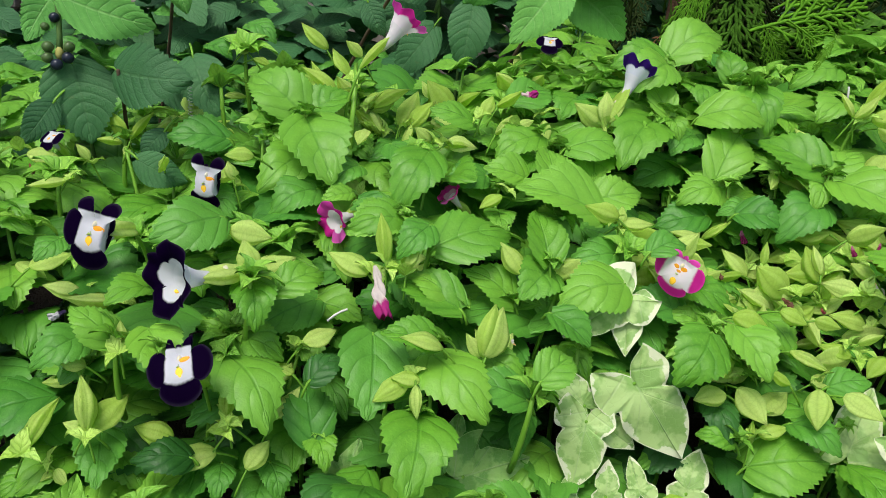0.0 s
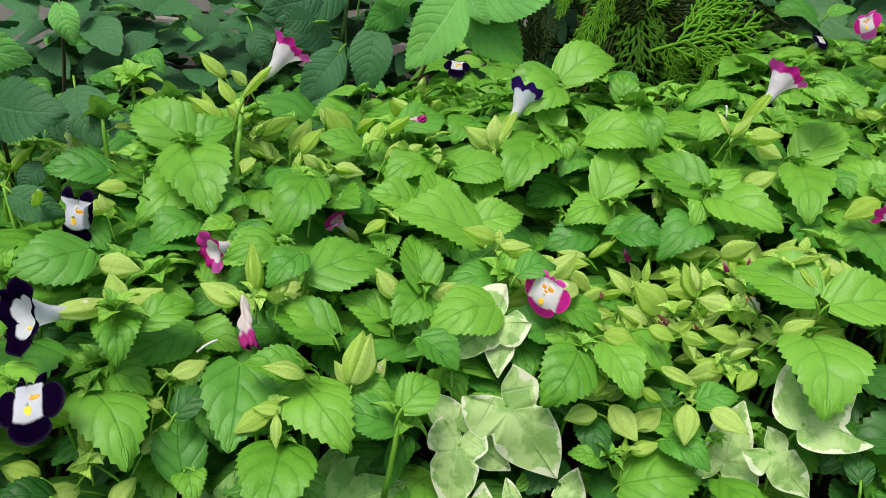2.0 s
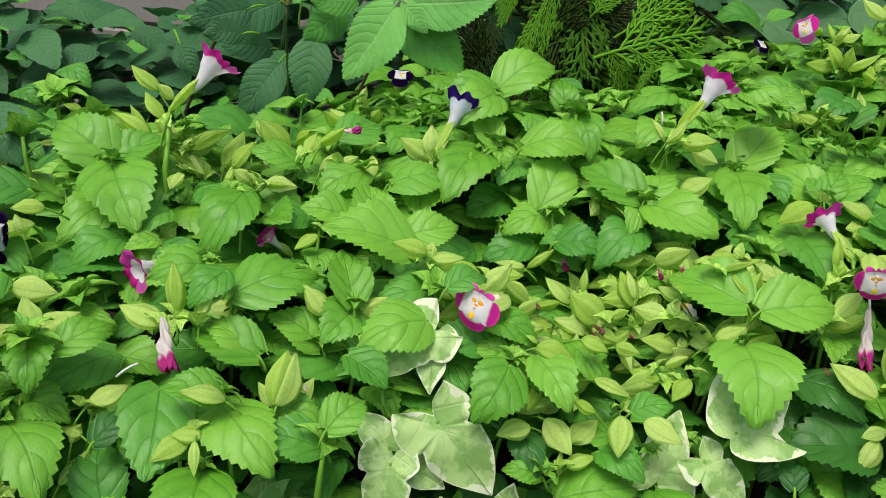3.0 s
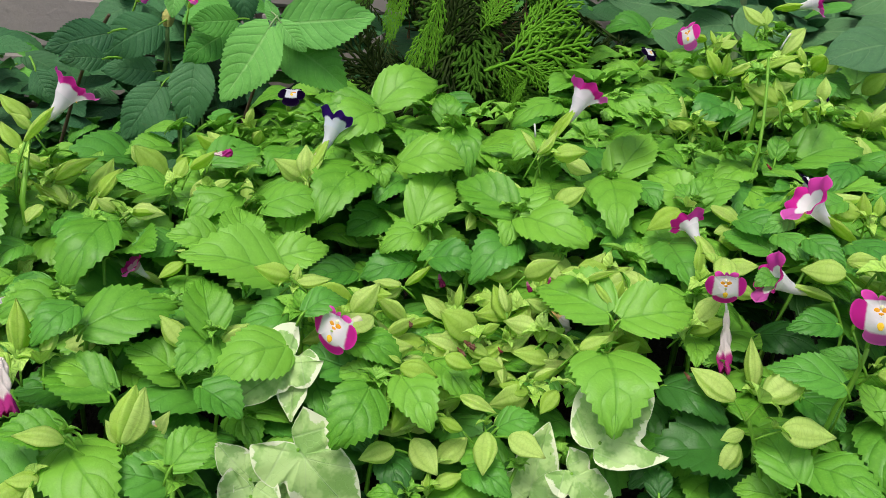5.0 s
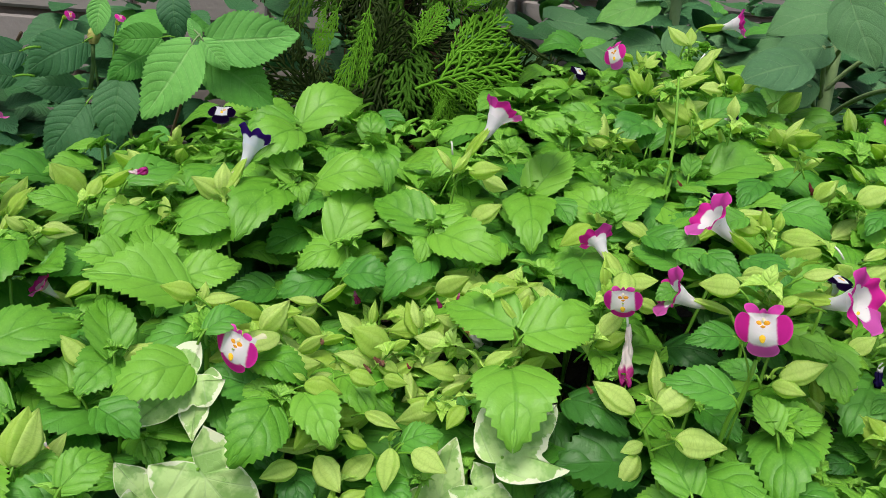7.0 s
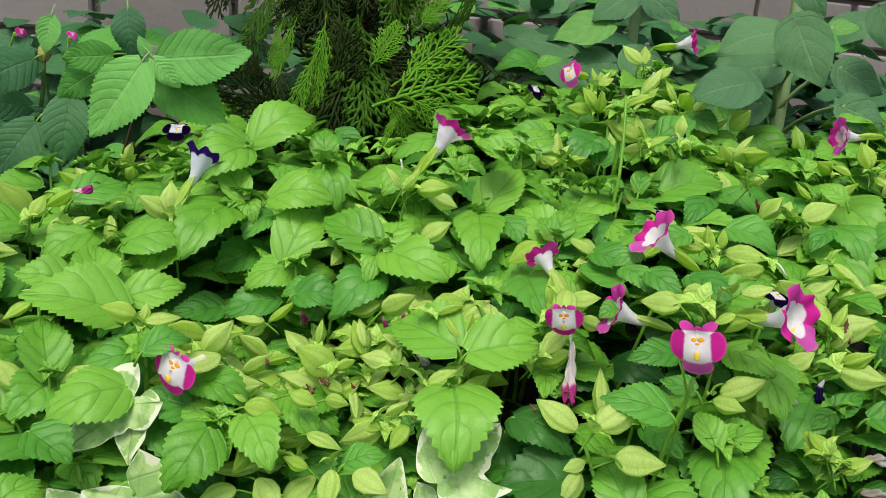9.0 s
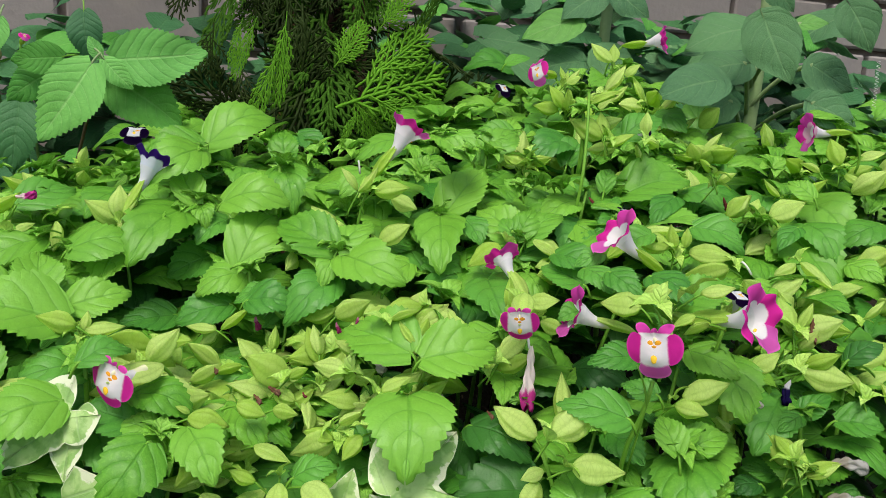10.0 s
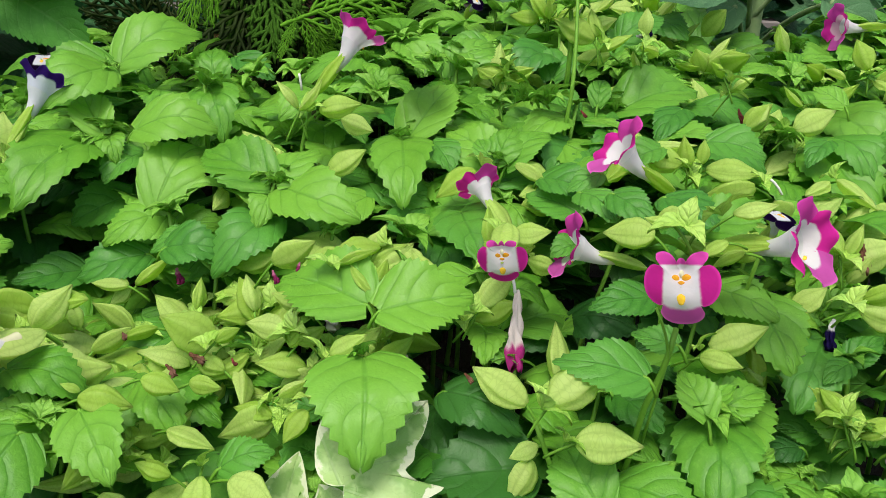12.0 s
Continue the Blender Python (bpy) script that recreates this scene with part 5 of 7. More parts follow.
bud((0.0654, 0.5134, 0.4137), (0.0758, 0.5201, 0.4177))
bud((0.0848, 0.5347, 0.4159), (0.0854, 0.5231, 0.3995))
bud((0.1253, 0.5266, 0.4192), (0.1048, 0.5297, 0.4310))
bud((0.1255, 0.5237, 0.4213), (0.1248, 0.5322, 0.4405))
bud((0.1254, 0.5256, 0.4209), (0.1253, 0.5215, 0.4100))
bud((0.1270, 0.5228, 0.4219), (0.1378, 0.5300, 0.4387))
bud((0.0792, 0.6693, 0.4297), (0.0921, 0.6701, 0.4284))
bud((0.0713, 0.6738, 0.4354), (0.0756, 0.6775, 0.4486))
bud((0.0617, 0.6752, 0.4285), (0.0501, 0.6761, 0.4326))
bud((0.0186, 0.4912, 0.4004), (0.0350, 0.4972, 0.3988))
bud((0.0072, 0.5009, 0.3991), (-0.0029, 0.4985, 0.4066))
bud((-0.0301, 0.5209, 0.3968), (-0.0407, 0.5229, 0.4094))
bud((-0.0061, 0.5160, 0.4078), (0.0072, 0.5223, 0.4212))
bud((-0.0368, 0.5222, 0.4127), (-0.0255, 0.5351, 0.4242))
bud((-0.0360, 0.5233, 0.4114), (-0.0217, 0.5302, 0.4155))
bud((0.2750, 0.4908, 0.4507), (0.2643, 0.4932, 0.4641))
bud((0.2757, 0.4900, 0.4498), (0.2868, 0.4898, 0.4654))
bud((0.2900, 0.4848, 0.4173), (0.3099, 0.4859, 0.4294))
bud((0.2994, 0.5011, 0.4447), (0.3151, 0.4949, 0.4387))
bud((0.2626, 0.4941, 0.4235), (0.2470, 0.5041, 0.4364))
bud((0.2859, 0.4877, 0.4503), (0.3061, 0.4836, 0.4541))
bud((0.4045, 0.5366, 0.4671), (0.3916, 0.5457, 0.4708))
bud((0.4057, 0.5374, 0.4671), (0.4069, 0.5438, 0.4782))
bud((0.4084, 0.5411, 0.4667), (0.4232, 0.5349, 0.4725))
bud((0.4070, 0.5400, 0.4668), (0.4050, 0.5354, 0.4572))
bud((0.4763, 0.5913, 0.4608), (0.4697, 0.5990, 0.4866))
bud((0.4409, 0.5184, 0.5134), (0.4591, 0.5077, 0.5238))
bud((0.4518, 0.5162, 0.5237), (0.4641, 0.5148, 0.5417))
bud((0.4491, 0.5068, 0.4911), (0.4293, 0.5173, 0.5017))
bud((0.4505, 0.5068, 0.4935), (0.4500, 0.5157, 0.5086))
bud((0.4553, 0.5094, 0.4851), (0.4711, 0.5022, 0.4951))
bud((0.4810, 0.5038, 0.4948), (0.4826, 0.5079, 0.5104))
bud((0.5409, 0.6997, 0.5494), (0.5254, 0.7142, 0.5649))
bud((0.5431, 0.7012, 0.5485), (0.5457, 0.7083, 0.5653))
bud((0.4979, 0.6991, 0.5281), (0.5075, 0.6968, 0.5392))
bud((0.4938, 0.6954, 0.5279), (0.4915, 0.7046, 0.5405))
bud((0.4891, 0.6968, 0.5040), (0.5033, 0.6868, 0.5108))
bud((0.3613, 0.4501, 0.4249), (0.3427, 0.4509, 0.4114))
bud((0.3878, 0.4620, 0.4260), (0.4036, 0.4477, 0.4163))
bud((0.4687, 0.4079, 0.4330), (0.4882, 0.3920, 0.4328))
bud((0.4855, 0.3908, 0.4274), (0.4654, 0.4044, 0.4181))
bud((0.5382, 0.4695, 0.4466), (0.5467, 0.4685, 0.4592))
bud((0.5197, 0.4762, 0.4741), (0.5157, 0.4852, 0.4817))
bud((0.5274, 0.4778, 0.4655), (0.5376, 0.4734, 0.4738))
bud((0.1202, 0.4173, 0.3856), (0.1017, 0.4202, 0.3896))
bud((0.1240, 0.4206, 0.3812), (0.1423, 0.4244, 0.3822))
bud((0.1227, 0.4218, 0.3807), (0.1240, 0.4286, 0.3894))
bud((0.0557, 0.4571, 0.3795), (0.0429, 0.4508, 0.3715))
bud((0.1884, 0.4682, 0.3644), (0.1712, 0.4742, 0.3643))
bud((0.1917, 0.4725, 0.3629), (0.2084, 0.4733, 0.3770))
bud((0.1888, 0.4726, 0.3613), (0.1792, 0.4721, 0.3535))
bud((0.1773, 0.4239, 0.3491), (0.1933, 0.4291, 0.3572))
bud((0.1801, 0.3727, 0.3519), (0.1986, 0.3697, 0.3480))
bud((0.1808, 0.3749, 0.3535), (0.1741, 0.3751, 0.3573))
bud((0.1874, 0.3594, 0.3166), (0.1984, 0.3435, 0.3065))
bud((0.2016, 0.3574, 0.3046), (0.2183, 0.3680, 0.3122))
bud((0.1771, 0.3511, 0.3165), (0.1594, 0.3446, 0.3144))
bud((0.2247, 0.3507, 0.3254), (0.2209, 0.3350, 0.3108))
bud((0.1985, 0.3452, 0.2971), (0.2142, 0.3496, 0.3010))
bud((0.1945, 0.3439, 0.2927), (0.1957, 0.3509, 0.3028))
bud((0.2128, 0.3670, 0.3380), (0.2292, 0.3566, 0.3339))
bud((0.2216, 0.4421, 0.3591), (0.2240, 0.4503, 0.3719))
bud((0.2165, 0.4486, 0.3489), (0.2023, 0.4607, 0.3603))
bud((0.1914, 0.4550, 0.3446), (0.1733, 0.4622, 0.3570))
bud((0.0859, 0.3967, 0.3522), (0.0996, 0.3999, 0.3634))
bud((0.0675, 0.3944, 0.3532), (0.0541, 0.4009, 0.3672))
bud((0.0475, 0.3405, 0.3267), (0.0509, 0.3557, 0.3491))
bud((0.0484, 0.3394, 0.3279), (0.0548, 0.3558, 0.3469))
bud((0.0455, 0.3435, 0.3249), (0.0380, 0.3506, 0.3336))
bud((0.2698, 0.4001, 0.3438), (0.2490, 0.4012, 0.3476))
bud((0.2548, 0.3813, 0.3330), (0.2325, 0.3802, 0.3254))
bud((0.2534, 0.3782, 0.3335), (0.2385, 0.3854, 0.3352))
bud((0.2358, 0.3460, 0.3259), (0.2508, 0.3335, 0.3213))
bud((0.2485, 0.4235, 0.3643), (0.2455, 0.4357, 0.3773))
bud((0.2771, 0.3713, 0.3636), (0.2914, 0.3695, 0.3717))
bud((0.2980, 0.3816, 0.3843), (0.2884, 0.3950, 0.3955))
bud((0.2999, 0.3852, 0.3843), (0.3037, 0.3887, 0.3975))
bud((0.2836, 0.3926, 0.3958), (0.2986, 0.3898, 0.4021))
bud((0.3282, 0.3881, 0.3822), (0.3184, 0.4021, 0.3971))
bud((0.3413, 0.3770, 0.3729), (0.3567, 0.3683, 0.3826))
bud((0.3415, 0.3723, 0.3802), (0.3579, 0.3778, 0.3931))
bud((0.3527, 0.3390, 0.3501), (0.3347, 0.3551, 0.3602))
bud((0.3769, 0.3608, 0.3456), (0.3800, 0.3766, 0.3677))
bud((0.3482, 0.3081, 0.3673), (0.3705, 0.3110, 0.3807))
bud((0.3596, 0.3071, 0.3506), (0.3818, 0.2998, 0.3506))
bud((0.3524, 0.3288, 0.3307), (0.3414, 0.3232, 0.3165))
bud((0.3543, 0.3284, 0.3374), (0.3435, 0.3292, 0.3326))
bud((0.4290, 0.3315, 0.3728), (0.4479, 0.3231, 0.3837))
bud((0.4252, 0.3315, 0.3690), (0.4365, 0.3205, 0.3684))
bud((0.3552, 0.4013, 0.3980), (0.3547, 0.4065, 0.4160))
bud((0.4082, 0.3498, 0.4167), (0.3924, 0.3634, 0.4145))
bud((0.3699, 0.3909, 0.3949), (0.3812, 0.3823, 0.3918))
bud((0.4138, 0.3582, 0.4211), (0.4255, 0.3519, 0.4249))
bud((0.3551, 0.3760, 0.4110), (0.3693, 0.3688, 0.4142))
bud((0.2343, 0.4036, 0.3444), (0.2215, 0.4099, 0.3487))
bud((0.2306, 0.4073, 0.3570), (0.2409, 0.4104, 0.3611))
bud((0.2216, 0.3686, 0.3569), (0.2331, 0.3641, 0.3557))
bud((0.2037, 0.3718, 0.3587), (0.2170, 0.3673, 0.3543))
bud((0.2664, 0.4009, 0.3563), (0.2784, 0.4033, 0.3624))
bud((0.2567, 0.3815, 0.3406), (0.2691, 0.3812, 0.3475))
bud((0.2351, 0.3760, 0.3157), (0.2484, 0.3795, 0.3189))
bud((0.2133, 0.3583, 0.3227), (0.2011, 0.3596, 0.3288))
bud((0.2322, 0.4390, 0.3532), (0.2467, 0.4417, 0.3580))
bud((0.2428, 0.4433, 0.3649), (0.2580, 0.4399, 0.3701))
bud((0.2672, 0.3703, 0.3391), (0.2573, 0.3650, 0.3283))
bud((0.2697, 0.4065, 0.3717), (0.2565, 0.4106, 0.3771))
bud((0.5063, 0.3515, 0.4003), (0.5269, 0.3422, 0.4104))
bud((0.5060, 0.3505, 0.4013), (0.5123, 0.3491, 0.4179))
bud((0.5004, 0.3464, 0.4061), (0.4987, 0.3595, 0.4181))
bud((0.5845, 0.4188, 0.4036), (0.5983, 0.4069, 0.4108))
bud((0.5697, 0.3699, 0.4020), (0.5797, 0.3681, 0.4137))
bud((0.4854, 0.3162, 0.3927), (0.5047, 0.3040, 0.3912))
bud((0.4868, 0.3163, 0.3957), (0.4988, 0.3090, 0.4042))
bud((0.5061, 0.3449, 0.3929), (0.5143, 0.3429, 0.4045))
bud((0.4882, 0.3167, 0.3448), (0.4848, 0.3264, 0.3510))
bud((0.4911, 0.3181, 0.3413), (0.4961, 0.3205, 0.3511))
bud((0.5014, 0.3144, 0.3322), (0.5129, 0.3085, 0.3426))
bud((0.5338, 0.4695, 0.4438), (0.5485, 0.4682, 0.4591))
bud((0.5632, 0.4625, 0.4454), (0.5862, 0.4598, 0.4568))
bud((0.6501, 0.4878, 0.4614), (0.6689, 0.4789, 0.4793))
bud((0.6550, 0.5111, 0.4798), (0.6543, 0.5246, 0.4976))
bud((0.6748, 0.5145, 0.4846), (0.6904, 0.5063, 0.4914))
bud((0.6399, 0.5134, 0.4733), (0.6308, 0.5257, 0.4780))
bud((0.4699, 0.4057, 0.4323), (0.4875, 0.3944, 0.4332))
bud((0.6677, 0.5151, 0.4719), (0.6798, 0.5045, 0.4803))
bud((0.5345, 0.3258, 0.3744), (0.5313, 0.3367, 0.3830))
bud((0.4544, 0.4083, 0.4350), (0.4378, 0.4200, 0.4390))
bud((0.4571, 0.4061, 0.4338), (0.4552, 0.4098, 0.4484))
bud((0.4636, 0.4050, 0.4359), (0.4648, 0.4070, 0.4474))
bud((0.4284, 0.3186, 0.4180), (0.4182, 0.3226, 0.4111))
bud((0.4191, 0.3171, 0.4229), (0.4102, 0.3205, 0.4162))
bud((0.4267, 0.3267, 0.4312), (0.4394, 0.3190, 0.4362))
bud((0.3857, 0.3023, 0.4346), (0.3781, 0.3090, 0.4352))
bud((0.4716, 0.3378, 0.3843), (0.4845, 0.3346, 0.3947))
bud((-0.0294, 0.5230, 0.3973), (-0.0463, 0.5197, 0.4101))
bud((-0.0079, 0.5178, 0.4056), (0.0040, 0.5253, 0.4199))
bud((-0.0024, 0.5082, 0.4050), (0.0087, 0.5066, 0.3964))
bud((-0.0070, 0.5134, 0.4051), (-0.0112, 0.5053, 0.3927))
bud((0.0179, 0.4958, 0.4000), (0.0375, 0.4960, 0.3989))
bud((0.2594, 0.4489, 0.3833), (0.2403, 0.4548, 0.3768))
bud((0.2571, 0.4238, 0.3876), (0.2758, 0.4213, 0.3976))
bud((0.2426, 0.4367, 0.3658), (0.2309, 0.4438, 0.3661))
bud((0.2484, 0.4241, 0.3593), (0.2423, 0.4375, 0.3755))
bud((0.2529, 0.4329, 0.3620), (0.2323, 0.4337, 0.3584))
bud((0.2616, 0.4036, 0.3622), (0.2452, 0.4127, 0.3626))
bud((0.2860, 0.4056, 0.3959), (0.2741, 0.4090, 0.3949))
bud((0.2048, 0.4301, 0.3561), (0.1885, 0.4284, 0.3520))
bud((0.4929, 0.3152, 0.3376), (0.4844, 0.3316, 0.3490))
bud((0.4988, 0.3141, 0.3332), (0.5141, 0.3114, 0.3416))
bud((0.4370, 0.5200, 0.5149), (0.4621, 0.5178, 0.5208))
bud((0.4571, 0.5324, 0.4964), (0.4720, 0.5273, 0.5041))
bud((0.4769, 0.5394, 0.4829), (0.4554, 0.5431, 0.4787))
bud((0.4740, 0.5889, 0.4634), (0.4684, 0.5992, 0.4810))
bud((0.5147, 0.6136, 0.5357), (0.5256, 0.6121, 0.5461))
bud((0.4781, 0.6535, 0.5267), (0.4886, 0.6481, 0.5326))
bud((0.4817, 0.6730, 0.5210), (0.4864, 0.6732, 0.5368))
bud((0.4029, 0.5543, 0.4647), (0.3951, 0.5603, 0.4702))
bud((0.4175, 0.5615, 0.4644), (0.4323, 0.5580, 0.4688))
bud((0.4095, 0.5473, 0.4660), (0.4104, 0.5506, 0.4766))

flower("pink", (-0.0223, 0.5113, 0.4676), (0.61, 0.31, 0.74), .95, True, fold="cup pink")
flower("violet", (-0.1420, 0.3307, 0.3732), (-0.13, -0.75, 0.19), 1.05, roll=-8, fold="left")
flower("violet", (-0.1155, 0.4137, 0.3788), (-0.21, -0.84, -0.00), 1.0, roll=-6, fold="both")
flower("violet", (-0.1017, 0.3337, 0.3547), (-0.58, -0.78, 0.10), 1.05, True, roll=-10)
flower("violet", (-0.0942, 0.3083, 0.3215), (-0.10, -0.66, 0.62), 1.05, roll=20, fold="curl")
flower("pink", (-0.0414, 0.4317, 0.3603), (-0.58, -0.74, -0.20), .74, True, roll=30)
flower("magenta", (0.0259, 0.4710, 0.3712), (-0.60, -0.30, 0.60), .52, True, roll=25)
flower("violet", (0.1053, 0.7262, 0.4569), (-0.04, -0.47, 0.72), .85)
flower("purple", (0.1415, 0.5381, 0.4524), (0.46, 0.42, 0.83), .92, True, fold="cup purple")
flower("pink", (0.3042, 0.5023, 0.4847), (0.61, 0.18, 0.79), .92, True, fold="cup pink")
flower("rim", (0.1453, 0.3721, 0.3737), (-0.66, -0.78, 0.05), .94, roll=-22, slim=1.16)
flower("pink", (0.4661, 0.6975, 0.5357), (-0.92, -0.54, 0.14), .85, roll=15)
flower("pink", (0.5822, 0.6954, 0.5720), (0.66, -0.48, 0.14), .85, True, fold="cup pink")
flower("pink", (0.4215, 0.4046, 0.4412), (-0.82, 0.08, 0.56), .95, True, roll=-10)
flower("rim", (0.3572, 0.4233, 0.4206), (-0.28, 0.72, 0.55), .7, True)
flower("rim", (0.3414, 0.3486, 0.4096), (-0.36, -0.85, -0.32), .78, slim=.98)
flower("pink", (0.3843, 0.3690, 0.4063), (-0.98, 0.17, 0.26), .85, True)
flower("pink", (0.3849, 0.2926, 0.4166), (-0.66, -0.78, 0.03), .87)
flower("pink", (0.4439, 0.3107, 0.4239), (0.38, -0.76, 0.25), .95, True, roll=20)
flower("magenta", (0.5992, 0.4784, 0.5060), (-1.02, 0.17, -0.06), .75, True)
flower("violet", (-0.2201, 0.4516, 0.3828), (-0.23, -0.44, 0.58), .55)
flower("violet", (0.4453, 0.4482, 0.4470), (0.46, -0.49, 0.59), .5)
flower("violet", (0.6508, 0.4869, 0.4418), (-0.10, -0.38, 0.77), .5)
flower("pink", (0.5276, 0.5171, 0.4246), (0.07, -0.48, 0.75), .35)
flower("violet", (0.4547, 0.3353, 0.4271), (0.08, -0.29, 0.90), .55)
flower("violet", (0.4437, 0.7275, 0.5168), (0.21, -0.56, 0.65), .6)
flower("magenta", (-0.0249, 0.7438, 0.5319), (0.78, -0.70, 0.34), .35)
flower("magenta", (0.0182, 0.7365, 0.5331), (0.43, -0.57, 0.62), .33)

wilted("pinkwhite", (-0.0140, 0.3680, 0.3580), (-0.0040, 0.3500, 0.3390))
wilted("pinkwhite", (0.3566, 0.3694, 0.3885), (0.3524, 0.3524, 0.3601))
wilted("pale", (0.2768, 0.4279, 0.3636), (0.2868, 0.4189, 0.3554))
wilted("magenta", (0.0517, 0.3607, 0.3139), (0.0543, 0.3576, 0.3101))
wilted("pinkwhite", (0.0533, 0.3639, 0.3211), (0.0529, 0.3565, 0.3107))
wilted("violetwhite", (-0.1805, 0.3800, 0.3048), (-0.1876, 0.3744, 0.3031))
wilted("violet", (0.4770, 0.5080, 0.4949), (0.4849, 0.5036, 0.4966))
wilted("pink", (0.0650, 0.5227, 0.4342), (0.0761, 0.5252, 0.4351))
wilted("magenta", (0.2685, 0.4097, 0.3916), (0.2669, 0.4072, 0.3882))
wilted("straw", (0.5120, 0.3139, 0.3406), (0.5264, 0.3048, 0.3425))
wilted("straw", (0.5120, 0.3110, 0.3216), (0.5253, 0.2988, 0.3240))
wilted("violet", (0.5058, 0.3478, 0.3742), (0.5015, 0.3435, 0.3611))
wilted("pale", (0.0627, 0.3442, 0.3337), (0.0605, 0.3456, 0.3359))
wilted("brown", (0.2198, 0.4044, 0.3539), (0.2256, 0.4015, 0.3496))
wilted("brown", (0.1885, 0.4283, 0.3575), (0.1912, 0.4249, 0.3531))
wilted("brown", (0.3053, 0.3596, 0.3642), (0.3087, 0.3576, 0.3618))
wilted("red", (0.4286, 0.4730, 0.4539), (0.4316, 0.4712, 0.4505))
wilted("red", (0.5383, 0.4841, 0.4552), (0.5407, 0.4810, 0.4469))
wilted("brown", (0.3308, 0.3552, 0.3582), (0.3336, 0.3529, 0.3546))
wilted("straw", (0.3071, 0.3600, 0.3660), (0.3056, 0.3577, 0.3611))
wilted("magenta", (0.2124, 0.4640, 0.3740), (0.2136, 0.4590, 0.3670))
wilted("magenta", (0.2569, 0.4161, 0.3864), (0.2582, 0.4137, 0.3809))
wilted("straw", (0.4760, 0.3396, 0.3673), (0.4807, 0.3347, 0.3647))
wilted("brown", (0.5138, 0.3481, 0.4102), (0.5115, 0.3429, 0.3974))
wilted("brown", (0.2122, 0.3829, 0.3590), (0.2154, 0.3783, 0.3554))
wilted("red", (0.2375, 0.3941, 0.3543), (0.2394, 0.3919, 0.3520))
wilted("brown", (0.2178, 0.3441, 0.2942), (0.2188, 0.3409, 0.2923))
wilted("brown", (-0.2201, 0.4256, 0.3731), (-0.2175, 0.4235, 0.3678))

shoot_tip((0.1738, 0.5451, 0.4286), .022)
shoot_tip((0.2269, 0.5401, 0.4575), .02)
shoot_tip((0.2636, 0.4841, 0.4107), .024)
shoot_tip((0.3430, 0.5238, 0.4294), .022)
shoot_tip((0.1268, 0.4051, 0.3681), .024)
shoot_tip((0.4216, 0.3147, 0.3497), .024)
shoot_tip((0.3868, 0.4831, 0.4210), .018)
shoot_tip((0.1751, 0.6055, 0.4646), .016)
shoot_tip((0.6190, 0.6545, 0.4890), .018)
shoot_tip((-0.0844, 0.3641, 0.3100), .024)
shoot_tip((-0.0759, 0.4930, 0.4065), .02)
shoot_tip((-0.0741, 0.3557, 0.3476), .02)
shoot_tip((-0.1346, 0.3353, 0.3153), .02)
shoot_tip((0.5113, 0.3406, 0.3553), .02)
shoot_tip((0.4065, 0.5390, 0.4669), .02)
shoot_tip((0.4354, 0.5127, 0.5079), .02)
shoot_tip((0.3823, 0.5638, 0.4689), .02)
shoot_tip((0.0147, 0.4079, 0.3589), .018)
shoot_tip((0.0967, 0.5112, 0.4027), .018)
shoot_tip((0.2079, 0.4905, 0.3960), .018)
shoot_tip((0.0730, 0.3270, 0.3154), .02)
shoot_tip((-0.1873, 0.4811, 0.3794), .018)
shoot_tip((-0.1279, 0.5410, 0.4368), .028)
shoot_tip((-0.1306, 0.4935, 0.4182), .024)
shoot_tip((-0.0931, 0.5194, 0.4274), .026)
shoot_tip((-0.2067, 0.4312, 0.3657), .026)


def flower_stem(low, high, r):
    """A bare length of stem that stands clear of the leaves."""
    parent = plant_near(low)
    foot = Vector(low) + Vector((0, 0.012, -0.05))
    path = local(parent, bow(foot, low, (0, 0, 0), 2)[:-1] + bow(low, high, (0.0006, -0.001, 0), 4))
    part("flower_stem", tube("flower_stem", path, [r * 1.1, r * 1.08, r * 1.06, r * 1.04, r, r * 0.95, r * 0.9], STALK, 8), parent)
    keep_clear(low, high, 0.004)


flower_stem((0.3902, 0.3130, 0.3591), (0.3967, 0.3092, 0.3928), 0.00122)
flower_stem((0.3948, 0.3088, 0.3809), (0.3884, 0.3110, 0.4005), 0.00058)
flower_stem((-0.0451, 0.4940, 0.4050), (-0.0484, 0.5214, 0.4405), 0.0017)
flower_stem((0.3636, 0.3184, 0.3106), (0.3492, 0.3223, 0.3521), 0.00108)
flower_stem((0.4253, 0.4795, 0.4626), (0.4336, 0.5028, 0.5217), 0.0011)
flower_stem((-0.1677, 0.4512, 0.3494), (-0.1800, 0.4624, 0.3791), 0.00108)


# trailing ivy
ivy = tagged(new("ivy_plant"), "trailing variegated ivy with cream-edged lobed leaves", "climbing plant")
ivy.location = (0.16, 0.34, bed_height(0.16, 0.34))


def ivy_leaf(tone, base, tip, face):
    m, size = frame_of(base, tip, face)
    part("leaf", dice.choice(IVY[tone]), ivy, inside(ivy, m @ Matrix.Scale(size, 4)))
    keep_clear(base, tip, size * 0.34, (0.2, 0.45, 0.7, 0.9))
    low = Vector(base) + Vector((0, 0.01, -0.05))
    part("leaf_stalk", tube("leaf_stalk", local(ivy, bow(low, Vector(base) + m.col[1].to_3d() * size * 0.16, (0, 0.006, 0), 4)), 0.0009, STALK, 5), ivy)


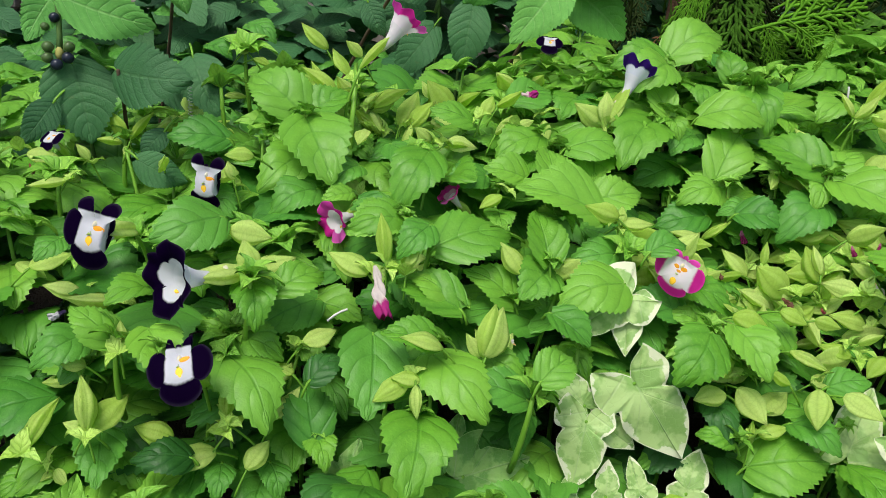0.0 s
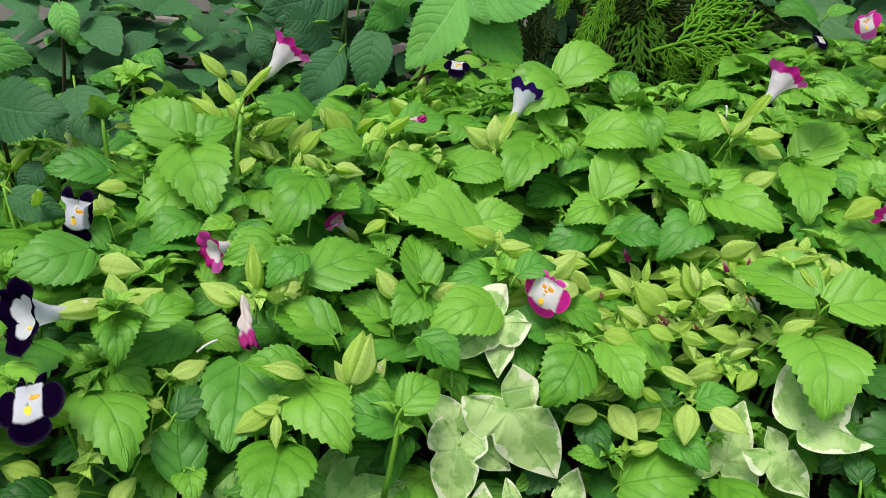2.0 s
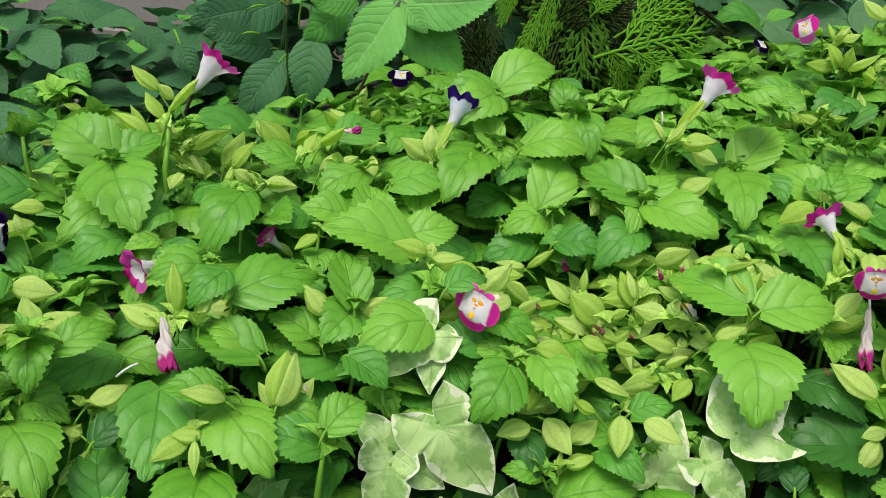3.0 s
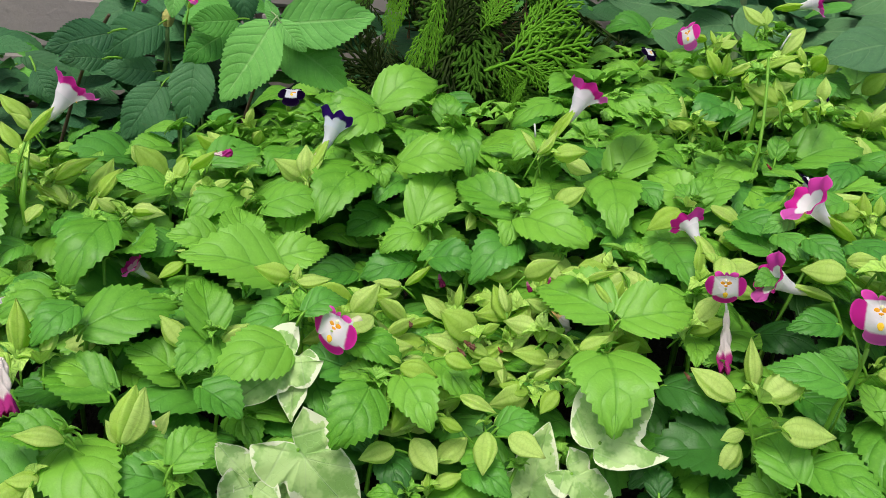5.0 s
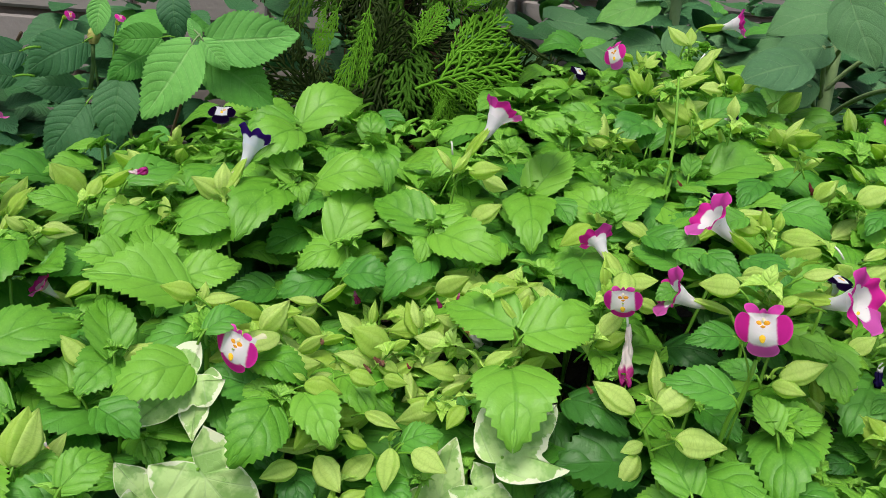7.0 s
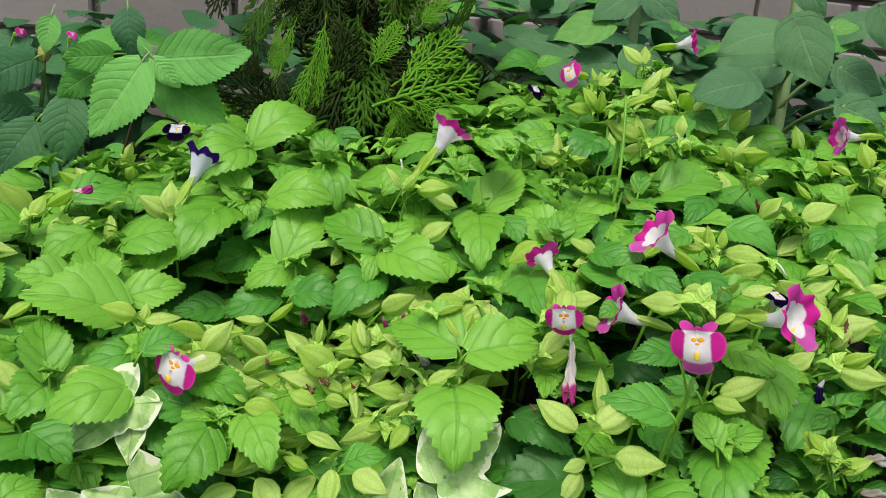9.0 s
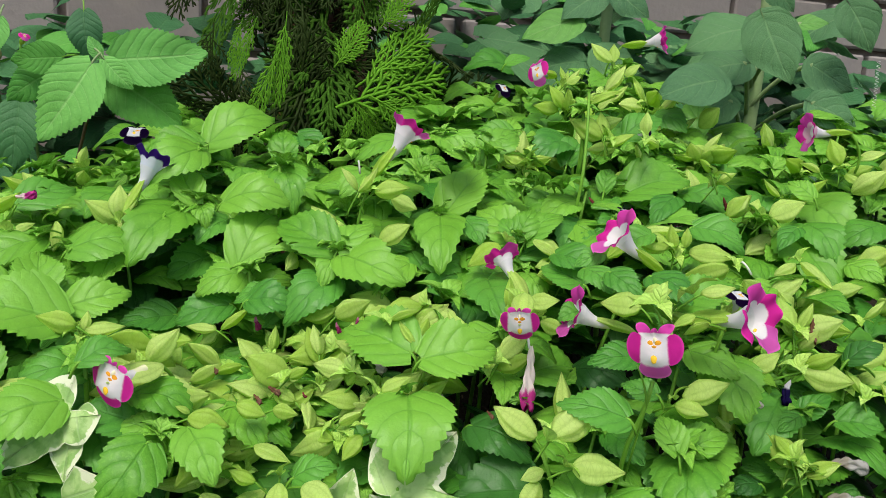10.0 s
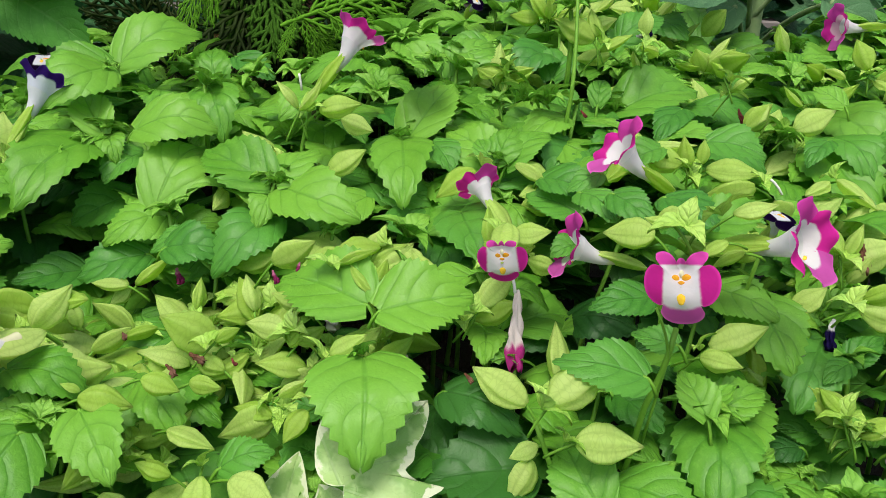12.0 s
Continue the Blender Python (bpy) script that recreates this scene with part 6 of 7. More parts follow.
ivy_leaf("cream", (0.1293, 0.3791, 0.3578), (0.0908, 0.3688, 0.3307), (-0.23, -0.76, 0.61))
ivy_leaf("cream", (0.1247, 0.3821, 0.3525), (0.1237, 0.3613, 0.3270), (-0.33, -0.72, 0.60))
ivy_leaf("cream", (0.1227, 0.3528, 0.3240), (0.1603, 0.3366, 0.2816), (-0.30, -0.72, 0.62))
ivy_leaf("cream", (0.1087, 0.3485, 0.2976), (0.0871, 0.3582, 0.3169), (-0.10, -0.78, 0.62))
ivy_leaf("cream", (0.1070, 0.3467, 0.3013), (0.1020, 0.3281, 0.2623), (-0.15, -0.75, 0.65))
ivy_leaf("cream", (0.1083, 0.3500, 0.2959), (0.1364, 0.3464, 0.2797), (-0.20, -0.75, 0.60))
ivy_leaf("cream", (0.0994, 0.3298, 0.2546), (0.1048, 0.3368, 0.2695), (-0.10, -0.70, 0.70))
ivy_leaf("cream", (0.1210, 0.3294, 0.2563), (0.1210, 0.3385, 0.2764), (-0.10, -0.70, 0.70))
ivy_leaf("cream", (0.1412, 0.3343, 0.2576), (0.1338, 0.3452, 0.2759), (-0.20, -0.70, 0.70))
ivy_leaf("cream", (0.1650, 0.3371, 0.2563), (0.1732, 0.3527, 0.2810), (-0.30, -0.70, 0.65))
ivy_leaf("green", (0.0397, 0.3365, 0.2544), (0.0798, 0.3409, 0.2721), (0.00, -0.70, 0.70))
ivy_leaf("green", (0.0365, 0.3457, 0.2441), (0.0425, 0.3639, 0.2789), (0.10, -0.75, 0.66))
ivy_leaf("green", (-0.0173, 0.3390, 0.2395), (-0.0111, 0.3522, 0.2632), (0.10, -0.70, 0.70))
ivy_leaf("pointed", (0.2757, 0.3351, 0.3220), (0.3157, 0.3556, 0.3482), (-0.25, -0.72, 0.65))
ivy_leaf("cream", (0.2661, 0.3438, 0.3096), (0.2929, 0.3289, 0.2890), (-0.25, -0.65, 0.70))
ivy_leaf("cream", (0.2499, 0.3486, 0.2835), (0.2627, 0.3651, 0.3230), (-0.30, -0.72, 0.65))


# the leaves between and below, pair by pair up each stem
TOP_ARRAY = np.array(TOPS)
CLEAR_ARRAY = np.array(CLEAR)
OPEN_WAY = np.array((0.0, -0.62, 0.78))


def covers(p, reach):
    """Whether a leaf at p would hang over something that stands in the open."""
    d = np.array(p) - CLEAR_ARRAY[:, :3]
    along = d @ OPEN_WAY
    beside = np.sqrt(np.maximum((d * d).sum(1) - along * along, 0.0))
    return bool(((along > -0.006) & (along < 0.12) & (beside < CLEAR_ARRAY[:, 3] + reach)).any())


def roof(x, y):
    """Height of the foliage at a place: the tops nearby, or the general rise of the bed."""
    d2 = (TOP_ARRAY[:, 0] - x) ** 2 + (TOP_ARRAY[:, 1] - y) ** 2
    w = np.exp(-d2 / (2 * 0.022 ** 2))
    return float((w @ TOP_ARRAY[:, 2] + 0.25 * (canopy(x, y) - 0.006)) / (w.sum() + 0.25)), float(w.sum())


def grow(x, y, root):
    """The stem of one plant with its pairs of leaves, each pair at right angles to the last."""
    top, known = roof(x, y)
    top -= 0.016 if known > 0.5 else 0.0
    ground_z = root.location.z
    for _ in range(5):
        if covers((x, y, top), 0.010):
            top -= 0.012
    lean = Vector((scatter.uniform(-0.02, 0.02), scatter.uniform(-0.03, 0.0), 0))
    stem = bow((x, y, ground_z), Vector((x, y, top)) + lean, (scatter.uniform(-0.01, 0.01), scatter.uniform(-0.01, 0.01), 0), 6)
    part("stem", tube("stem", local(root, stem), [0.0022 - 0.0002 * i for i in range(7)], STALK, 6), root)
    turn = scatter.uniform(0, math.pi)
    sink = Vector((0, 0, 0.012))
    z = top
    for level in range(4):
        if z < ground_z + 0.02:
            break
        t = (z - ground_z) / (top - ground_z)
        at = Vector(stem[0]).lerp(stem[-1], t)
        for side in range((5 if y > 0.43 else 4) if level < 2 else 4 if level < 3 else 2):
            size = (0.033, 0.042, 0.042, 0.036)[level] * scatter.uniform(0.72, 1.22) * (1.12 if y > 0.43 else 1.0)
            a = turn + (math.pi / 2 if level < 3 else math.pi) * side + 0.7 * (side > 3) + scatter.uniform(-0.4, 0.4)
            out = Vector((math.cos(a), math.sin(a), 0))
            drop = scatter.uniform(-0.15, 0.5)
            base = at + out * scatter.uniform(0.006, 0.03 if level else 0.01) + Vector((0, 0, -0.010 * (side > 1) + scatter.uniform(-0.004, 0.004)))
            tip = base + (out + Vector((0, -0.12, -drop))).normalized() * size
            for _ in range(4):
                if not covers((base + tip) / 2, 0.3 * size) and not covers(tip, 0.002):
                    break
                base, tip = base - sink, tip - sink
            # Lower pairs take deeper greens, standing in for shade under the tops.
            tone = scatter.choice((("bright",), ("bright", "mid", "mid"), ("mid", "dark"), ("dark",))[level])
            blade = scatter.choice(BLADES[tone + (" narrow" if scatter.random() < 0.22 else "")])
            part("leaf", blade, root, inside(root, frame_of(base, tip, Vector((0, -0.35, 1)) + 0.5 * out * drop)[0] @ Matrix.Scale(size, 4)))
        z -= scatter.uniform(0.018, 0.030)
        turn += math.pi / 4
    spread = scatter.uniform(0.012, 0.018) if covers(stem[-1], 0.010) else scatter.uniform(0.024, 0.038)
    part("shoot_tip", scatter.choice(SHOOTS), root,
         inside(root, Matrix.Translation(stem[-1]) @ pose(0, 0, 0, scatter.uniform(0, 30), 0, scatter.uniform(0, 360)) @ Matrix.Scale(spread, 4)))
    return Vector(stem[-1])


def loose_buds(centre, reach, count, low, high):
    """Clusters of calyces that radiate from the stem ends round a place."""
    made = 0
    for _ in range(count):
        a, r = scatter.uniform(0, 2 * math.pi), math.sqrt(scatter.random())
        x, y = centre[0] + reach[0] * r * math.cos(a), centre[1] + reach[1] * r * math.sin(a)
        hub = Vector((x, y, roof(x, y)[0] - scatter.uniform(low, high)))
        spin = scatter.uniform(0, 6.28)
        for k in range(scatter.choice((2, 3, 3, 4))):
            if made >= count:
                return
            spin += scatter.uniform(1.2, 2.2)
            d = Vector((math.cos(spin), 0.8 * math.sin(spin) - 0.25, scatter.uniform(-0.5, 1.1))).normalized()
            base = hub + d * scatter.uniform(0.003, 0.008)
            made += 1
            if not covers(base, 0.008) and not covers(base + d * 0.02, 0.004):
                bud(base, base + d * scatter.uniform(0.017, 0.030))


for x, y, root in PLANTS:
    end = grow(x, y, root)
    if scatter.random() < 0.45:
        loose_buds(end, (0.015, 0.015), scatter.choice((1, 2)), 0.004, 0.018)
loose_buds((0.235, 0.405), (0.085, 0.075), 330, 0.000, 0.026)
loose_buds((0.62, 0.46), (0.08, 0.07), 64, 0.000, 0.018)
loose_buds((0.53, 0.355), (0.08, 0.06), 80, 0.002, 0.022)
loose_buds((-0.05, 0.51), (0.10, 0.06), 34, 0.002, 0.022)
loose_buds((0.46, 0.50), (0.10, 0.07), 54, 0.002, 0.022)
loose_buds((0.50, 0.61), (0.11, 0.07), 44, 0.000, 0.018)


def side_shoots(count):
    """Short side shoots that end in a star of small new leaves just under the tops."""
    for _ in range(count):
        x, y = scatter.uniform(-0.30, 0.85), scatter.uniform(0.24, 0.74)
        at = Vector((x, y, roof(x, y)[0] - scatter.uniform(-0.002, 0.012)))
        if covers(at, 0.012) or off_bed(x, y + 0.02):
            continue
        root = plant_near(at)
        m = Matrix.Translation(at) @ pose(0, 0, 0, scatter.uniform(5, 40), scatter.uniform(-15, 15), scatter.uniform(0, 360))
        part("shoot_tip", scatter.choice(SHOOTS), root, inside(root, m @ Matrix.Scale(scatter.uniform(0.026, 0.048), 4)))


side_shoots(240)


def joined_leaves(name, count, place, blades, size, label, category):
    """Many small leaves in one mesh, for growth that nobody could count."""
    rng = random.Random(len(name))
    verts, faces, uvs = [], [], []
    sources = []
    for me in blades:
        co = np.empty(len(me.vertices) * 3)
        me.vertices.foreach_get("co", co)
        uv, loop_uv = np.zeros((len(me.vertices), 2)), me.uv_layers[0].data
        polys = [tuple(p.vertices) for p in me.polygons]
        for loop in me.loops:
            uv[loop.vertex_index] = loop_uv[loop.index].uv
        sources.append((co.reshape(-1, 3), polys, uv))
    for _ in range(count):
        co, polys, uv = rng.choice(sources)
        base = place(rng)
        a, drop = rng.uniform(0, 2 * math.pi), rng.uniform(-0.3, 0.7)
        d = Vector((math.cos(a), math.sin(a), -drop)).normalized()
        m, _ = frame_of(base, base + d, Vector((rng.uniform(-0.3, 0.3), -0.6, 1)))
        m = np.array(m @ Matrix.Scale(size * rng.uniform(0.6, 1.2), 4))
        start = len(verts)
        verts.extend((co @ m[:3, :3].T + m[:3, 3]).tolist())
        uvs.extend(uv.tolist())
        faces.extend(tuple(start + q for q in f) for f in polys)
    tagged(new(name, mesh(name, verts, faces, blades[0].materials[0], uvs)), label, category, kind="stuff")


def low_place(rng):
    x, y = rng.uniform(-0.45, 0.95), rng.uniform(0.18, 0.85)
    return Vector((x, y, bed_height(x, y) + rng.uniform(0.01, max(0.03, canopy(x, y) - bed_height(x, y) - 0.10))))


def back_place(rng):
    x, y = rng.uniform(-0.9, 1.7), rng.uniform(0.90, 1.24)
    crest = (0.385 + 0.06 * noise.noise((9 * x, 7 * y, 2)) if x < -0.40 else 0.47 + 0.06 * noise.noise((9 * x, 7 * y, 2)) if x < -0.09 else 0.56 if x < 0.45 else 0.62 if x < 1.0 else 0.56) + 0.07 * noise.noise((4 * x, 3 * y, 1))
    return Vector((x, y, 0.20 + (crest - 0.20) * math.sqrt(rng.random())))


def back_bedding_place(rng):
    x, y = rng.uniform(-0.60, 0.16), rng.uniform(0.66, 1.05)
    return Vector((x, y, 0.25 + (0.125 + 0.05 * noise.noise((7 * x, 6 * y, 5))) * math.sqrt(rng.random())))


def between_place(rng):
    x, y = rng.uniform(-0.45, 0.95), rng.uniform(0.18, 0.80)
    p = Vector((x, y, roof(x, y)[0] - rng.uniform(0.020, 0.050) - 0.12 * off_bed(x, y)))
    for _ in range(3):
        if covers(p, 0.012):
            p.z -= 0.014
    return p


joined_leaves("small_leaves", 470, between_place, BLADES["mid"], 0.030, "small green torenia leaves crowded between the stems", "foliage")
def far_bed_place(rng):
    x, y = rng.uniform(-0.10, 0.95), rng.uniform(0.46, 0.74)
    p = Vector((x, y, roof(x, y)[0] - rng.uniform(0.008, 0.030) - 0.12 * off_bed(x, y)))
    for _ in range(3):
        if covers(p, 0.014):
            p.z -= 0.014
    return p


joined_leaves("far_bed_leaves", 380, far_bed_place, BLADES["bright"], 0.040, "light green torenia leaves crowding the far side of the bed", "foliage")
# Dark leaf colour here supplies the gloom between the stems.
joined_leaves("undergrowth_leaves", 240, low_place, BLADES["dark"], 0.040, "green leaves low among the bedding stems, coloured dark for shade", "foliage")
joined_leaves("back_bedding_leaves", 520, back_bedding_place, BLADES["mid"], 0.034, "small green bedding leaves behind the lantana", "foliage")
joined_leaves("background_green_leaves", 420, back_place, BLADES["lantana mid"], 0.055, "mid-green leaves among the shrubs by the garden wall", "foliage")
# Coloured dark in place of the shade before the wall.
joined_leaves("background_leaves", 2100, back_place, BLADES["plain shade"], 0.065, "leaves in front of the garden wall, coloured dark for shade", "foliage")


def shade_place(rng):
    x, y = rng.uniform(-0.55, 0.10), rng.uniform(0.64, 0.86)
    return Vector((x, y, rng.uniform(0.24, 0.36 + 0.06 * noise.noise((6 * x, 5 * y, 3)))))


# The dark green of these carries the shade under the shrub.
joined_leaves("lantana_shade_leaves", 200, shade_place, BLADES["lantana dark"], 0.062, "lantana leaves low under the shrub, coloured dark for shade", "foliage")


def far_place(rng):
    x, y = rng.uniform(0.42, 1.35), rng.uniform(0.86, 1.22)
    return Vector((x, y, rng.uniform(0.26, 0.66 - 0.12 * (x > 1.05))))


joined_leaves("far_heart_leaves", 170, far_place, BLADES["heart grey"], 0.095, "grey-green heart-shaped leaves in the shade behind the bed", "foliage")


# ---------------------------------------------------------------- lantana
lantana = tagged(new("lantana_shrub"), "lantana shrub with wrinkled dark green and young light leaves", "shrub")
lantana.location = (-0.02, 0.74, bed_height(0, 0.74))


def lantana_leaf(tone, base, tip, face, broad=1.0):
    m, size = frame_of(base, tip, face)
    part("leaf", dice.choice(BLADES["lantana " + tone]), lantana, inside(lantana, m @ Matrix.Diagonal((size * broad, size, size, 1))))
    back = Vector(base) - m.col[1].to_3d() * 0.010 + Vector((0, 0.006, 0.0))
    root = Vector(base) + m.col[1].to_3d() * size * 0.03
    part("leaf_stalk", tube("leaf_stalk", local(lantana, bow(back, root, (0, 0, 0.001), 3)), 0.0008, PALE_STALK if tone == "light" else STALK, 5), lantana)


def lantana_stem(top, lean=0.0):
    """A thin woody stem; lean is how far to the west its foot stands."""
    foot = Vector((0.96 * top[0] - lean, top[1] + 0.05 + 0.8 * lean, bed_height(0, top[1] + 0.05)))
    part("stem", tube("stem", local(lantana, bow(foot, top, (0.004, 0.012, 0.4 * lean), 8)), [0.0019 - 0.0001 * i for i in range(9)], WOODY if lean else DARK_STALK, 8), lantana)


def berry(tone, at, r):
    rows, sides, r = 7, 12, 0.82 * r
    verts = [(r * math.sin(math.pi * i / (rows - 1)) * math.cos(2 * math.pi * k / sides), r * math.sin(math.pi * i / (rows - 1)) * math.sin(2 * math.pi * k / sides),
              r * math.cos(math.pi * i / (rows - 1)) * 0.95) for i in range(rows) for k in range(sides)]
    me = mesh("berry", verts, grid_faces(rows, sides, True), BERRY_BLACK if tone == "black" else BERRY_GREEN)
    part("berry", me, lantana, inside(lantana, Matrix.Translation(at)), "glossy %s berry" % ("blue-black" if tone == "black" else "unripe green"))


def flower_spike(base, tip):
    """A bare stalk that ends in a small knobbly head."""
    base, tip = Vector(base), Vector(tip)
    neck = base.lerp(tip, 0.72)
    part("spike_stalk", tube("spike_stalk", local(lantana, bow(base, neck, (0.001, 0, 0), 4)), 0.0018, DARK_STALK, 7), lantana)
    verts, faces = [], []
    for i in range(9):
        for k in range(10):
            t = 2 * math.pi * (k + 0.5 * (i % 2)) / 10
            r = 0.0048 * math.sin(math.pi * (0.12 + 0.8 * i / 8)) ** 0.6 * (1.0 + 0.18 * (-1) ** k)
            verts.append(neck.lerp(tip, i / 8) - lantana.location + Vector((r * math.cos(t), r * math.sin(t), 0)))
    faces = grid_faces(9, 10, True) + [tuple(range(10)), tuple(80 + k for k in range(10))]
    part("flower_head", mesh("flower_head", verts, faces, SPIKE), lantana, Matrix(), "pale yellow knobbly spent flower head")


def tendril(base, tip):
    """A dry corkscrew thread caught on the leaves."""
    base, tip = Vector(base), Vector(tip)
    n, turns = 90, 13
    d = tip - base
    points = [d * i / n + 0.0013 * Vector((math.cos(2 * math.pi * turns * i / n), math.sin(2 * math.pi * turns * i / n), 0)) for i in range(n + 1)]
    ob = new("dry_tendril", tube("dry_tendril", points, 0.0002, THREAD, 4))
    ob.location = base
    tagged(ob, "dry whitish corkscrew thread caught on the leaves", "tendril")


lantana_leaf("light", (0.0937, 0.6156, 0.5164), (0.0592, 0.6027, 0.4603), (0.05, -0.98, 0.19))
lantana_leaf("light", (0.1055, 0.6331, 0.5201), (0.1736, 0.6324, 0.5298), (-0.03, -0.99, 0.13))
lantana_leaf("mid", (0.0998, 0.6398, 0.5072), (0.1535, 0.6380, 0.4718), (0.09, -0.98, 0.18))
lantana_leaf("light", (0.1011, 0.6204, 0.5202), (0.1210, 0.6206, 0.4998), (0.18, -0.97, 0.17))
lantana_leaf("light", (0.0971, 0.6281, 0.5207), (0.0894, 0.6299, 0.5360), (0.06, -0.99, 0.14))
lantana_leaf("mid", (0.0626, 0.6712, 0.5191), (0.0254, 0.6679, 0.5145), (0.07, -0.99, 0.13))
lantana_leaf("mid", (0.0532, 0.6854, 0.5075), (0.0201, 0.6721, 0.4820), (0.26, -0.95, 0.15))
lantana_leaf("dark", (0.0293, 0.6750, 0.4843), (0.0245, 0.6594, 0.4278), (0.06, -0.96, 0.26))
lantana_leaf("dark", (-0.0017, 0.6911, 0.4599), (-0.0309, 0.6748, 0.4148), (0.11, -0.96, 0.27))
lantana_leaf("dark", (-0.0042, 0.7031, 0.5105), (-0.0474, 0.6869, 0.4814), (0.25, -0.96, 0.16))
lantana_leaf("dark", (-0.0041, 0.5493, 0.5061), (-0.0402, 0.5359, 0.4941), (0.28, -0.94, 0.21))
lantana_leaf("dark", (0.0549, 0.7889, 0.5599), (0.0613, 0.7842, 0.5139), (0.09, -0.99, 0.11))
lantana_leaf("dark", (-0.0122, 0.7149, 0.4700), (-0.0530, 0.7040, 0.4700), (0.25, -0.94, 0.22))
lantana_leaf("light", (0.0159, 0.6812, 0.5455), (0.0114, 0.6773, 0.5170), (0.13, -0.98, 0.11))
lantana_leaf("dark", (-0.0057, 0.5378, 0.4900), (-0.0295, 0.5287, 0.4882), (0.34, -0.92, 0.18))
lantana_leaf("dark", (-0.2230, 0.4866, 0.4238), (-0.2067, 0.4758, 0.3756), (0.28, -0.91, 0.30), 1.25)
lantana_leaf("light", (-0.2308, 0.4919, 0.4677), (-0.2441, 0.4741, 0.4349), (0.55, -0.81, 0.22))
lantana_leaf("light", (-0.2212, 0.4739, 0.4634), (-0.1731, 0.4963, 0.4506), (0.46, -0.86, 0.22))
lantana_leaf("dark", (-0.2264, 0.4686, 0.4006), (-0.2379, 0.4512, 0.3766), (0.53, -0.79, 0.32))
lantana_leaf("dark", (-0.1915, 0.4777, 0.4237), (-0.1405, 0.4658, 0.4252), (0.33, -0.89, 0.31), 1.15)
lantana_leaf("light", (-0.1870, 0.5678, 0.4821), (-0.1760, 0.5645, 0.4550), (0.20, -0.96, 0.20))
lantana_leaf("dark", (-0.1549, 0.5115, 0.4328), (-0.1307, 0.4887, 0.4007), (0.36, -0.89, 0.29), 1.1)
lantana_leaf("dark", (-0.1886, 0.5400, 0.4093), (-0.1498, 0.5497, 0.3943), (0.35, -0.87, 0.34))
lantana_leaf("dark", (-0.2398, 1.0051, 0.4398), (-0.2698, 0.9877, 0.4025), (0.26, -0.94, 0.23))
lantana_leaf("dark", (-0.2998, 0.9921, 0.4263), (-0.2522, 1.0003, 0.4108), (0.23, -0.95, 0.20))
lantana_leaf("dark", (-0.1666, 0.4466, 0.3771), (-0.1376, 0.4510, 0.3652), (0.29, -0.88, 0.37))
lantana_leaf("dark", (-0.1582, 0.4696, 0.3908), (-0.1688, 0.4602, 0.3736), (0.22, -0.91, 0.36))
lantana_leaf("dark", (-0.0452, 0.5326, 0.4804), (-0.0316, 0.5286, 0.4601), (0.01, -0.98, 0.20))

lantana_stem((0.0999, 0.6247, 0.5176), 0.09)
lantana_stem((-0.2297, 0.4922, 0.4294))
lantana_stem((-0.0014, 0.7144, 0.5088))
lantana_stem((0.0258, 0.6748, 0.4822))
lantana_stem((-0.1880, 0.4730, 0.4247), 0.05)
lantana_stem((-0.1881, 0.5708, 0.4812), 0.08)
lantana_stem((-0.0054, 0.5559, 0.5174), 0.14)
lantana_stem((0.0215, 0.7109, 0.5114))

berry("black", (-0.2272, 0.4769, 0.4226), .0046)
berry("black", (-0.2212, 0.4793, 0.4272), .0046)
berry("green", (-0.2329, 0.4783, 0.4325), .0045)
berry("green", (-0.2209, 0.4806, 0.4337), .0044)
berry("green", (-0.2327, 0.4766, 0.4261), .0043)
berry("black", (-0.2305, 0.4833, 0.4500), .0040)
berry("green", (-0.2356, 0.4811, 0.4441), .0036)

knob = Vector((-0.2268, 0.4800, 0.4292))
part("berry_stalk", tube("berry_stalk", local(lantana, bow(knob, (-0.236, 0.492, 0.478), (0.002, 0, 0), 5)), [0.0022, 0.0017, 0.0016, 0.0016, 0.0017, 0.0018], DARK_STALK, 8), lantana)
part("berry_knob", tube("berry_knob", local(lantana, bow(knob + Vector((0, 0, -0.004)), knob + Vector((0, 0, 0.004)), (0, 0, 0), 4)), [0.0012, 0.0023, 0.0027, 0.0022, 0.0012], SPIKE, 9), lantana, Matrix(), "dull yellow knobbly heart of the berry cluster")

flower_spike((-0.0024, 0.7086, 0.4710), (0.0016, 0.7136, 0.5239))
tendril((-0.1452, 0.4761, 0.4232), (-0.1428, 0.4721, 0.3958))
tendril((0.6726, 0.5112, 0.5602), (0.6756, 0.5110, 0.5256))
style((0.4783, 0.5634, 0.5280), (0.4831, 0.5610, 0.5401))
style((0.6305, 0.5491, 0.4779), (0.6235, 0.5551, 0.4852))
style((0.2787, 0.5101, 0.4583), (0.2774, 0.5114, 0.4673))
style((0.5034, 0.3926, 0.4227), (0.4989, 0.3979, 0.4297))
style((0.4852, 0.3916, 0.4181), (0.4788, 0.3963, 0.4182))
style((-0.0351, 0.3643, 0.3253), (-0.0254, 0.3689, 0.3313))
style((0.3535, 0.3675, 0.3958), (0.3542, 0.3646, 0.3887))

# ---------------------------------------------------------------- tall plant with heart-shaped leaves
tall = tagged(new("sunflower_plant"), "tall plant with thick hairy stem and grey-green heart-shaped leaves", "plant")
tall.location = (0.74, 0.74, bed_height(0.74, 0.74))


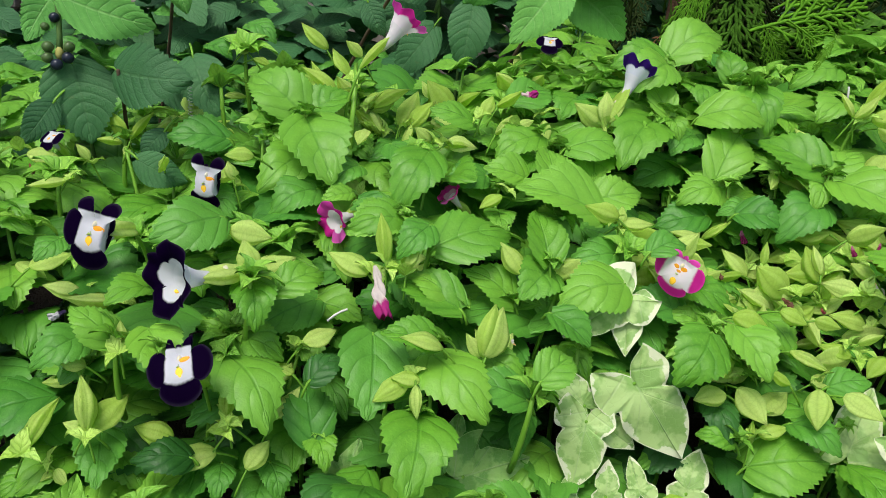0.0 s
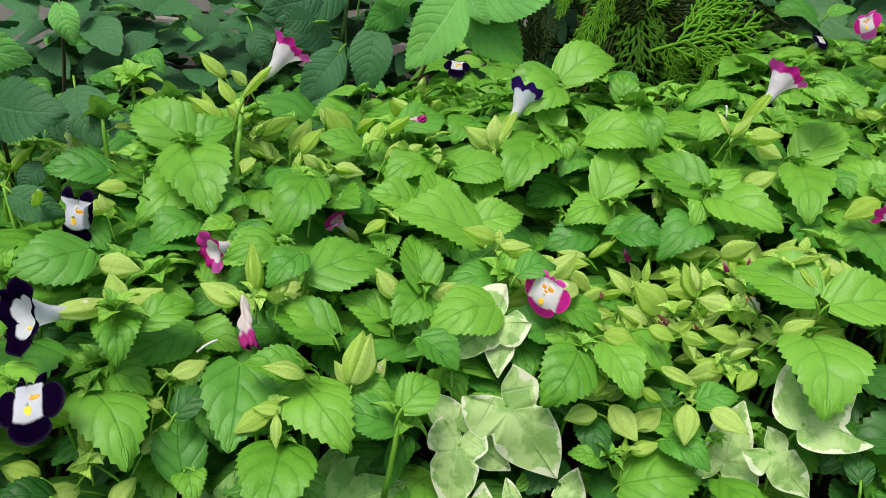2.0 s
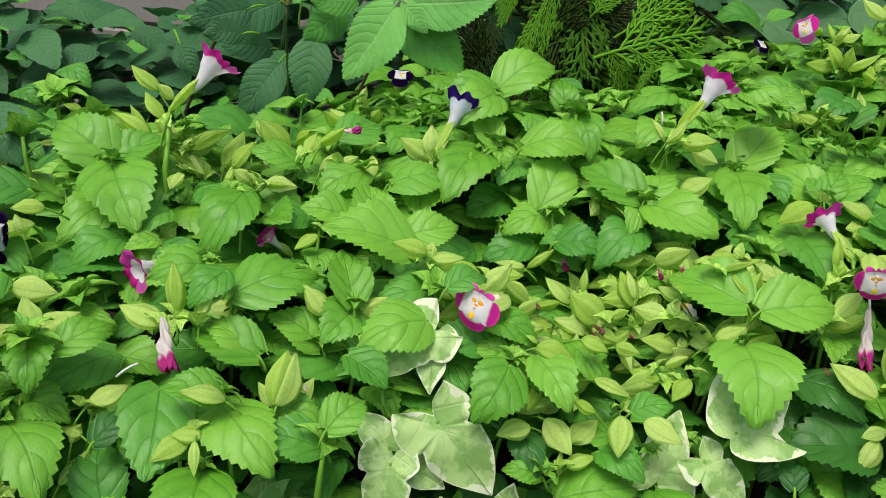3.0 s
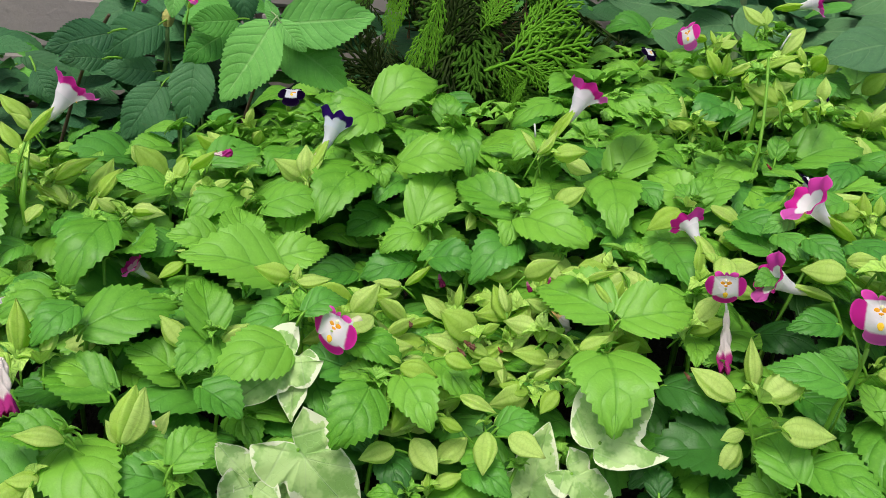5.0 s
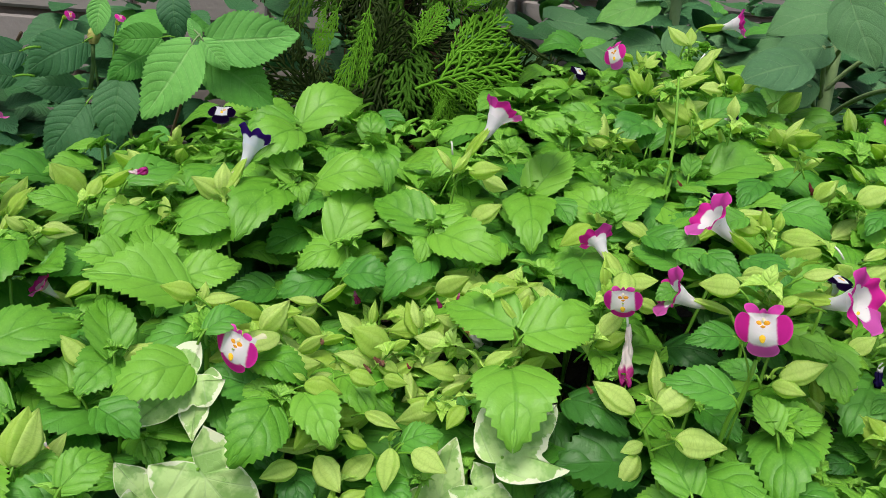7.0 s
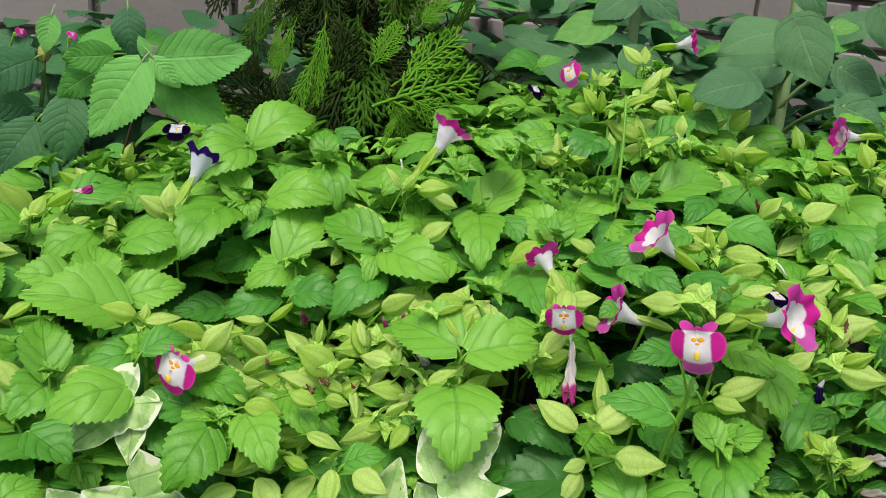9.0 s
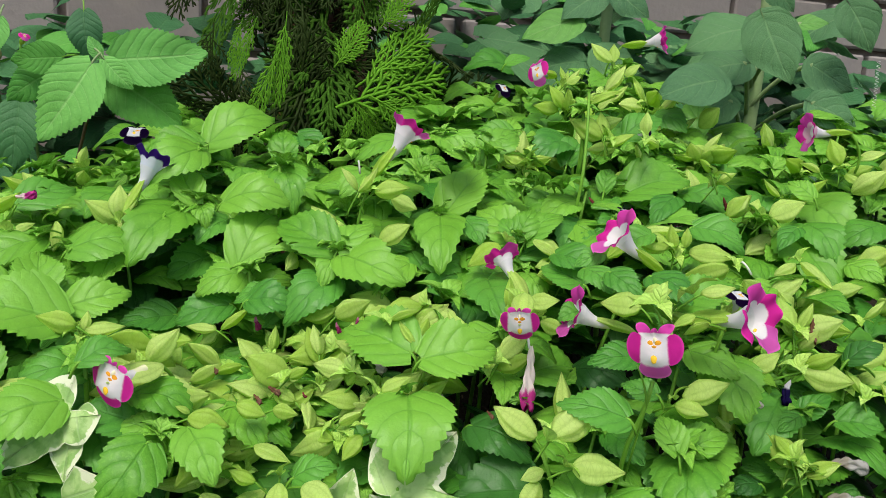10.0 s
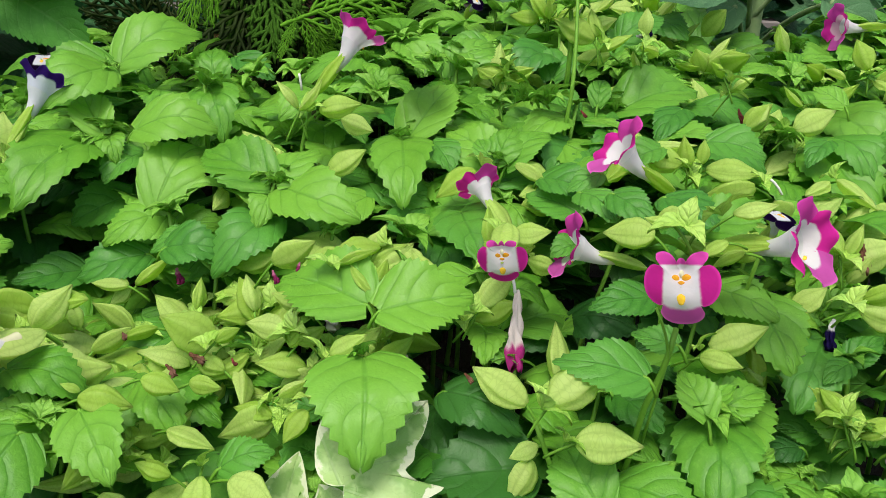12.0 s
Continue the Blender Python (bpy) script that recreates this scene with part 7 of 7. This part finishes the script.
def heart_leaf(tone, base, tip, face):
    m, size = frame_of(base, tip, face)
    part("leaf", dice.choice(BLADES["heart " + tone]), tall, inside(tall, m @ Matrix.Scale(size, 4)))
    join = Vector((0.726, 0.742, max(base[2] - 0.05, 0.30)))
    if abs(base[0] - 0.726) < 0.11 and base[2] < 0.60:
        part("leaf_stalk", tube("leaf_stalk", local(tall, bow(join, base, (0, 0, 0.010), 8)), 0.0024, PALE_STALK, 8), tall)


part("stem", tube("stem", local(tall, bow((0.62, 0.90, 0.2), (0.615, 0.895, 0.95), (0.004, 0, 0), 10)), 0.0066, PALE_STALK, 12), tall)
part("stem", tube("stem", local(tall, bow((0.733, 0.745, 0.2), (0.719, 0.735, 0.95), (0.004, 0, 0), 10)), 0.0070, PALE_STALK, 12), tall)

heart_leaf("grey", (0.6113, 0.5724, 0.5876), (0.6237, 0.5422, 0.5417), (-0.45, -0.80, 0.40))
heart_leaf("grey", (0.6326, 0.6248, 0.5848), (0.5763, 0.6263, 0.5713), (-0.35, -0.62, 0.70))
heart_leaf("grey", (0.5912, 0.5965, 0.5381), (0.5370, 0.5954, 0.5248), (-0.35, -0.68, 0.65))
heart_leaf("grey", (0.6797, 0.5829, 0.5246), (0.7114, 0.5612, 0.5098), (-0.50, -0.65, 0.55))
heart_leaf("light", (0.6494, 0.5794, 0.5880), (0.6660, 0.5656, 0.5909), (-0.40, -0.60, 0.70))
heart_leaf("grey", (0.6670, 0.6732, 0.5569), (0.6158, 0.6776, 0.5475), (-0.35, -0.65, 0.65))
heart_leaf("grey", (0.7463, 0.6766, 0.5607), (0.7832, 0.6530, 0.5432), (-0.50, -0.70, 0.50))
heart_leaf("grey", (0.6446, 0.6210, 0.6234), (0.6636, 0.6061, 0.6029), (-0.45, -0.80, 0.40))
heart_leaf("light", (0.5298, 0.7772, 0.5898), (0.4741, 0.7757, 0.5735), (-0.30, -0.62, 0.70))
heart_leaf("grey", (0.5553, 0.7783, 0.6186), (0.5139, 0.7713, 0.5939), (-0.35, -0.75, 0.50))
heart_leaf("grey", (0.5660, 0.7548, 0.6192), (0.5926, 0.7327, 0.5983), (-0.40, -0.75, 0.50))
heart_leaf("grey", (0.5540, 0.7633, 0.5570), (0.5958, 0.7401, 0.5461), (-0.40, -0.70, 0.55))
heart_leaf("grey", (0.5367, 0.7653, 0.5486), (0.4884, 0.7693, 0.5402), (-0.30, -0.70, 0.60))
heart_leaf("grey", (0.6511, 0.5743, 0.4844), (0.6283, 0.5614, 0.4532), (-0.45, -0.75, 0.50))
heart_leaf("grey", (0.7524, 0.6464, 0.6153), (0.7663, 0.6231, 0.5773), (-0.50, -0.70, 0.50))
heart_leaf("grey", (0.6420, 0.6488, 0.5202), (0.6133, 0.6450, 0.4991), (-0.40, -0.70, 0.55))

# ---------------------------------------------------------------- conifer
def spray_mesh(rng, material, sparse=1.0, stout=1.0):
    """A flat, fern-like spray of forking twigs clad in blunt scales, one metre long."""
    verts, faces = [], []
    step = rng.uniform(0.040, 0.055)

    def sag(p):
        return (p.x, p.y, p.z - 0.16 * p.y * p.y - 0.25 * p.x * p.x)

    def twig(a, angle, length, thick, bend):
        """A flattened, jointed twig; gives back the points of its joints with their headings."""
        n = max(2, int(length / step))
        joints, k0, p = [], len(verts), a.copy()
        for i in range(n + 1):
            h = angle + bend * i / n
            d, s = Vector((math.sin(h), math.cos(h), 0)), Vector((math.cos(h), -math.sin(h), 0))
            w = stout * thick * (1.25 if i % 2 else 0.85) * (1.0 if i < n else 0.55)
            verts.extend([sag(p - s * w), sag(p + Vector((0, 0, 0.5 * w))), sag(p + s * w), sag(p - Vector((0, 0, 0.5 * w)))])
            joints.append((p.copy(), h))
            p = p + d * (length / n) + Vector((0, 0, rng.uniform(-0.006, 0.006)))
        faces.extend(tuple(k0 + q for q in f) for f in grid_faces(n + 1, 4, True))
        k = k0 + 4 * n
        faces.append((k, k + 1, k + 2, k + 3))
        return joints

    lean = rng.uniform(-0.35, 0.35)
    spine = twig(Vector((0, 0, 0)), 0.0, 0.96, 0.014, lean)
    side = rng.choice((-1, 1))
    for i, (p, h) in enumerate(spine[3:-1]):
        v = (i + 3) / len(spine)
        side = -side
        if rng.random() > sparse:
            continue
        reach = 0.52 * (1.0 - v) ** 0.75 * min(1.0, v / 0.22) * rng.uniform(0.75, 1.1) + 0.05
        limb = twig(p, h + side * rng.uniform(0.62, 0.85), reach, 0.0125, -side * rng.uniform(0.15, 0.4))
        turn = side
        for j, (q, e) in enumerate(limb[1:-1]):
            turn = -turn
            size = 0.17 * (1.0 - 0.75 * j / len(limb)) * min(1.0, 0.35 + reach) * rng.uniform(0.7, 1.25)
            fork = twig(q, e + turn * rng.uniform(0.55, 0.8), size, 0.0120, -turn * 0.3)
            if len(fork) > 3 and rng.random() < 0.7:
                twig(fork[2][0], fork[2][1] + turn * 0.65, size * 0.5, 0.0110, -turn * 0.2)
    return mesh("spray", verts, faces, material)


SPRAYS = {"light": [spray_mesh(dice, NEEDLE, 1.0, 1.05) for _ in range(5)], "dark": [spray_mesh(dice, NEEDLE_SHADED, 0.9, 0.85) for _ in range(5)], "mid": [spray_mesh(dice, NEEDLE_MID, 0.95, 1.0) for _ in range(3)], "dry": [spray_mesh(dice, NEEDLE_DRY, 0.5, 0.8)]}
conifer = tagged(new("conifer_shrub"), "small conifer with flat scaly green sprays and brown inner stems", "conifer")
conifer.location = (0.27, 0.86, bed_height(0.27, 0.86))
for dx, dy, bend in ((0, 0, 0.01), (0.03, 0.02, -0.02), (-0.03, -0.02, 0.02), (0.01, -0.05, 0.03)):
    part("trunk", tube("trunk", local(conifer, bow((0.27 + dx, 0.86 + dy, 0.2), (0.27 + 2 * dx, 0.86 + dy, 1.2), (bend, 0, 0), 8)), [0.012 - 0.0008 * i for i in range(9)], BARK, 8), conifer)


def spray(tone, base, tip, face):
    m, size = frame_of(base, tip, face)
    slim = 0.42 if tone != "dark" and tip[2] < base[2] - 0.8 * size else 1.0
    part("spray", dice.choice(SPRAYS[tone]), conifer, inside(conifer, m @ Matrix.Diagonal((size * slim, size, size * slim, 1))))


needles = random.Random(21)
# About two in three sprays take the shade-dark green.
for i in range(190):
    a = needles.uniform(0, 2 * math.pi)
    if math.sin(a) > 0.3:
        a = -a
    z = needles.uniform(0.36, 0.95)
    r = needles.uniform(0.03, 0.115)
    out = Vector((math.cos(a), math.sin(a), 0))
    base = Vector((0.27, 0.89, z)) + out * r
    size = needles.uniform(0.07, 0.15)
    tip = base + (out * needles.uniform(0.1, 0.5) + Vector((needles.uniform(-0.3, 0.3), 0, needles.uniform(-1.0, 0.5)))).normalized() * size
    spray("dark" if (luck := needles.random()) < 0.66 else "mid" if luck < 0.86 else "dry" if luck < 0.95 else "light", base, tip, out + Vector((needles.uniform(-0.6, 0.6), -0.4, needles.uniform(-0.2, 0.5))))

spray("light", (0.2805, 0.7139, 0.4897), (0.3797, 0.7036, 0.5345), (-0.18, -0.97, 0.18))
spray("light", (0.2993, 0.7243, 0.5090), (0.3633, 0.7055, 0.5593), (-0.40, -0.90, 0.17))
spray("light", (0.3094, 0.7081, 0.5031), (0.3616, 0.6956, 0.4795), (-0.14, -0.97, 0.21))
spray("light", (0.2807, 0.7499, 0.5248), (0.3119, 0.7461, 0.5676), (-0.33, -0.93, 0.16))
spray("light", (0.2956, 0.7332, 0.5011), (0.3279, 0.7208, 0.4625), (-0.12, -0.97, 0.21))
spray("light", (0.2812, 0.5522, 0.4996), (0.2681, 0.5465, 0.4726), (-0.13, -0.95, 0.27))
spray("light", (0.2349, 0.7095, 0.5704), (0.2292, 0.6966, 0.4875), (-0.08, -0.98, 0.16))
spray("light", (0.2300, 0.7025, 0.5383), (0.1968, 0.6942, 0.4617), (-0.18, -0.97, 0.18))
spray("light", (0.2096, 0.7149, 0.5639), (0.1905, 0.7070, 0.5081), (-0.08, -0.98, 0.17))
spray("light", (0.1978, 0.7170, 0.5630), (0.1852, 0.7108, 0.5185), (-0.01, -0.99, 0.14))
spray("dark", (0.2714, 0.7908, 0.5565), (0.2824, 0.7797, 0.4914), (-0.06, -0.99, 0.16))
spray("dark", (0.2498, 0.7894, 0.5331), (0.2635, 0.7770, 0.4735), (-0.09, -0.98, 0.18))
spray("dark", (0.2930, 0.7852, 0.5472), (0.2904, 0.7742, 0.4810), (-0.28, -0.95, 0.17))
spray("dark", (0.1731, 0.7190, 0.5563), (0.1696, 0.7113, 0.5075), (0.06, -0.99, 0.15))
spray("light", (0.3100, 0.6656, 0.5606), (0.3350, 0.6588, 0.5895), (-0.36, -0.93, 0.10))
spray("dry", (0.2391, 0.7816, 0.4874), (0.2462, 0.7772, 0.4736), (-0.15, -0.96, 0.23))
spray("dry", (0.2280, 0.7820, 0.4822), (0.2362, 0.7787, 0.4717), (-0.08, -0.97, 0.25))


# ---------------------------------------------------------------- wall of pale bricks
def build_wall():
    y, length, height, gap = 1.30, 0.205, 0.088, 0.011
    backing = mesh("wall", [(x, yy, z) for z in (0.0, 1.7) for x, yy in ((-2.2, y + 0.012), (3.2, y + 0.012), (3.2, y + 0.20), (-2.2, y + 0.20))],
                   [(0, 1, 5, 4), (1, 2, 6, 5), (2, 3, 7, 6), (3, 0, 4, 7), (4, 5, 6, 7), (0, 3, 2, 1)], MORTAR)
    wall = tagged(new("wall_north", backing), "garden wall of pale weathered bricks with brown joints", "wall", kind="structure")
    wall.data.polygons.foreach_set("use_smooth", [False] * len(wall.data.polygons))
    bm = bmesh.new()
    bmesh.ops.create_cube(bm, size=1.0)
    bmesh.ops.scale(bm, vec=(length - gap, 0.05, height - gap), verts=bm.verts)
    bmesh.ops.bevel(bm, geom=bm.edges[:], offset=0.004, segments=1, affect="EDGES")
    shared = bpy.data.meshes.new("brick")
    bm.to_mesh(shared)
    bm.free()
    shared.materials.append(BRICK)
    lay = random.Random(3)
    for row in range(1, 14):
        for k in range(14):
            x = -1.0 + k * length + (0.5 * length if row % 2 else 0.0)
            part("brick", shared, wall, pose(x + lay.uniform(-0.002, 0.002), y + 0.018 + lay.uniform(-0.002, 0.002), 0.05 + row * height, 0, 0, 0))


build_wall()
